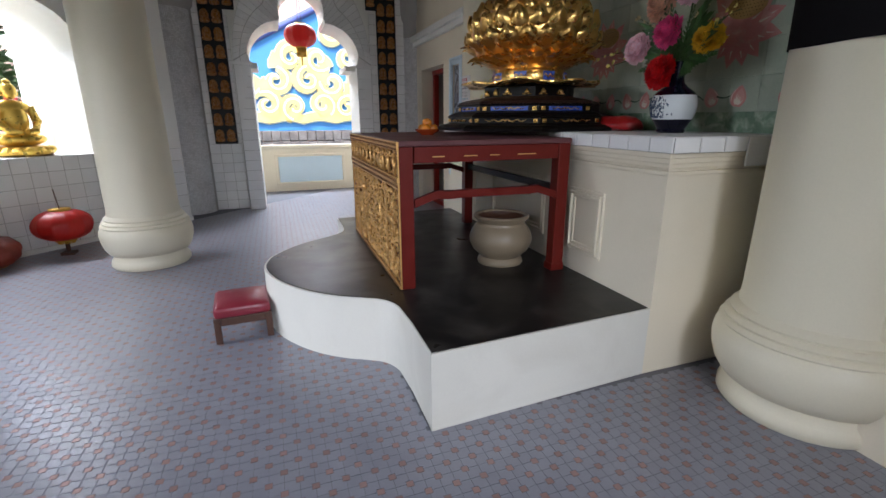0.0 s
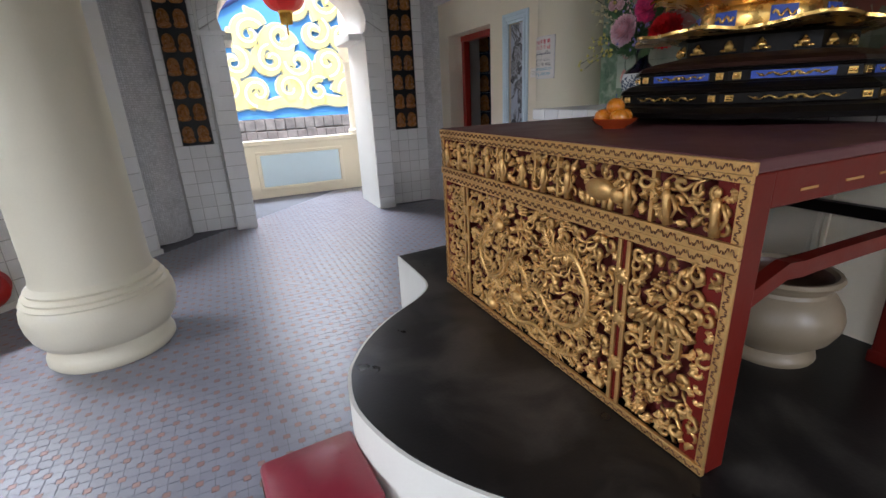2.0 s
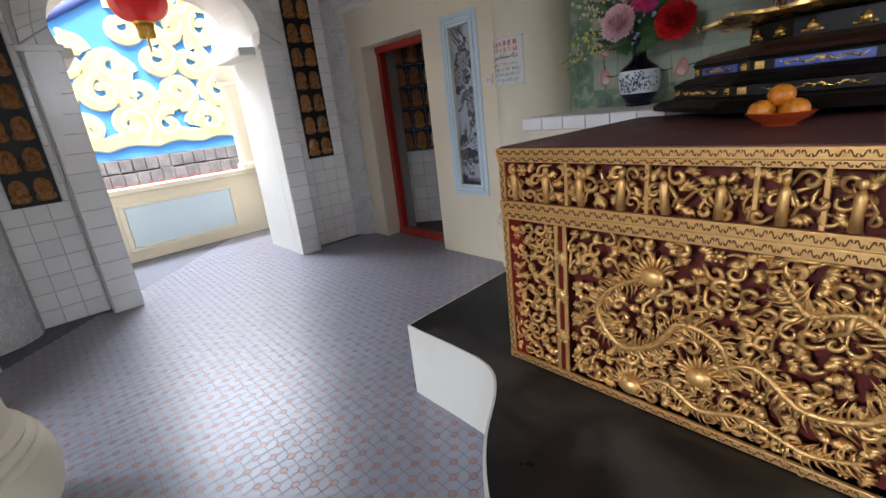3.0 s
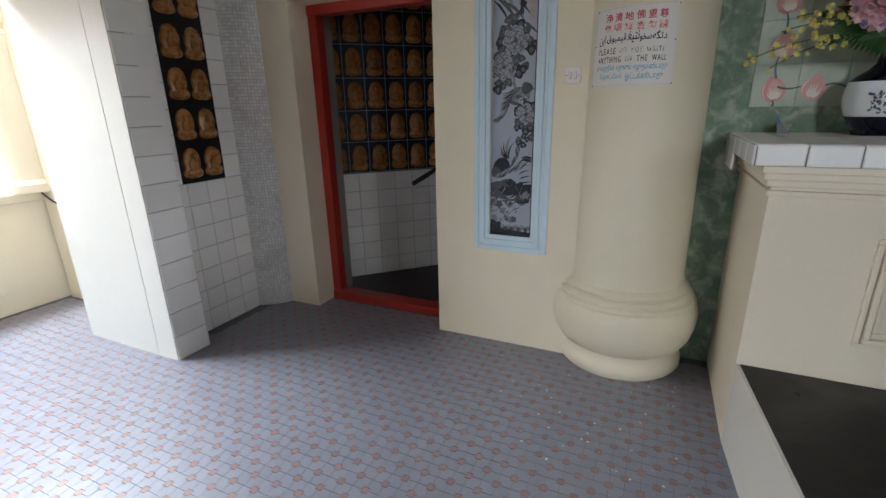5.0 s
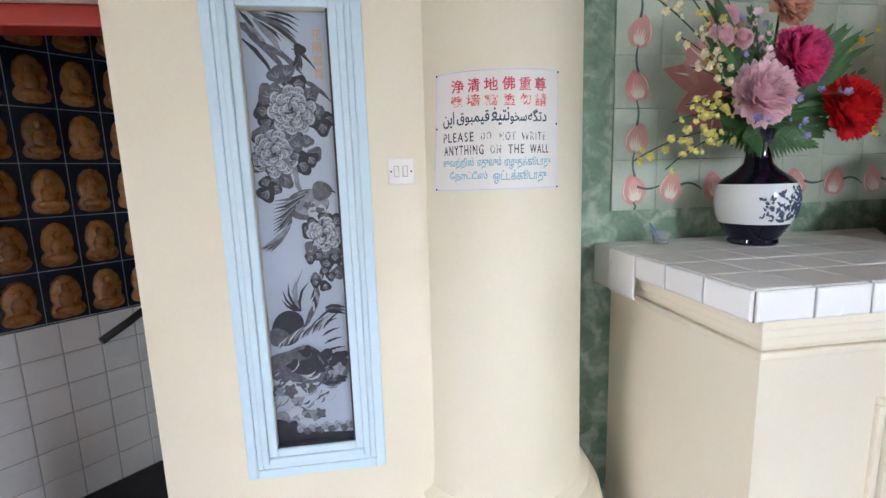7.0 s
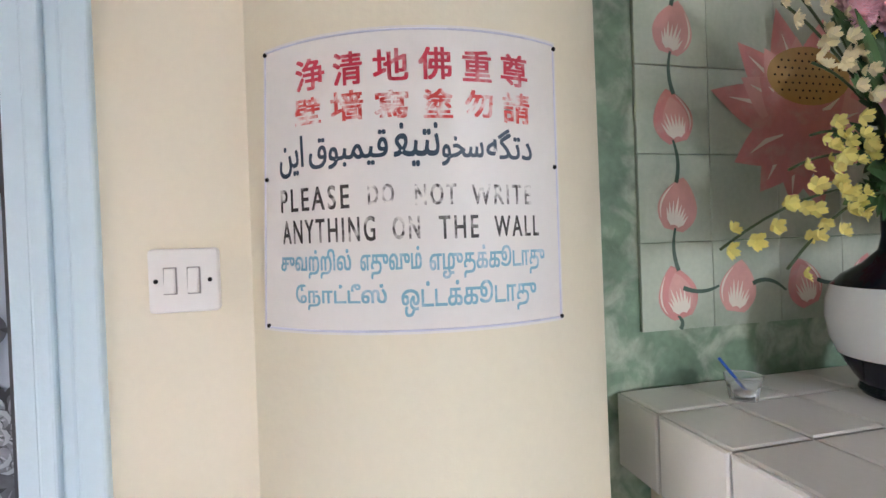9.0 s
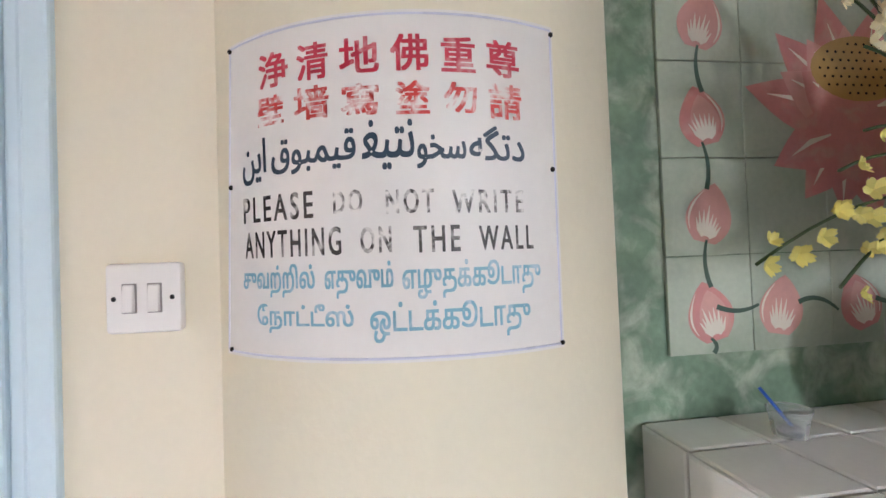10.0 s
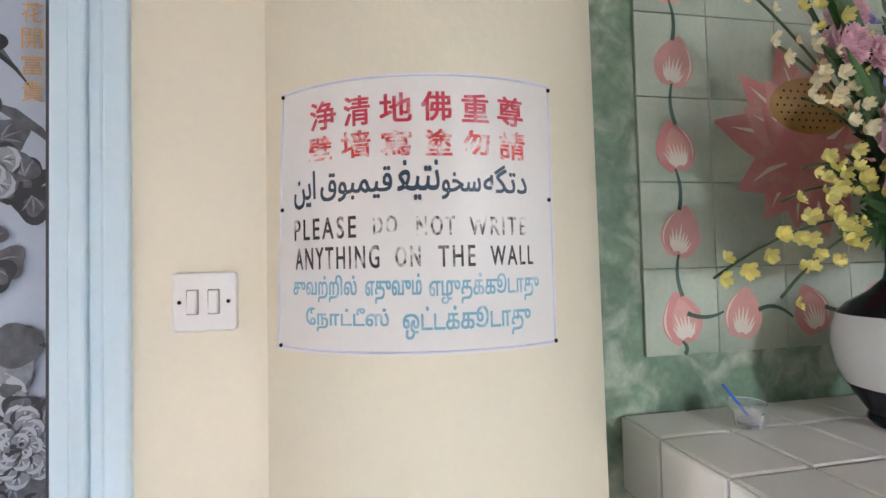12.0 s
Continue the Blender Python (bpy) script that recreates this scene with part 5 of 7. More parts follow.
def beast(pts, r0):
    """A carved serpent: a swelling, scaled body with fins, in front of the scrollwork."""
    bm = bmesh.new()
    ps = [Vector(p) for p in pts]
    path = []
    for i in range(len(ps) - 1):
        p0, p1, p2, p3 = ps[max(i - 1, 0)], ps[i], ps[i + 1], ps[min(i + 2, len(ps) - 1)]
        for s in np.linspace(0, 1, 11)[:-1]:
            path.append(0.5 * (2 * p1 + (p2 - p0) * s + (2 * p0 - 5 * p1 + 4 * p2 - p3) * s * s + (3 * p1 - p0 - 3 * p2 + p3) * s ** 3))
    n = len(path)
    rad = [r0 * (0.35 + 0.75 * math.sin(math.pi * (0.12 + 0.8 * i / n)) + 0.4 * (i % 2)) * 0.9 for i in range(n)]
    rad = [r * 0.72 for r in rad]
    tube(bm, path, rad, 7)
    for i in range(2, n - 2):
        d = (path[i + 1] - path[i - 1]).normalized()
        nrm = Vector((0, -d.z, d.y))
        l = r0 * (2.6 + 1.2 * math.sin(i * 1.3))
        for sg in (1, -1):
            c = path[i] + nrm * sg * rad[i] * 0.8
            tube(bm, [c, c + nrm * sg * l * 0.5 + d * r0 * 0.5, c + nrm * sg * l + d * r0 * 1.8], [r0 * 0.34, r0 * 0.3, r0 * 0.04], 4)
        blob(bm, path[i] + Vector((-rad[i] * 0.75, 0, 0)), (r0 * 0.22, r0 * 0.36, r0 * 0.36), 6, 4)
    for i in (n // 4, n // 2, 3 * n // 4):
        d = (path[i + 1] - path[i - 1]).normalized()
        nrm = Vector((0, -d.z, d.y)) * (1 if i % 2 else -1)
        knee, paw = path[i] + nrm * 0.045 + d * 0.01, path[i] + nrm * 0.06 + d * 0.05
        tube(bm, [path[i], knee, paw], [r0 * 0.7, r0 * 0.55, r0 * 0.4], 6)
        for k in range(4):
            a = -0.9 + 0.6 * k
            e = (d * math.cos(a) + nrm * math.sin(a))
            tube(bm, [paw, paw + e * 0.012 + Vector((-0.004, 0, 0)), paw + e * 0.024], [r0 * 0.3, r0 * 0.26, r0 * 0.04], 5)
    h = path[0]
    blob(bm, h + Vector((-0.008, 0, 0)), (0.022, 0.036, 0.03), 12, 8)
    for k in range(11):
        a = -1.4 + 2.8 * k / 10
        d = Vector((0, math.cos(a + 1.3), math.sin(a + 1.3)))
        tube(bm, [h + d * 0.025, h + d * 0.05 + Vector((-0.008, 0, 0.004)), h + d * 0.075], [0.007, 0.006, 0.001], 5)
    part("carved_beast", bm, GILT, table, "gilt carved serpent beast")


bx = CX - 0.002
cy = (D0 + D1) / 2
beast([(bx, cy + 0.18, 0.86), (bx, cy + 0.30, 0.80), (bx, cy + 0.36, 0.70), (bx, cy + 0.28, 0.60), (bx, cy + 0.17, 0.64), (bx, cy + 0.10, 0.73), (bx, cy + 0.0, 0.70), (bx, cy - 0.04, 0.60)], 0.0125)
beast([(bx, cy + 0.04, 0.58), (bx, cy - 0.08, 0.66), (bx, cy - 0.20, 0.58), (bx, cy - 0.33, 0.62), (bx, cy - 0.36, 0.75), (bx, cy - 0.28, 0.86), (bx, cy - 0.18, 0.84), (bx, cy - 0.12, 0.92)], 0.0135)
beast([(bx, cy + 0.24, 0.47), (bx, cy + 0.14, 0.52), (bx, cy + 0.04, 0.47), (bx, cy - 0.08, 0.50), (bx, cy - 0.22, 0.46), (bx, cy - 0.34, 0.50)], 0.011)

# little carved figures, plain and faceless, along the upper band
def figure(y, z, h, lean):
    bm = bmesh.new()
    x = CX - 0.002
    tube(bm, [(x + 0.006, y, z), (x, y + lean * 0.3 * h, z + 0.35 * h), (x - 0.002, y + lean * 0.5 * h, z + 0.66 * h), (x, y + lean * 0.6 * h, z + 0.78 * h)], [0.12 * h, 0.10 * h, 0.11 * h, 0.05 * h], 8)
    blob(bm, (x - 0.002, y + lean * 0.65 * h, z + 0.88 * h), (0.085 * h, 0.085 * h, 0.11 * h), 8, 6)
    for s in (-1, 1):
        tube(bm, [(x, y + s * 0.12 * h + lean * 0.5 * h, z + 0.68 * h), (x - 0.008, y + s * 0.26 * h, z + (0.5 + 0.1 * s) * h), (x - 0.01, y + s * 0.18 * h, z + (0.42 + 0.22 * s) * h)], [0.05 * h, 0.045 * h, 0.03 * h], 6)
    part("carved_figure", bm, GILT, table, "small gilt carved figure")


for i in range(12):
    y = TY0 + 0.07 + i * (TY1 - TY0 - 0.14) / 11
    if i in (3,):
        continue
    figure(y, Z2 + 0.006, 0.128 * rng.uniform(0.9, 1.0), rng.uniform(-0.12, 0.12))
    if i in (1, 4, 5, 7, 9):
        bm = bmesh.new()
        yy = y + 0.055
        box(bm, CX, CX + 0.02, yy - 0.006, yy + 0.006, Z2, Z3, 0.002)
        part("pillar", bm, GILT, table)
bm = bmesh.new()
oy = TY0 + 0.44
blob(bm, (CX - 0.003, oy, 1.105), (0.022, 0.062, 0.034), 14, 10)
blob(bm, (CX - 0.008, oy - 0.075, 1.10), (0.018, 0.026, 0.024), 10, 8)
for s in (-0.045, -0.02, 0.03, 0.05):
    tube(bm, [(CX, oy + s, 1.09), (CX - 0.002, oy + s, 1.05)], [0.011, 0.009], 6)
tube(bm, [(CX - 0.02, oy - 0.085, 1.12), (CX - 0.02, oy - 0.11, 1.135), (CX - 0.015, oy - 0.105, 1.15)], [0.006, 0.005, 0.002], 5)
part("carved_ox", bm, GILT, table, "gilt carved ox")
bm = bmesh.new()
py = TY0 + 0.18
box(bm, CX - 0.006, CX + 0.01, py - 0.085, py + 0.085, 0.745, 0.758, 0.003)
for s in (-0.06, -0.02, 0.02, 0.06):
    box(bm, CX - 0.004, CX + 0.01, py + s - 0.006, py + s + 0.006, 0.69, 0.745, 0.002)
for k in range(9):
    q = k / 8
    tube(bm, [(CX - 0.008, py - 0.1 + 0.2 * q, 0.755 + 0.012 * (2 * q - 1) ** 2), (CX - 0.004, py - 0.05 + 0.1 * q, 0.80)], 0.008, 5)
part("carved_pavilion", bm, GILT, table, "gilt carved pavilion")

# worn gold dashes on the near apron
bm = bmesh.new()
for x0, x1 in ((0.95, 1.02), (1.14, 1.22), (1.30, 1.36), (1.48, 1.60)):
    box(bm, x0, x1, TY0 + 0.008, TY0 + 0.012, 1.145, 1.151)
part("apron_line", bm, GILT, table, "worn gilt line")

# ---- framed ink picture set in the wall ----
picture = thing("framed_picture", "tall ink painting of birds and peonies in pale blue moulding", "picture")
FY0, FY1, FZ0, FZ1 = 5.551, 5.983, 0.598, 2.10
PY0, PY1, PZ0, PZ1 = 5.645, 5.890, 0.69, 2.005
for name, q in (("frame_side", 0), ("frame_side", 1), ("frame_rail", 2), ("frame_rail", 3)):
    bm = bmesh.new()
    for a, b, xa in ((0.0, 0.030, 2.388), (0.030, 0.048, 2.392), (0.048, 0.068, 2.385), (0.068, 0.094, 2.393)):
        if q == 0:
            box(bm, xa, 2.41, FY0 + a, FY0 + b, FZ0 + a, FZ1 - a, 0.004)
        elif q == 1:
            box(bm, xa, 2.41, FY1 - b, FY1 - a, FZ0 + a, FZ1 - a, 0.004)
        elif q == 2:
            box(bm, xa + 0.0006, 2.41, FY0 + b, FY1 - b, FZ0 + a, FZ0 + b, 0.004)
        else:
            box(bm, xa + 0.0006, 2.41, FY0 + b, FY1 - b, FZ1 - b, FZ1 - a, 0.004)
    part(name, bm, PALEBLUE, picture, "pale blue moulded border")
bm = bmesh.new()
box(bm, 2.432, 2.439, PY0, PY1, PZ0, PZ1)
panel = part("panel", bm, mat("picture_ground", (0.41, 0.45, 0.53), 0.35, var=0.06, tint=(0.37, 0.41, 0.50), bump=0.05), picture, "grey-white glazed picture panel")
# shadow inside the recess, put in as near-black strips along two edges
bm = bmesh.new()
box(bm, 2.400, 2.4315, PY0, PY0 + 0.006, PZ0, PZ1)
box(bm, 2.400, 2.4315, PY0 + 0.0065, PY1, PZ0, PZ0 + 0.005)
part("shadow_edge", bm, mat("recess_shade", (0.05, 0.05, 0.055), 0.6), picture, "dark strips standing in for the recess shadow")
INK = mat("black_ink", (0.010, 0.010, 0.014), 0.5, var=0.5, tint=(0.03, 0.03, 0.038), scale=30, bump=0.0)
INKM = mat("deep_grey_ink", (0.05, 0.052, 0.062), 0.5, var=0.5, tint=(0.11, 0.115, 0.13), scale=45, bump=0.0)
INKG = mat("grey_ink", (0.15, 0.155, 0.175), 0.5, var=0.4, tint=(0.25, 0.26, 0.29), scale=45, bump=0.0)
INKL = mat("pale_ink", (0.38, 0.40, 0.44), 0.5, var=0.2, bump=0.0)
layer = [0]


def fy(s):
    return PY1 - s * (PY1 - PY0)


def fz(t):
    return PZ1 - t * (PZ1 - PZ0)


def flat(bm, pts):
    """A painted patch on the panel; pts are (s, t), from its upper left."""
    layer[0] += 1
    x = 2.4317 - 0.000009 * layer[0]
    c = (sum(p[0] for p in pts) / len(pts), sum(p[1] for p in pts) / len(pts))
    cv = bm.verts.new((x, fy(c[0]), fz(c[1])))
    vs = [bm.verts.new((x, fy(min(max(s, 0.0), 1.0)), fz(min(max(t, 0.0), 1.0)))) for s, t in pts]
    for i in range(len(vs)):
        bm.faces.new((cv, vs[i], vs[(i + 1) % len(vs)]))


K = (PY1 - PY0) / (PZ1 - PZ0)


def p_leaf(s, t, a, l, w, bm1, bm2):
    d, n = (math.cos(a), math.sin(a) * K), (-math.sin(a), math.cos(a) * K)
    out = []
    for q, h in ((0, 0), (0.25, 0.8), (0.5, 1), (0.75, 0.7), (1, 0), (0.75, -0.7), (0.5, -1), (0.25, -0.8)):
        out.append((s + d[0] * l * q + n[0] * w * h, t + d[1] * l * q + n[1] * w * h))
    flat(bm1, out)
    for q in (0.3, 0.5, 0.7):
        for sg in (-1, 1):
            flat(bm2, [(s + d[0] * l * q, t + d[1] * l * q), (s + d[0] * l * (q + 0.12) + n[0] * w * 0.62 * sg, t + d[1] * l * (q + 0.12) + n[1] * w * 0.62 * sg), (s + d[0] * l * (q + 0.05), t + d[1] * l * (q + 0.05))])
    flat(bm2, [(s, t), (s + d[0] * l * 0.95, t + d[1] * l * 0.95), (s + d[0] * l * 0.5 + n[0] * w * 0.08, t + d[1] * l * 0.5 + n[1] * w * 0.08)])


def p_disc(s, t, r, bm, lobes=7, amp=0.12, ph=0.0, sq=1.0):
    flat(bm, [(s + r * (1 + amp * math.cos(lobes * a + ph)) * math.cos(a), t + r * sq * K * (1 + amp * math.cos(lobes * a + ph)) * math.sin(a)) for a in np.linspace(0, math.tau, 28)[:-1]])


def p_stroke(pts, ws, bm):
    n = len(pts)
    left, right = [], []
    for i in range(n):
        a, b = pts[max(i - 1, 0)], pts[min(i + 1, n - 1)]
        dx, dy = b[0] - a[0], (b[1] - a[1]) / K
        l = math.hypot(dx, dy) or 1
        nx_, ny_ = -dy / l, dx / l
        left.append((pts[i][0] + nx_ * ws[i], pts[i][1] + ny_ * ws[i] * K))
        right.append((pts[i][0] - nx_ * ws[i], pts[i][1] - ny_ * ws[i] * K))
    layer[0] += 1
    x = 2.4317 - 0.000009 * layer[0]
    ls = [bm.verts.new((x, fy(min(max(p[0], 0), 1)), fz(min(max(p[1], 0), 1)))) for p in left]
    rs = [bm.verts.new((x, fy(min(max(p[0], 0), 1)), fz(min(max(p[1], 0), 1)))) for p in right]
    for i in range(n - 1):
        bm.faces.new((ls[i], ls[i + 1], rs[i + 1], rs[i]))


dark, mid_, grey_, pale = bmesh.new(), bmesh.new(), bmesh.new(), bmesh.new()
prg = random.Random(5)


def brush(s, t, a, l, w, bm, bend=0.15):
    """One tapering brush stroke of length l at angle a."""
    pts, ws = [], []
    for q in (0, 0.3, 0.65, 1):
        aa = a + bend * (q - 0.5) * 2
        pts.append((s + l * q * math.cos(aa), t + l * q * K * math.sin(aa)))
        ws.append(w * (0.25, 1.0, 0.75, 0.05)[len(ws)])
    p_stroke(pts, ws, bm)


def p_bloom(cs, ct, r):
    """A full peony: shaded petals in rings, each with a pale rim."""
    p_disc(cs, ct, r * 0.9, mid_, 9, 0.10, prg.uniform(0, 6))
    for q, n in ((0.80, 9), (0.58, 8), (0.36, 6), (0.16, 4)):
        for i in range(n):
            a = math.tau * i / n + prg.uniform(-0.25, 0.25) + q * 3
            ps, pt, pr = cs + r * q * math.cos(a), ct + r * q * K * math.sin(a), r * (0.20 + 0.16 * q)
            p_disc(ps, pt, pr * 1.12, mid_ if prg.random() < 0.7 else dark, 3, 0.1, prg.uniform(0, 6))
            p_disc(ps + pr * 0.14 * math.cos(a), pt + pr * 0.14 * K * math.sin(a), pr * 0.92, grey_, 3, 0.1, prg.uniform(0, 6))
            arc = [(ps + pr * 0.95 * math.cos(a + b), pt + pr * 0.95 * K * math.sin(a + b)) for b in (-1.1, -0.6, 0, 0.6, 1.1)]
            p_stroke(arc, [0.002, 0.009, 0.013, 0.009, 0.002], pale)
            for b in (-0.5, 0, 0.5):
                brush(ps, pt, a + b, pr * 0.75, 0.006, pale if b else mid_)
    for i in range(7):
        p_disc(cs + prg.gauss(0, r * 0.07), ct + prg.gauss(0, r * 0.07) * K, 0.012, dark, 3, 0.1)


def p_leaves(cs, ct, rad, n, size):
    for i in range(n):
        a = math.tau * i / n + prg.uniform(-0.35, 0.35)
        s, t = cs + rad * math.cos(a), ct + rad * K * math.sin(a)
        p_disc(s, t, size * prg.uniform(0.8, 1.2), prg.choice((dark, dark, mid_)), 3, 0.16, prg.uniform(0, 6))
        p_disc(s + size * 0.2 * math.cos(a), t + size * 0.2 * K * math.sin(a), size * 0.55, mid_, 3, 0.16, prg.uniform(0, 6))
        for b in (-0.6, 0, 0.6):
            brush(s - size * 0.5 * math.cos(a), t - size * 0.5 * K * math.sin(a), a + b, size * 1.1, 0.006, grey_)


def p_cloud(cs, ct, rs, rt, n, tones, size):
    """Washes of ink, heaped up."""
    for _ in range(n):
        s, t = cs + rs * prg.gauss(0, 0.45), ct + rt * prg.gauss(0, 0.45)
        p_disc(s, t, size * prg.uniform(0.5, 1.2), prg.choice(tones), prg.choice((3, 4, 5)), 0.2, prg.uniform(0, 6), prg.uniform(0.6, 1.2))


# bough and twigs across the top
for k in range(16):
    s0, t0 = prg.uniform(-0.05, 0.25), prg.uniform(0.0, 0.075)
    brush(s0, t0, 0.62 + prg.uniform(-0.15, 0.2), prg.uniform(0.25, 0.6), prg.uniform(0.015, 0.05), (mid_, grey_, dark)[k % 3])
brush(0.1, 0.0, 0.55, 0.85, 0.05, mid_)
brush(0.15, 0.012, 0.56, 0.8, 0.012, pale)
brush(0.55, 0.075, 0.62, 0.4, 0.014, dark)
for k in range(5):
    brush(0.30, 0.0 + 0.006 * k, 0.1 + 0.1 * k, 0.38, 0.02, (dark, mid_)[k % 2])
p_disc(0.64, 0.078, 0.07, dark, 3, 0.15)
for k in range(5):
    brush(0.62, 0.085, 1.3 + 0.15 * k, 0.2, 0.022, (dark, mid_)[k % 2])
# two peonies at the top, a third lower on the other side
brush(0.62, 0.14, 0.5, 0.45, 0.03, mid_)
p_leaves(0.48, 0.205, 0.30, 11, 0.10)
p_leaves(0.45, 0.150, 0.14, 5, 0.09)
p_leaves(0.30, 0.305, 0.30, 10, 0.10)
p_leaves(0.82, 0.225, 0.10, 4, 0.09)
p_bloom(0.50, 0.205, 0.25)
p_bloom(0.26, 0.300, 0.25)
p_leaves(0.62, 0.295, 0.12, 5, 0.08)
p_leaves(0.16, 0.375, 0.07, 3, 0.09)
p_stroke([(0.48, 0.33), (0.5, 0.37), (0.56, 0.40)], [0.03, 0.03, 0.02], grey_)
# bird on the stem, tail hanging
p_disc(0.60, 0.415, 0.24, mid_, 2, 0.1, 0.6, 0.85)
p_disc(0.64, 0.41, 0.20, grey_, 2, 0.1, 0.6, 0.85)
p_disc(0.78, 0.385, 0.12, mid_, 3, 0.08)
p_disc(0.70, 0.43, 0.11, pale, 3, 0.1)
p_cloud(0.66, 0.42, 0.12, 0.02, 10, (grey_, mid_, pale), 0.05)
for k in range(10):
    brush(0.62 - 0.02 * k, 0.385 + 0.004 * k, 2.75 - 0.07 * k, 0.42, 0.022, (mid_, grey_, dark)[k % 3])
for k in range(8):
    brush(0.40, 0.44 + 0.002 * k, 2.0 + 0.05 * k, 0.52, 0.026, (dark, grey_, mid_)[k % 3])
brush(0.88, 0.385, 0.3, 0.08, 0.012, dark)
p_leaves(0.80, 0.49, 0.22, 9, 0.09)
p_bloom(0.78, 0.485, 0.19)
p_leaves(0.88, 0.56, 0.10, 4, 0.08)
p_leaves(0.62, 0.53, 0.06, 3, 0.07)
# stem, grass blades and lower leaves
for k in range(9):
    brush(0.72 - 0.02 * k, 0.56 + 0.012 * k, 1.75 + 0.12 * math.sin(k), 0.32, 0.035, (mid_, grey_, dark, pale)[k % 4])
for a, l in ((-1.95, 0.42), (-1.75, 0.55), (-2.2, 0.4), (-2.5, 0.35), (-1.55, 0.4), (-2.8, 0.28)):
    brush(0.42, 0.665, a, l, 0.018, (dark, grey_)[l > 0.4], 0.3)
p_leaves(0.72, 0.59, 0.10, 5, 0.06)
for k in range(3):
    brush(0.72, 0.66 + 0.005 * k, -0.08 + 0.06 * k, 0.26, 0.03, (dark, mid_)[k % 2])
for k in range(5):
    brush(0.62 + 0.02 * k, 0.69 + 0.02 * k, -0.75 + 0.1 * k, 0.25, 0.016, dark)
# the lower bird with streaked back
p_disc(0.24, 0.705, 0.22, dark, 2, 0.14, 2.4, 0.95)
p_disc(0.12, 0.725, 0.12, mid_, 3, 0.1)
for k in range(18):
    brush(0.08 + 0.035 * k, 0.755 - 0.0025 * k, -0.95 + prg.uniform(-0.12, 0.12), prg.uniform(0.2, 0.36), 0.014, (pale, dark, grey_, mid_)[k % 4])
# rock and water
p_disc(0.36, 0.80, 0.40, mid_, 5, 0.10, 0.5, 0.62)
p_disc(0.70, 0.815, 0.30, mid_, 4, 0.14, 1.0, 0.75)
p_cloud(0.42, 0.79, 0.32, 0.022, 26, (dark, dark, mid_), 0.14)
p_cloud(0.80, 0.83, 0.12, 0.03, 14, (mid_, dark, grey_), 0.09)
p_cloud(0.20, 0.86, 0.25, 0.03, 18, (grey_, mid_, pale), 0.09)
for k in range(44):
    brush(prg.uniform(0.02, 0.85), prg.uniform(0.76, 0.895), 2.2 + prg.uniform(-0.5, 0.4), prg.uniform(0.08, 0.22), prg.uniform(0.006, 0.02), (pale, dark, grey_, mid_)[k % 4], 0.4)
p_cloud(0.35, 0.925, 0.25, 0.015, 14, (mid_, grey_, pale), 0.08)
p_stroke([(0.0, 0.985), (0.3, 0.985), (0.6, 0.99), (1.0, 0.992)], [0.16, 0.10, 0.07, 0.05], dark)
p_cloud(0.10, 0.965, 0.12, 0.012, 10, (dark,), 0.12)
for k in range(9):
    c = 0.30 + 0.08 * k
    p_disc(c, 0.962 + 0.006 * (k % 2), 0.06, (grey_, mid_)[k % 2], 3, 0.12, k)
    p_stroke([(c - 0.05, 0.962), (c, 0.952 + 0.006 * (k % 2)), (c + 0.05, 0.96)], [0.003, 0.012, 0.003], pale)
part("dark_painting", dark, INK, panel, "black ink brushwork")
part("deep_painting", mid_, INKM, panel, "deep grey ink wash")
part("grey_painting", grey_, INKG, panel, "grey ink wash")
part("pale_painting", pale, INKL, panel, "pale ink highlights")


# ---- writing ----
def text_shape(body, size=1.0, spacing=1.0):
    cu = bpy.data.curves.new("text", "FONT")
    cu.body, cu.size, cu.resolution_u, cu.space_character = body, size, 3, spacing
    ob = bpy.data.objects.new("text", cu)
    scene.collection.objects.link(ob)
    me = bpy.data.meshes.new_from_object(ob.evaluated_get(bpy.context.evaluated_depsgraph_get()))
    bpy.data.objects.remove(ob)
    bm = bmesh.new()
    bm.from_mesh(me)
    bpy.data.meshes.remove(me)
    return bm


def fit_text(bm, u0, u1, v0, v1):
    """Scales writing into the box u0..u1, v0..v1."""
    if not bm.verts:
        return bm
    xs, ys = [v.co.x for v in bm.verts], [v.co.y for v in bm.verts]
    x0, x1, y0, y1 = min(xs), max(xs), min(ys), max(ys)
    for v in bm.verts:
        v.co.x = u0 + (v.co.x - x0) / max(x1 - x0, 1e-6) * (u1 - u0)
        v.co.y = v0 + (v.co.y - y0) / max(y1 - y0, 1e-6) * (v1 - v0)
    return bm


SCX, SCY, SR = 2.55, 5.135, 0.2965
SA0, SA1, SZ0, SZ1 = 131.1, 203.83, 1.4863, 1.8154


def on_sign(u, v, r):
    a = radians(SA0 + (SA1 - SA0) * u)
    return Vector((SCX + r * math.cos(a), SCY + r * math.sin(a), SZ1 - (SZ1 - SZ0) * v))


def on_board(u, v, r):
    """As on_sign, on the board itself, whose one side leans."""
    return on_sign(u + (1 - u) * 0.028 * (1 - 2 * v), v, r)


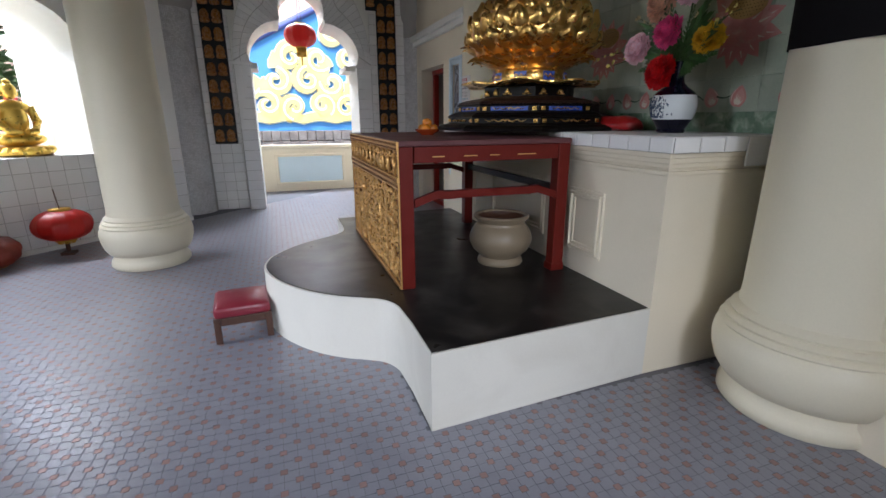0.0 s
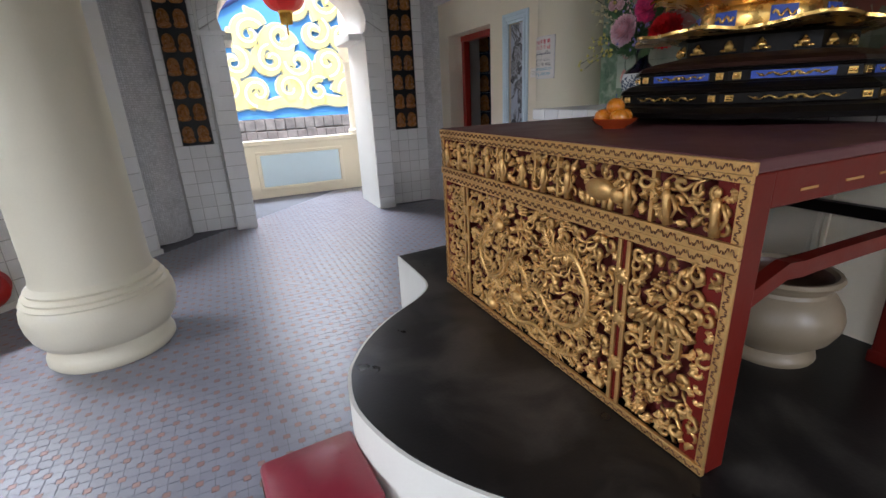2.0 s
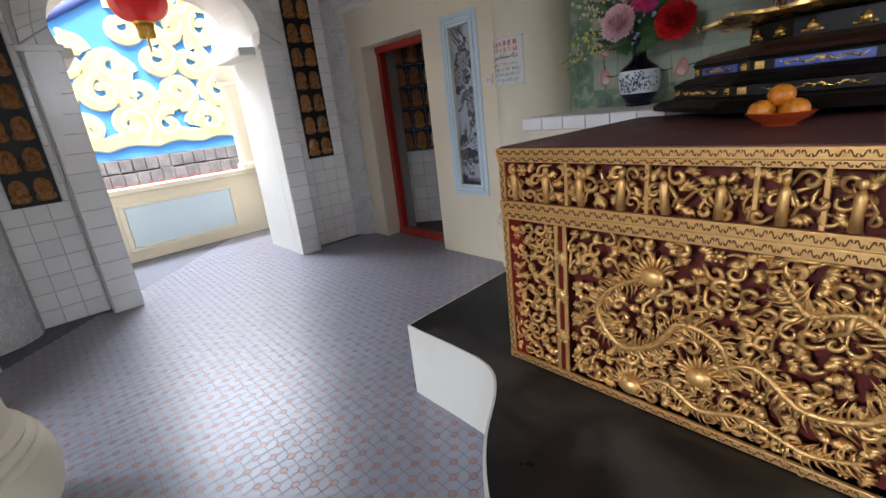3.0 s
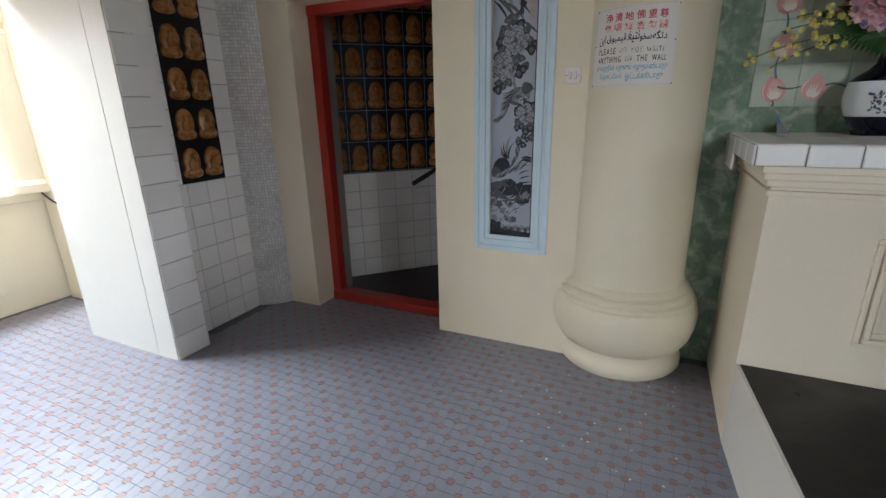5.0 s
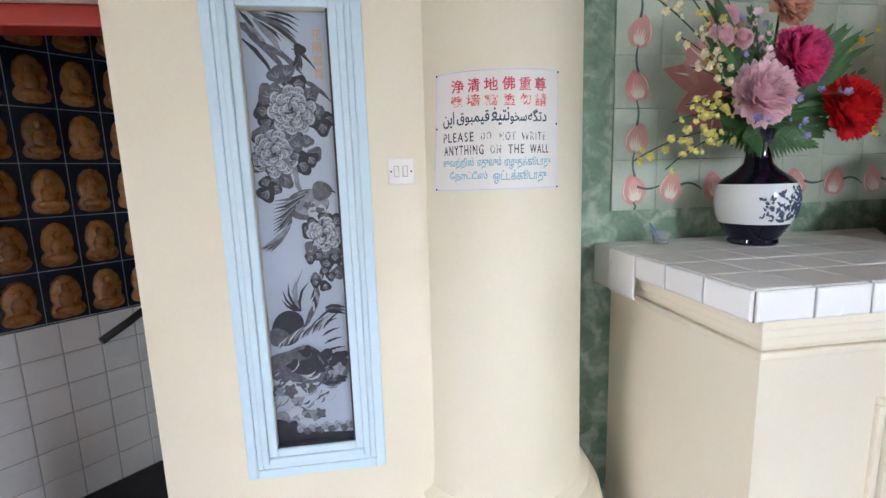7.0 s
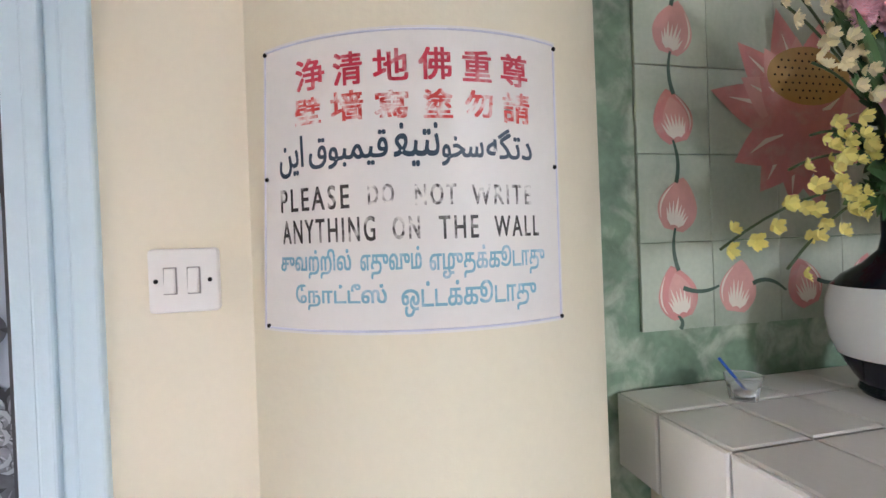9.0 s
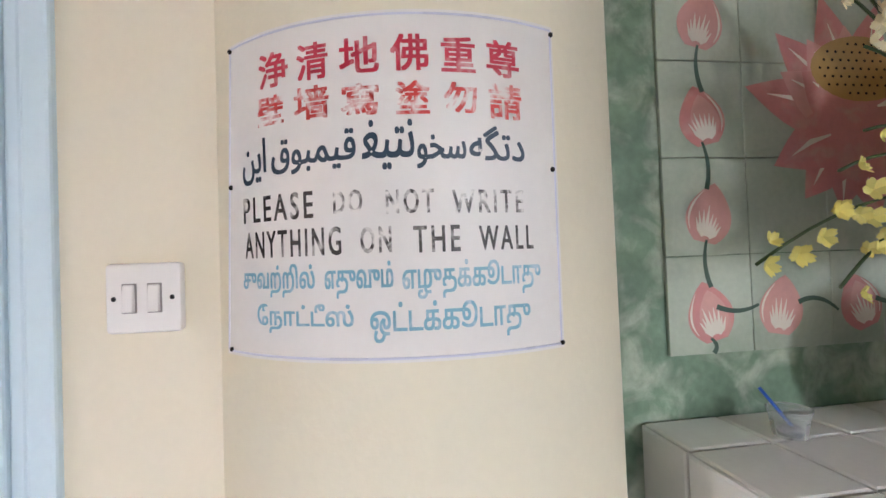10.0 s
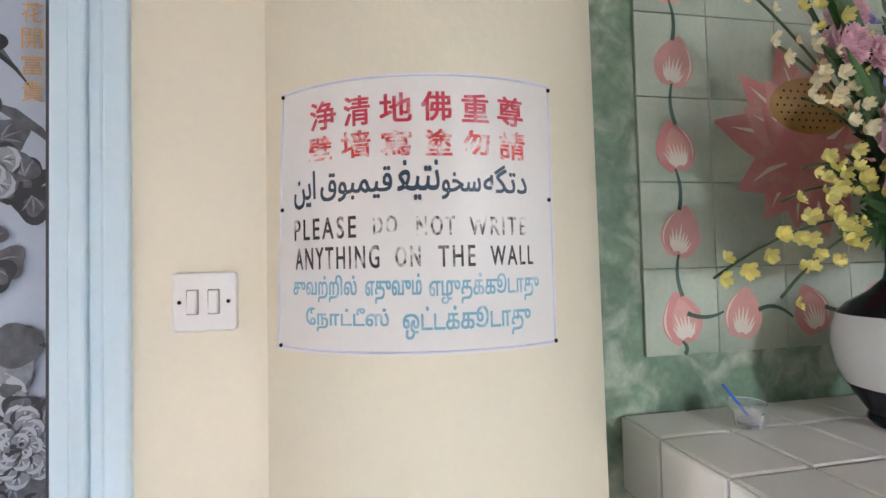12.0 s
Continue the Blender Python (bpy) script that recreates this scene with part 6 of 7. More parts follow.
sign = thing("notice_board", "curved white notice with red, black and blue lettering on a column", "sign")
bm = bmesh.new()
nu = 32
front = [[bm.verts.new(on_board(i / nu, v, SR)) for v in (0, 1)] for i in range(nu + 1)]
back = [[bm.verts.new(on_board(i / nu, v, 0.289)) for v in (0, 1)] for i in range(nu + 1)]
for i in range(nu):
    bm.faces.new((front[i][0], front[i + 1][0], front[i + 1][1], front[i][1]))
    bm.faces.new((back[i][0], back[i][1], back[i + 1][1], back[i + 1][0]))
    for k in (0, 1):
        bm.faces.new((front[i][k], back[i][k], back[i + 1][k], front[i + 1][k]))
for i in (0, nu):
    bm.faces.new((front[i][0], front[i][1], back[i][1], back[i][0]))
part("board", bm, mat("sign_white", (0.76, 0.725, 0.68), 0.4, var=0.05, tint=(0.72, 0.69, 0.65), bump=0.12, scale=8, stain=(0.62, 0.58, 0.5), stain_amount=0.25, stain_scale=6), sign, "glossy white board", True)
for k in range(4):
    bm = bmesh.new()
    if k < 2:
        tube(bm, [on_board(0.01 + 0.98 * i / 24, 0.012 + 0.976 * k, SR) for i in range(25)], 0.0013, 5)
    else:
        tube(bm, [on_board(0.01 + 0.98 * (k - 2), 0.012 + 0.976 * v / 6, SR) for v in range(7)], 0.0011, 5)
    part("edge_strip", bm, mat("lilac_edge", (0.62, 0.62, 0.72), 0.3), sign, "pale lilac painted edge")
for u, v in ((0.037, 0.018), (0.022, 0.458), (0.002, 0.983), (0.993, 0.025), (0.981, 0.449), (0.992, 0.985)):
    bm = bmesh.new()
    blob(bm, on_sign(u, v, SR + 0.0005), 0.0028, 8, 5)
    part("nail", bm, EBONY, sign, "dark nail head")
CHRED = mat("sign_red", (0.55, 0.03, 0.06), 0.4, var=0.15, stain=(0.75, 0.62, 0.6), stain_amount=0.5, stain_scale=60)
CHFADE = mat("sign_red_faded", (0.62, 0.05, 0.04), 0.4, var=0.15, stain=(0.76, 0.70, 0.66), stain_amount=1.0, stain_scale=75, stain_at=0.44)
CHNAVY = mat("sign_navy", (0.02, 0.045, 0.075), 0.4, var=0.15)
CHBLACK = mat("sign_black", (0.03, 0.025, 0.022), 0.4, var=0.15, stain=(0.7, 0.66, 0.6), stain_amount=1.0, stain_scale=55)
CHWORN = mat("sign_black_worn", (0.06, 0.05, 0.045), 0.4, var=0.15, stain=(0.74, 0.70, 0.65), stain_amount=1.0, stain_scale=90, stain_at=0.42)
CHBLUE = mat("sign_blue", (0.20, 0.42, 0.52), 0.4, var=0.1, stain=(0.65, 0.68, 0.7), stain_amount=0.6, stain_scale=70)


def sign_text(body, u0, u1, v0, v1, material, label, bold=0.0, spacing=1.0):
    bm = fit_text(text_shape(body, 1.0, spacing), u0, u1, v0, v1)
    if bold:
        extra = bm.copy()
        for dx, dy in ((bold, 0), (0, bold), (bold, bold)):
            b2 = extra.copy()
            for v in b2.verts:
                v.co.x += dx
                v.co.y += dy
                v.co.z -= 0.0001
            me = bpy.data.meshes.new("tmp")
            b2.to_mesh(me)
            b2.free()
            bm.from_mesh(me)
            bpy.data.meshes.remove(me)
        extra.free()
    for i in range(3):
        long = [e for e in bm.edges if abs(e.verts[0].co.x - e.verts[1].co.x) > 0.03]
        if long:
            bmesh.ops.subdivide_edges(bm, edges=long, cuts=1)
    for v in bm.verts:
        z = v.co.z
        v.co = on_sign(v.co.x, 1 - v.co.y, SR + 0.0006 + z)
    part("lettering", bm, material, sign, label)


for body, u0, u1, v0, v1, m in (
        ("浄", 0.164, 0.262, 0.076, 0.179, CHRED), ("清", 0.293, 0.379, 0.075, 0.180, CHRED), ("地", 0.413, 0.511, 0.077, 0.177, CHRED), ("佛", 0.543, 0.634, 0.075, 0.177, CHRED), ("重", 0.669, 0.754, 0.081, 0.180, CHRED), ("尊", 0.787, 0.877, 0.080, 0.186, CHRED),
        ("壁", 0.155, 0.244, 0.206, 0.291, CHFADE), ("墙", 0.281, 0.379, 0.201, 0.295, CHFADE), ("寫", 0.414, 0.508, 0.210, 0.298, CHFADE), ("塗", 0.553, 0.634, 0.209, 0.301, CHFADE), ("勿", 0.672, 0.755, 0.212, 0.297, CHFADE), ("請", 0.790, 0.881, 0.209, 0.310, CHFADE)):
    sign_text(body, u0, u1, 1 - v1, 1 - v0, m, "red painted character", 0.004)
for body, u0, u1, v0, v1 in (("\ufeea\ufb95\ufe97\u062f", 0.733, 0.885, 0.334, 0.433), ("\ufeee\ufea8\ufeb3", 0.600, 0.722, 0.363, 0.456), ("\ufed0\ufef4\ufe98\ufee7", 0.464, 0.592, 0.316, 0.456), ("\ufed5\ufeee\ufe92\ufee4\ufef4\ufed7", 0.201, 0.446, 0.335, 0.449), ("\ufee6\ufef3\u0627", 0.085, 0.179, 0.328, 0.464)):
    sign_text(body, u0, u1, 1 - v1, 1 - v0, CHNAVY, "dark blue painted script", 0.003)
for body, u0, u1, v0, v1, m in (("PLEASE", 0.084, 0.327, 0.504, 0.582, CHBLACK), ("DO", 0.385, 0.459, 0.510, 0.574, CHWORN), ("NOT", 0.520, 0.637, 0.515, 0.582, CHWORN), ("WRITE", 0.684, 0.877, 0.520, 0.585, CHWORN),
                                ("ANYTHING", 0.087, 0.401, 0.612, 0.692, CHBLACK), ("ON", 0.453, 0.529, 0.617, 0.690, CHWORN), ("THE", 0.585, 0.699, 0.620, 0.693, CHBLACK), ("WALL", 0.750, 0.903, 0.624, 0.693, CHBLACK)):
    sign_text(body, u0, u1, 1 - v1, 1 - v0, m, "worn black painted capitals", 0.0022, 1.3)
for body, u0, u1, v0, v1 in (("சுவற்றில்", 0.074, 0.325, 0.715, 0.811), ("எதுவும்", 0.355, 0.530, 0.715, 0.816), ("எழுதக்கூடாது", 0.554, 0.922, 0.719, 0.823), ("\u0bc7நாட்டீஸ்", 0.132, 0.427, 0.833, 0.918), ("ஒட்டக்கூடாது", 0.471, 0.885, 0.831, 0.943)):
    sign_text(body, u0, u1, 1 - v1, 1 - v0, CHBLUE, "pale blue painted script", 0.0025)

# calligraphy on the picture
bm = bmesh.new()
for i, ch in enumerate("花開富貴"):
    b2 = fit_text(text_shape(ch), 0, 1, 0, 1)
    for v in b2.verts:
        u, w = v.co.x, v.co.y
        v.co = Vector((2.4288, PY0 + 0.052 - 0.026 * u, 1.93 - 0.036 * i + 0.028 * w))
    me = bpy.data.meshes.new("tmp")
    b2.to_mesh(me)
    b2.free()
    bm.from_mesh(me)
    bpy.data.meshes.remove(me)
part("inscription", bm, mat("ochre_ink", (0.55, 0.30, 0.08), 0.5), panel, "small ochre characters")

# ---- light switch ----
switch = thing("light_switch", "double rocker light switch in yellowed white plastic on the wall", "switch")
bm = bmesh.new()
box(bm, 2.385, 2.4005, 5.4200, 5.4990, 1.510, 1.588, 0.005)
part("plate", bm, PLASTIC, switch, "", True)
for y in (5.4475, 5.4735):
    bm = bmesh.new()
    box(bm, 2.3835, 2.386, y - 0.0075, y + 0.0075, 1.5325, 1.5655, 0.001)
    part("rocker_well", bm, mat("switch_gap", (0.30, 0.27, 0.25), 0.6), switch)
    bm = bmesh.new()
    box(bm, 2.378, 2.385, y - 0.006, y + 0.006, 1.534, 1.564, 0.0015)
    for v in bm.verts:
        if v.co.x < 2.382 and v.co.z > 1.55:
            v.co.x += 0.003
    part("rocker", bm, PLASTIC, switch)
for y in (5.4295, 5.4895):
    bm = bmesh.new()
    blob(bm, (2.385, y, 1.549), (0.0012, 0.0028, 0.0028), 10, 6)
    part("screw", bm, EBONY, switch, "dark screw")

# ---- painted lotus tiles behind the altar ----
GTILE = mat("green_tile", (0.36, 0.43, 0.33), 0.35, var=0.18, tint=(0.46, 0.50, 0.40), obj=0.12, bump=0.1, scale=6, stain=(0.22, 0.31, 0.21), stain_amount=0.5, stain_scale=7)
ROSE = mat("rose_paint", (0.58, 0.255, 0.235), 0.4, var=0.15, tint=(0.62, 0.24, 0.22), scale=14, stain=(0.55, 0.45, 0.36), stain_amount=0.45, stain_scale=18, bump=0.0)
ROSEPALE = mat("pale_rose_paint", (0.64, 0.33, 0.29), 0.4, var=0.12, scale=14, bump=0.0)
CREAMLINE = mat("cream_line_paint", (0.74, 0.68, 0.58), 0.4, var=0.08, bump=0.0)
STEMGREEN = mat("dark_green_line", (0.05, 0.10, 0.07), 0.4, var=0.15, bump=0.0)
PODBROWN = mat("ochre_pod", (0.42, 0.26, 0.08), 0.4, var=0.15, bump=0.0)
lotus_wall = thing("lotus_mural", "pale green tiles painted with pink lotus buds behind the altar", "tile mural", kind="structure")
LW = 2.6115
TY, TZ_ = 0.1775, 0.186
depth_n = [0]


def paint(bm, pts, closed_center=None):
    depth_n[0] += 1
    x = LW - 0.0006 - 0.000004 * depth_n[0]
    c = closed_center or (sum(p[0] for p in pts) / len(pts), sum(p[1] for p in pts) / len(pts))
    cv = bm.verts.new((x, *c))
    vs = [bm.verts.new((x, *p)) for p in pts]
    for i in range(len(vs)):
        bm.faces.new((cv, vs[i], vs[(i + 1) % len(vs)]))


def paint_line(bm, pts, ws):
    depth_n[0] += 1
    x = LW - 0.0006 - 0.000004 * depth_n[0]
    prev = None
    for i, p in enumerate(pts):
        a, b = Vector(pts[max(i - 1, 0)]), Vector(pts[min(i + 1, len(pts) - 1)])
        d = (b - a).normalized()
        n = Vector((-d.y, d.x)) * ws[i]
        row = (bm.verts.new((x, p[0] + n.x, p[1] + n.y)), bm.verts.new((x, p[0] - n.x, p[1] - n.y)))
        if prev:
            bm.faces.new((prev[0], prev[1], row[1], row[0]))
        prev = row


def petal_pts(y, z, a, l, w):
    d, n = Vector((math.cos(a), math.sin(a))), Vector((-math.sin(a), math.cos(a)))
    out = []
    for q in np.linspace(0, 1, 9):
        h = w * math.sin(math.pi * (0.06 + 0.94 * q) ** 0.85) if q < 1 else 0
        out.append((q, h))
    loop = [Vector((y, z)) + d * l * q + n * h for q, h in out] + [Vector((y, z)) + d * l * q - n * h for q, h in reversed(out[:-1])]
    return [tuple(p) for p in loop]


rose, lines, stems_, pods, dots, palerose = (bmesh.new() for _ in range(6))
lrg = random.Random(9)


def bud(y, z, a, flip=1):
    """A plump lotus bud leaning along a, with white brush strokes fanning from its foot."""
    d, n = Vector((math.cos(a), math.sin(a))), Vector((-math.sin(a), math.cos(a)))
    foot = Vector((y, z)) - d * 0.056
    soft = lrg.random() < 0.45
    half = [(q, 0.049 * math.sin(math.pi * min(1, 0.10 + 0.90 * q)) ** 0.75 * (1.12 - 0.32 * q)) for q in np.linspace(0, 1, 13)]
    loop = [foot + d * 0.115 * q + n * w for q, w in half] + [foot + d * 0.115 * q - n * w for q, w in reversed(half[:-1])]
    paint(palerose if soft else rose, [tuple(p) for p in loop])
    if not soft:
        inner = [foot + d * (0.012 + 0.085 * q) + n * (w * 0.62 + 0.006) for q, w in half] + [foot + d * (0.012 + 0.085 * q) - n * (w * 0.62 - 0.006) for q, w in reversed(half[:-1])]
        paint(palerose, [tuple(p) for p in inner])
    for k in range(8):
        b = (k - 3.2) * 0.21
        l = (0.068 - 0.005 * abs(k - 3)) * lrg.uniform(0.85, 1.1)
        e = (d * math.cos(b) + n * math.sin(b))
        g = (d * math.cos(b * 0.55) + n * math.sin(b * 0.55))
        paint_line(lines, [tuple(foot + e * 0.012), tuple(foot + e * l * 0.55), tuple(foot + e * l * 0.6 + g * l * 0.42)], [0.0014, 0.0036, 0.0004])
    s = 1 if lrg.random() < 0.5 else -1
    arc = [foot + d * 0.115 * q + n * s * (w * 0.86) for q, w in half[2:11]]
    paint_line(lines, [tuple(p) for p in arc], [0.0006, 0.0012, 0.0018, 0.0022, 0.0024, 0.0022, 0.0018, 0.001, 0.0004])


def stem_between(p, q, bend):
    mid = ((p[0] + q[0]) / 2 + bend[0], (p[1] + q[1]) / 2 + bend[1])
    pts = [tuple(Vector(p).lerp(Vector(mid), s).lerp(Vector(mid).lerp(Vector(q), s), s)) for s in np.linspace(0, 1, 9)]
    paint_line(stems_, pts, [0.0026, 0.003, 0.0035, 0.004, 0.0042, 0.0044, 0.0046, 0.0048, 0.005])


YA = 4.668
for side in (1, -1):
    y0 = 4.582 if side > 0 else 1.67
    for k in range(8):
        z = 1.461 + 0.186 * k
        bud(y0 - 0.009 * (k % 2), z, radians(90 + (14 if k % 2 else -14) * side))
        stem_between((y0, z - 0.05), (y0 - 0.005, z - (0.14 if k else 0.078)), (0.016 * (1 if k % 2 else -1), 0))
for i in range(1, 16):
    y = 4.605 - 0.1775 * i
    bud(y, 1.466, radians(100 if i % 2 else 70))
    stem_between((y + 0.05, 1.45 + 0.02 * (i % 2)), (y + 0.14, 1.47), (0, -0.02 if i % 2 else 0.03))


def big_lotus(y, z, r):
    for layer_i, (n, a0, a1, l, m) in enumerate(((7, 15, 195, 1.0, rose), (6, 30, 170, 0.8, palerose), (6, 205, 335, 0.8, rose), (5, 40, 150, 0.6, rose))):
        for i in range(n):
            a = radians(a0 + (a1 - a0) * i / (n - 1))
            paint(m, petal_pts(y, z, a, r * l * lrg.uniform(0.9, 1.05), r * 0.215))
            paint_line(lines, [(y + r * 0.25 * math.cos(a), z + r * 0.25 * math.sin(a)), (y + r * l * 0.55 * math.cos(a + 0.06), z + r * l * 0.55 * math.sin(a + 0.06)), (y + r * l * 0.8 * math.cos(a), z + r * l * 0.8 * math.sin(a))], [0.002, 0.0055, 0.0006])
    pc = (y - 0.02, z + r * 0.42)
    paint(pods, [(pc[0] + r * 0.46 * math.cos(a), pc[1] + r * 0.26 * math.sin(a)) for a in np.linspace(0, math.tau, 28)[:-1]])
    for i in range(-5, 6):
        for k in range(-3, 4):
            u, w = i * r * 0.075 + (k % 2) * r * 0.035, k * r * 0.065
            if (u / (r * 0.4)) ** 2 + (w / (r * 0.21)) ** 2 < 1:
                paint(dots, [(pc[0] + u + 0.0035 * math.cos(a), pc[1] + w + 0.003 * math.sin(a)) for a in np.linspace(0, math.tau, 7)[:-1]])


for y in (4.24, 3.12, 2.0):
    big_lotus(y, 1.825, 0.255)
for bm, m, n in ((rose, ROSE, "rose_petals"), (palerose, ROSEPALE, "pale_petals"), (lines, CREAMLINE, "petal_lines"), (stems_, STEMGREEN, "painted_stem"), (pods, PODBROWN, "seed_pod"), (dots, EBONY, "seed_dots")):
    part("painted_" + n.replace("painted_", ""), bm, m, lotus_wall, "hand painted " + n.replace("_", " "))
b3 = bmesh.new()
box(b3, -0.004, 0.004, -TY / 2 + 0.001, TY / 2 - 0.001, -TZ_ / 2 + 0.001, TZ_ / 2 - 0.001, 0.0012)
LOTUS_ME = bpy.data.meshes.new("lotus_tile")
b3.to_mesh(LOTUS_ME)
b3.free()
LOTUS_ME.materials.append(GTILE)
for i in range(17):
    for k in range(8):
        ob = new("tile", LOTUS_ME)
        ob.matrix_world = Matrix.Translation((LW + 0.004, YA - (i + 0.5) * TY, 1.381 + (k + 0.5) * TZ_))
        ob.parent = lotus_wall

# ---- wall tiles, plaques, mosaic and floor pieces ----
def tile_mesh(name, w, h, d, m, mi=0):
    """A glazed tile w wide (x), h high (z), standing d proud towards -y, with eased edges."""
    e = 0.004
    v = [(-w / 2, 0, -h / 2), (w / 2, 0, -h / 2), (w / 2, 0, h / 2), (-w / 2, 0, h / 2)]
    f = [(x - math.copysign(e, x), -d, z - math.copysign(e, z)) for x, y, z in v]
    g = [(x, -d + e * 0.6, z) for x, y, z in v]
    me = bpy.data.meshes.new(name)
    faces = [(8, 9, 10, 11)] + [(4 + i, 4 + (i + 1) % 4, 8 + (i + 1) % 4, 8 + i) for i in range(4)] + [(i, (i + 1) % 4, 4 + (i + 1) % 4, 4 + i) for i in range(4)]
    me.from_pydata(v + g + f, [], faces)
    me.materials.append(m)
    return me


MESHES = {}


def put_tile(parent, w, h, m, material=TILE, d=0.008, name="tile"):
    key = (round(w, 3), round(h, 3), material.name, d)
    if key not in MESHES:
        MESHES[key] = tile_mesh(name, w - 0.005, h - 0.005, d, material)
    ob = new(name, MESHES[key])
    ob.matrix_world = m
    ob.parent = parent
    return ob


def tile_grid(parent, m, u0, u1, z0, z1, size=0.15, jitter=0.0008, skip=None, d=0.008):
    """Tiles over a patch of the plane u-z of m, whose front looks to -y of m."""
    nu, nz = max(1, round((u1 - u0) / size)), max(1, round((z1 - z0) / size))
    w, h = (u1 - u0) / nu, (z1 - z0) / nz
    bed = bmesh.new()
    box(bed, u0, u1, -0.0045, 0.0002, z0, z1)
    bed.transform(m)
    part("grout_bed", bed, GROUT, parent)
    for i in range(nu):
        for k in range(nz):
            u, z = u0 + (i + 0.5) * w, z0 + (k + 0.5) * h
            if skip and skip(u, z):
                continue
            put_tile(parent, w, h, m @ pose(u, random.uniform(-jitter, jitter) - 0.001, z, random.uniform(-0.4, 0.4), 0, random.uniform(-0.4, 0.4)), d=d)


def plaque_mesh(material):
    """A votive plaque: lobed slab, waisted above its base, with a plain relief."""
    bm = bmesh.new()
    half = ((0.024, 0.086), (0.045, 0.064), (0.056, 0.03), (0.058, 0.0), (0.050, -0.028), (0.060, -0.042), (0.066, -0.060), (0.056, -0.080), (0.028, -0.089))
    out = [(0, 0.093)] + [(-x, z) for x, z in half] + [(x, z) for x, z in reversed(half)]
    n = len(out)
    a_ = [bm.verts.new((x, 0, z)) for x, z in out]
    b_ = [bm.verts.new((x, -0.012, z)) for x, z in out]
    c_ = [bm.verts.new((x * 0.86, -0.018, z * 0.88)) for x, z in out]
    for p, q in ((a_, b_), (b_, c_)):
        for i in range(n):
            bm.faces.new((p[i], p[(i + 1) % n], q[(i + 1) % n], q[i]))
    bm.faces.new(c_)
    blob(bm, (0, -0.018, 0.042), (0.017, 0.014, 0.02), 8, 6)
    blob(bm, (0, -0.018, -0.008), (0.032, 0.016, 0.04), 8, 6)
    blob(bm, (0, -0.018, -0.052), (0.052, 0.018, 0.02), 8, 6)
    bmesh.ops.recalc_face_normals(bm, faces=bm.faces)
    me = bpy.data.meshes.new("plaque")
    bm.to_mesh(me)
    bm.free()
    me.materials.append(material)
    me.shade_smooth()
    return me


PLAQUE = plaque_mesh(CLAY)


def plaques(parent, m, u0, z0, nu, nz, du=0.15, dz=0.232, big=(1.0, 1.0)):
    for i in range(nu):
        for k in range(nz):
            ob = new("plaque", PLAQUE)
            ob.matrix_world = m @ pose(u0 + du * (i + 0.5), -0.012, z0 + dz * (k + 0.47), random.uniform(-1, 1), random.uniform(-1.5, 1.5), 0) @ Matrix.Diagonal((big[0], 1, big[1], 1))
            ob.parent = parent


FRONT = Matrix.Translation((0, 7.668, 0))
for i, (u0, u1, extra) in enumerate(((-0.695, -0.385, 1), (1.80, 2.105, -1))):
    bm = bmesh.new()
    box(bm, u0, u1, 7.655, 7.667, 0.99, 3.84)
    box(bm, u1 if extra > 0 else u0 - 0.16, u1 + 0.16 if extra > 0 else u0, 7.655, 7.667, 2.83 if extra > 0 else 2.95, 3.84)
    panel = structure("plaque_panel_%d" % (i + 1), bm, BLACK, "black wall panel set with rows of ochre plaques", "panel")
    plaques(panel, FRONT, u0, 1.0, 2, 12)
    plaques(panel, FRONT, u1 if extra > 0 else u0 - 0.155, 2.86 if extra > 0 else 2.98, 1, 4)

tile_grid(wall_north, FRONT, -0.79, -0.335, 0.0, 0.99)
tile_grid(wall_north, FRONT, -0.79, -0.70, 0.99, 3.5)
tile_grid(wall_north, FRONT, -0.38, -0.335, 0.99, 2.75)
tile_grid(wall_north, FRONT, 1.68, 2.24, 0.0, 0.99)
tile_grid(wall_north, FRONT, 1.68, 1.797, 0.99, 2.9)
tile_grid(wall_north, FRONT, 2.11, 2.24, 0.99, 3.5)
PIL = Matrix.Translation((0, 7.501, 0))
tile_grid(surround, PIL, -0.308, -0.09, 0.0, 2.09)
tile_grid(surround, PIL, 1.442, 1.658, 0.0, 2.09)
tile_grid(surround, Matrix.Translation((1.659, 0, 0)) @ Matrix.Rotation(radians(90), 4, "Z"), 7.505, 7.66, 0.0, 2.09)
tile_grid(surround, Matrix.Translation((-0.309, 0, 0)) @ Matrix.Rotation(radians(-90), 4, "Z"), -7.66, -7.505, 0.0, 2.09)
for x0, x1 in ((-0.35, -0.06), (1.41, 1.70)):
    put_tile(surround, x1 - x0, 0.05, Matrix.Translation(((x0 + x1) / 2, 7.499, 2.115)), d=0.02)
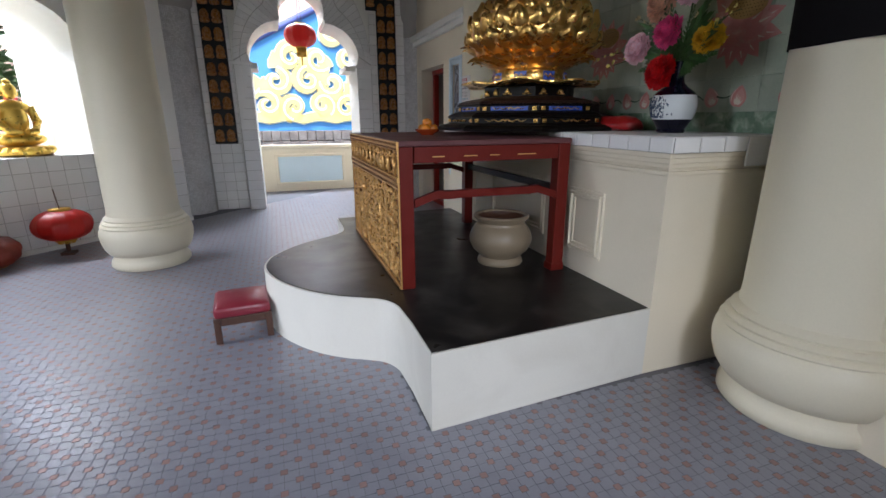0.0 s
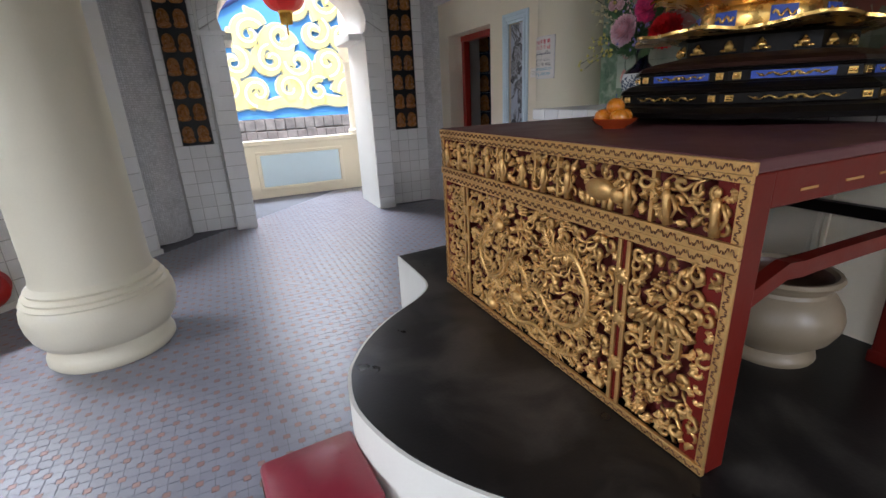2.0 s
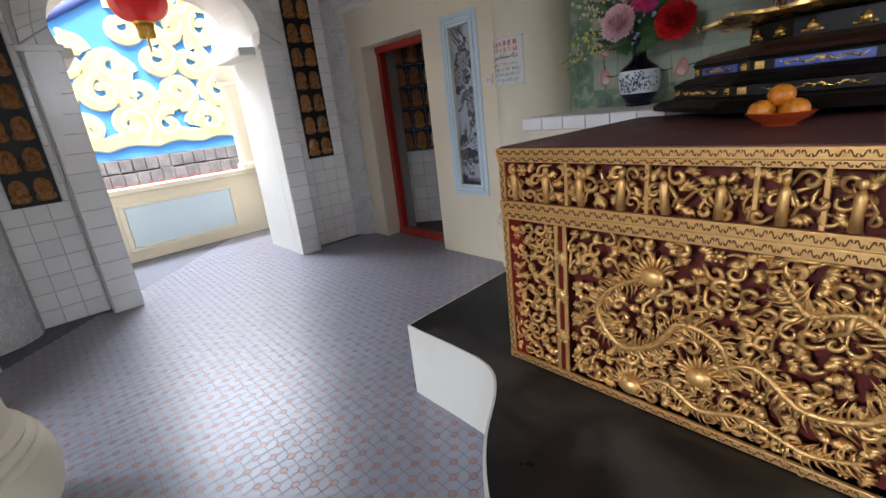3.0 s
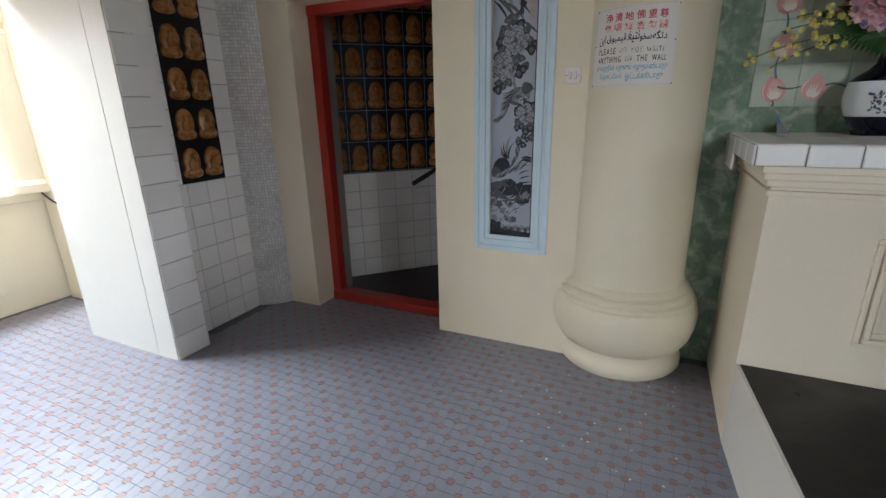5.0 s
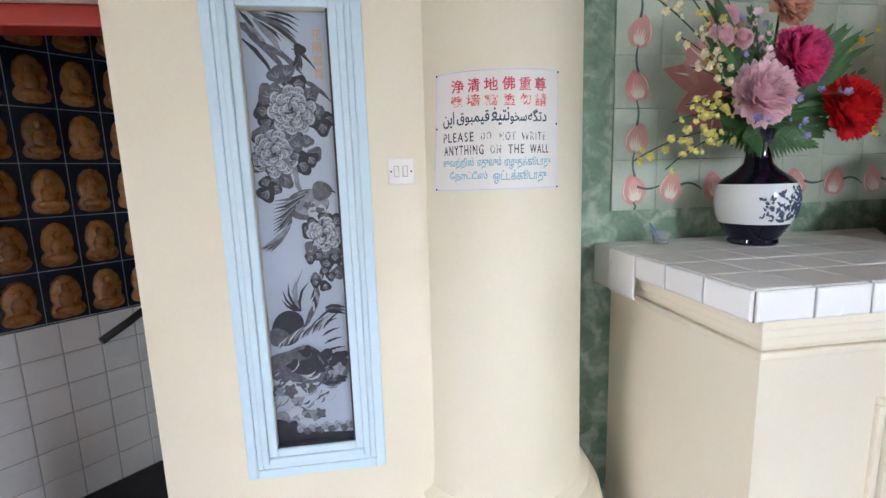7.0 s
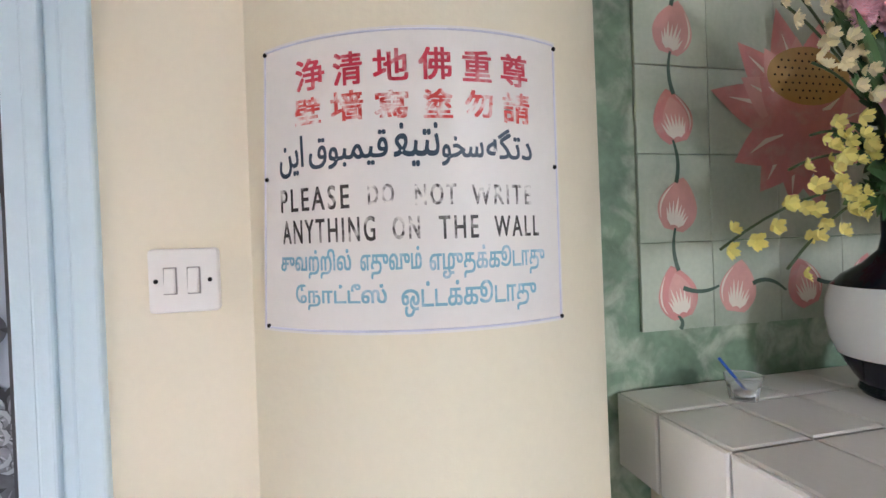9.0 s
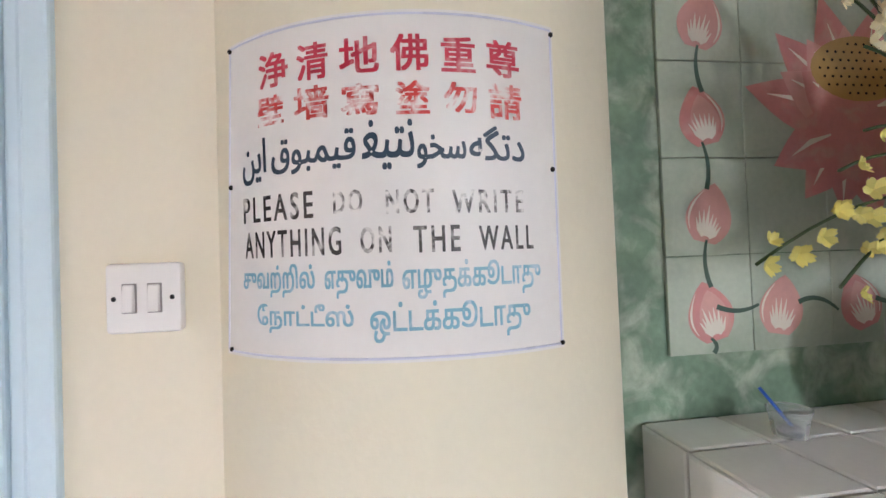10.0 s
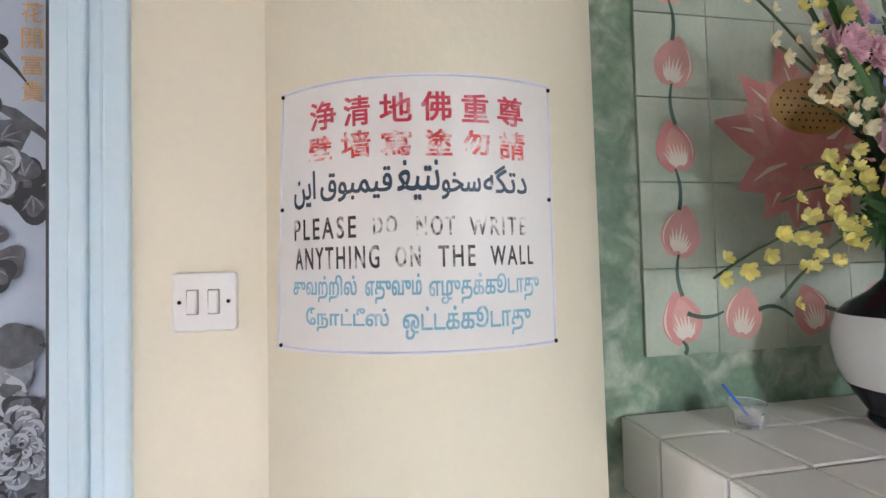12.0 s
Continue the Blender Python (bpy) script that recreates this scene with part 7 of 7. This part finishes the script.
# voussoir tiles round the arch
for side in (-1, 1):
    for ring_i, (r0, r1) in enumerate(((0.0, 0.5), (0.5, 1.0))):
        for i in range(1, N // 2):
            bm = bmesh.new()
            cs = []
            for j, r in ((i, r0), (i + 1, r0), (i + 1, r1), (i, r1)):
                bu, bz = band[j]
                ou, oz = outer[j]
                cs.append((side * -(bu + (ou - bu) * r), bz + (oz - bz) * r))
            cu, cz = sum(c[0] for c in cs) / 4, sum(c[1] for c in cs) / 4
            k0 = [bm.verts.new((AC + cu + (u - cu) * 0.97, 7.5, cz + (z - cz) * 0.97)) for u, z in cs]
            k1 = [bm.verts.new((AC + cu + (u - cu) * 0.94, 7.492, cz + (z - cz) * 0.94)) for u, z in cs]
            bm.faces.new(k1)
            for q in range(4):
                bm.faces.new((k0[q], k0[(q + 1) % 4], k1[(q + 1) % 4], k1[q]))
            part("voussoir_tile", bm, TILE, surround)

# northwest sill wall
sill = thing("sill_facing", "white square tiles facing the wall below the window", "tiles", kind="structure")
tile_grid(sill, NW @ Matrix.Translation((0, -0.001, 0)), -1.75, 1.75, 0.05, 0.98)
bm = bmesh.new()
v0 = [NW @ Vector(p) for p in ((-1.77, -0.03, 0), (1.77, -0.03, 0), (1.77, 0.0, 0), (-1.77, 0.0, 0))]
prism(bm, [v[:2] for v in v0], 0.0, 0.05)
structure("baseboard", bm, WHITE, "low white skirting under the tiles", "skirting")

# chamber tiles and plaques: the wall runs diagonally
CH = Matrix.Translation((2.63, 7.75, 0)) @ Matrix.Rotation(radians(-45), 4, "Z")
tile_grid(chamber, CH @ Matrix.Translation((0, -0.001, 0)), 0.2, 2.05, 0.0, 0.90)
tile_grid(chamber, CH @ Matrix.Translation((0, -0.001, 0)), 1.40, 2.05, 0.90, 1.05)
bm = bmesh.new()
box(bm, 0.05, 1.40, -0.008, 0.0, 0.905, 2.9)
for v in bm.verts:
    v.co = CH @ v.co
chamber_panel = structure("plaque_panel_3", bm, BLUEGLAZE, "dark blue glazed panel set with ochre plaques", "panel")
plaques(chamber_panel, CH @ Matrix.Translation((0, -0.006, 0)), 0.10, 0.91, 8, 8, 0.166, 0.245, (1.03, 1.12))
PALE_LINE = mat("pale_grout", (0.42, 0.44, 0.47), 0.7, var=0.2)
for k in range(9):
    bm = bmesh.new()
    box(bm, 0.05, 1.40, -0.0105, -0.008, 0.909 + k * 0.245 - 0.0016, 0.909 + k * 0.245 + 0.0016)
    for v in bm.verts:
        v.co = CH @ v.co
    part("grout_line", bm, PALE_LINE, chamber_panel)
for k in range(8):
    bm = bmesh.new()
    box(bm, 0.10 + k * 0.166 - 0.0014, 0.10 + k * 0.166 + 0.0014, -0.0098, -0.008, 0.912, 2.88)
    for v in bm.verts:
        v.co = CH @ v.co
    part("grout_line", bm, PALE_LINE, chamber_panel)

# altar top and edge tiles
AXE, AYA, AYB = AX - 0.046, AY0 - 0.058, AY1 + 0.070
up = Matrix.Rotation(radians(-90), 4, "X")
XS = [AXE, AXE + 0.155, AXE + 0.31, AXE + 0.465, AXE + 0.62, 2.612]
NY = 21
TH = (AYB - AYA) / NY
for i, (x0, x1) in enumerate(zip(XS, XS[1:])):
    for k in range(NY):
        put_tile(altar, x1 - x0, TH, Matrix.Translation(((x0 + x1) / 2, AYA + (k + 0.5) * TH, AZ - 0.006 + random.uniform(-0.0005, 0.0005))) @ up, ALTARTILE, d=0.006, name="top_tile")
    tall = 0.076 if i < 3 else 0.15
    put_tile(altar, x1 - x0, tall, Matrix.Translation(((x0 + x1) / 2, AYB - 0.001, AZ - 0.001 - tall / 2)) @ Matrix.Rotation(radians(180), 4, "Z"), name="edge_tile")
    put_tile(altar, x1 - x0, tall, Matrix.Translation(((x0 + x1) / 2, AYA + 0.001, AZ - 0.001 - tall / 2)), name="edge_tile")
for k in range(NY):
    put_tile(altar, TH, 0.076, Matrix.Translation((AXE + 0.001, AYA + (k + 0.5) * TH, AZ - 0.039)) @ Matrix.Rotation(radians(-90), 4, "Z"), name="edge_tile")

# mosaic chips on the two clad columns
def mosaic(parent_name, cx, cy, r, a0, a1, z1, pitch=0.0215):
    vs, fs = [], []
    na = int(radians(a1 - a0) * r / pitch)
    for k in range(int(z1 / pitch)):
        z = (k + 0.5) * pitch
        for i in range(na):
            a = radians(a0) + (i + 0.5) * pitch / r
            c, s = math.cos(a), math.sin(a)
            rr = r + 0.002 + random.uniform(0, 0.0012)
            h = pitch * 0.42
            b = len(vs)
            for du, dz, dr in ((-h, -h, 0), (h, -h, 0), (h, h, 0), (-h, h, 0)):
                vs.append((cx + rr * c - du * s, cy + rr * s + du * c, z + dz))
            for du, dz, dr in ((-h, -h, 0), (h, -h, 0), (h, h, 0), (-h, h, 0)):
                vs.append((cx + (r - 0.001) * c - du * s, cy + (r - 0.001) * s + du * c, z + dz))
            fs += [(b, b + 1, b + 2, b + 3), (b, b + 4, b + 5, b + 1), (b + 1, b + 5, b + 6, b + 2), (b + 2, b + 6, b + 7, b + 3), (b + 3, b + 7, b + 4, b)]
    me = bpy.data.meshes.new("mosaic")
    me.from_pydata(vs, [], fs)
    me.materials.append(MOSAIC)
    tagged(new("mosaic_chips", me), "tiny pale glazed mosaic chips on a column", "mosaic", "", "stuff")


mosaic("column_4", -1.12, 7.66, 0.34, 215, 345, 2.78)
mosaic("column_5", 2.52, 7.75, 0.29, 175, 262, 2.6)

# floor: small grey tiles with red diamonds where four corners meet on every other joint
P = 0.057


def floor_tile(kind):
    """A grey tile with two opposite corners notched for the red inserts."""
    h, c = P / 2 - 0.0009, 0.0142
    ring = [(-h + c, -h), (h, -h), (h, h - c), (h - c, h - c), (h - c, h), (-h, h), (-h, -h + c), (-h + c, -h + c)]
    return ring if kind == 0 else [(-x, y) for x, y in ring][::-1]


def slab(ring, depth=0.003):
    n = len(ring)
    vs = [(x, y, 0.0) for x, y in ring] + [(x, y, -depth) for x, y in ring]
    return vs, [tuple(range(n))] + [(i, n + i, n + (i + 1) % n, (i + 1) % n) for i in range(n)]


SHAPES = [slab(floor_tile(0)), slab(floor_tile(1))]
red_ring = [(-0.0135, -0.0135), (0.0135, -0.0135), (0.0135, 0.0135), (-0.0135, 0.0135)]
RSHAPE = slab(red_ring)
tile_me = []
for shape, m in ((SHAPES[0], SLATE), (SHAPES[1], SLATE), (RSHAPE, TERRA)):
    me = bpy.data.meshes.new("floor_tile")
    me.from_pydata(*[shape[0], [], shape[1]])
    me.materials.append(m)
    tile_me.append(me)


def on_floor(x, y):
    if x > 2.58 or y > 9.24:
        return False
    if x > 0.7 and 1.68 < y < 4.6:
        return False
    if y > 7.6 and not (-0.1 < x < 1.78):
        return False
    return y - x < 8.03


grey, red = ([], []), ([], [])
ox, oy = 0.049, 1.60
for i in range(-46, 46):
    for k in range(-22, 136):
        x, y = ox + (i + 0.5) * P, oy + (k + 0.5) * P
        if not on_floor(x, y):
            continue
        near = 0.3 < x < 1.1 and 5.0 < y < 6.0
        z = random.uniform(-0.0004, 0.0004)
        tx, ty = random.uniform(-0.010, 0.010), random.uniform(-0.010, 0.010)
        kind = (i + k) % 2
        if near:
            ob = new("floor_tile", tile_me[kind])
            ob.matrix_world = pose(x, y, z, tx * 40, ty * 40, 0)
            ob.parent = floor
        else:
            vs, fs = SHAPES[kind]
            b = len(grey[0])
            grey[0].extend((x + a, y + c, z + d + a * tx + c * ty) for a, c, d in vs)
            grey[1].extend(tuple(b + q for q in f) for f in fs)
        if kind == 0:
            vs, fs = RSHAPE
            b = len(red[0])
            rx, ry = ox + i * P, oy + k * P
            red[0].extend((rx + a, ry + c, z + d) for a, c, d in vs)
            red[1].extend(tuple(b + q for q in f) for f in fs)
for name, (vs, fs), m, label in (("floor_tiles", grey, SLATE, "small worn grey floor tiles"), ("floor_inserts", red, TERRA, "small red floor tile inserts")):
    me = bpy.data.meshes.new(name)
    me.from_pydata(vs, [], fs)
    me.materials.append(m)
    tagged(new(name, me), label, "floor tiles", "", "stuff")

# dried splashes of whitewash on the floor round the column
srg = random.Random(31)
vs, fs = [], []
for _ in range(90):
    a, d = srg.uniform(1.7, 4.6), srg.uniform(0.36, 1.1)
    x, y, r = 2.55 + d * math.cos(a), 5.135 + d * math.sin(a), srg.uniform(0.0015, 0.006)
    if x > 2.36 or (x > 0.65 and y < 4.68):
        continue
    b = len(vs)
    vs += [(x + r * srg.uniform(0.6, 1.5) * math.cos(k), y + r * srg.uniform(0.6, 1.5) * math.sin(k), 0.0016) for k in range(6)] + [(x, y, 0.0022)]
    fs += [(b + k, b + (k + 1) % 6, b + 6) for k in range(6)]
me = bpy.data.meshes.new("paint_specks")
me.from_pydata(vs, [], fs)
me.materials.append(WHITE)
tagged(new("paint_specks", me), "small dried white paint specks on the floor tiles", "paint specks", "", "stuff")
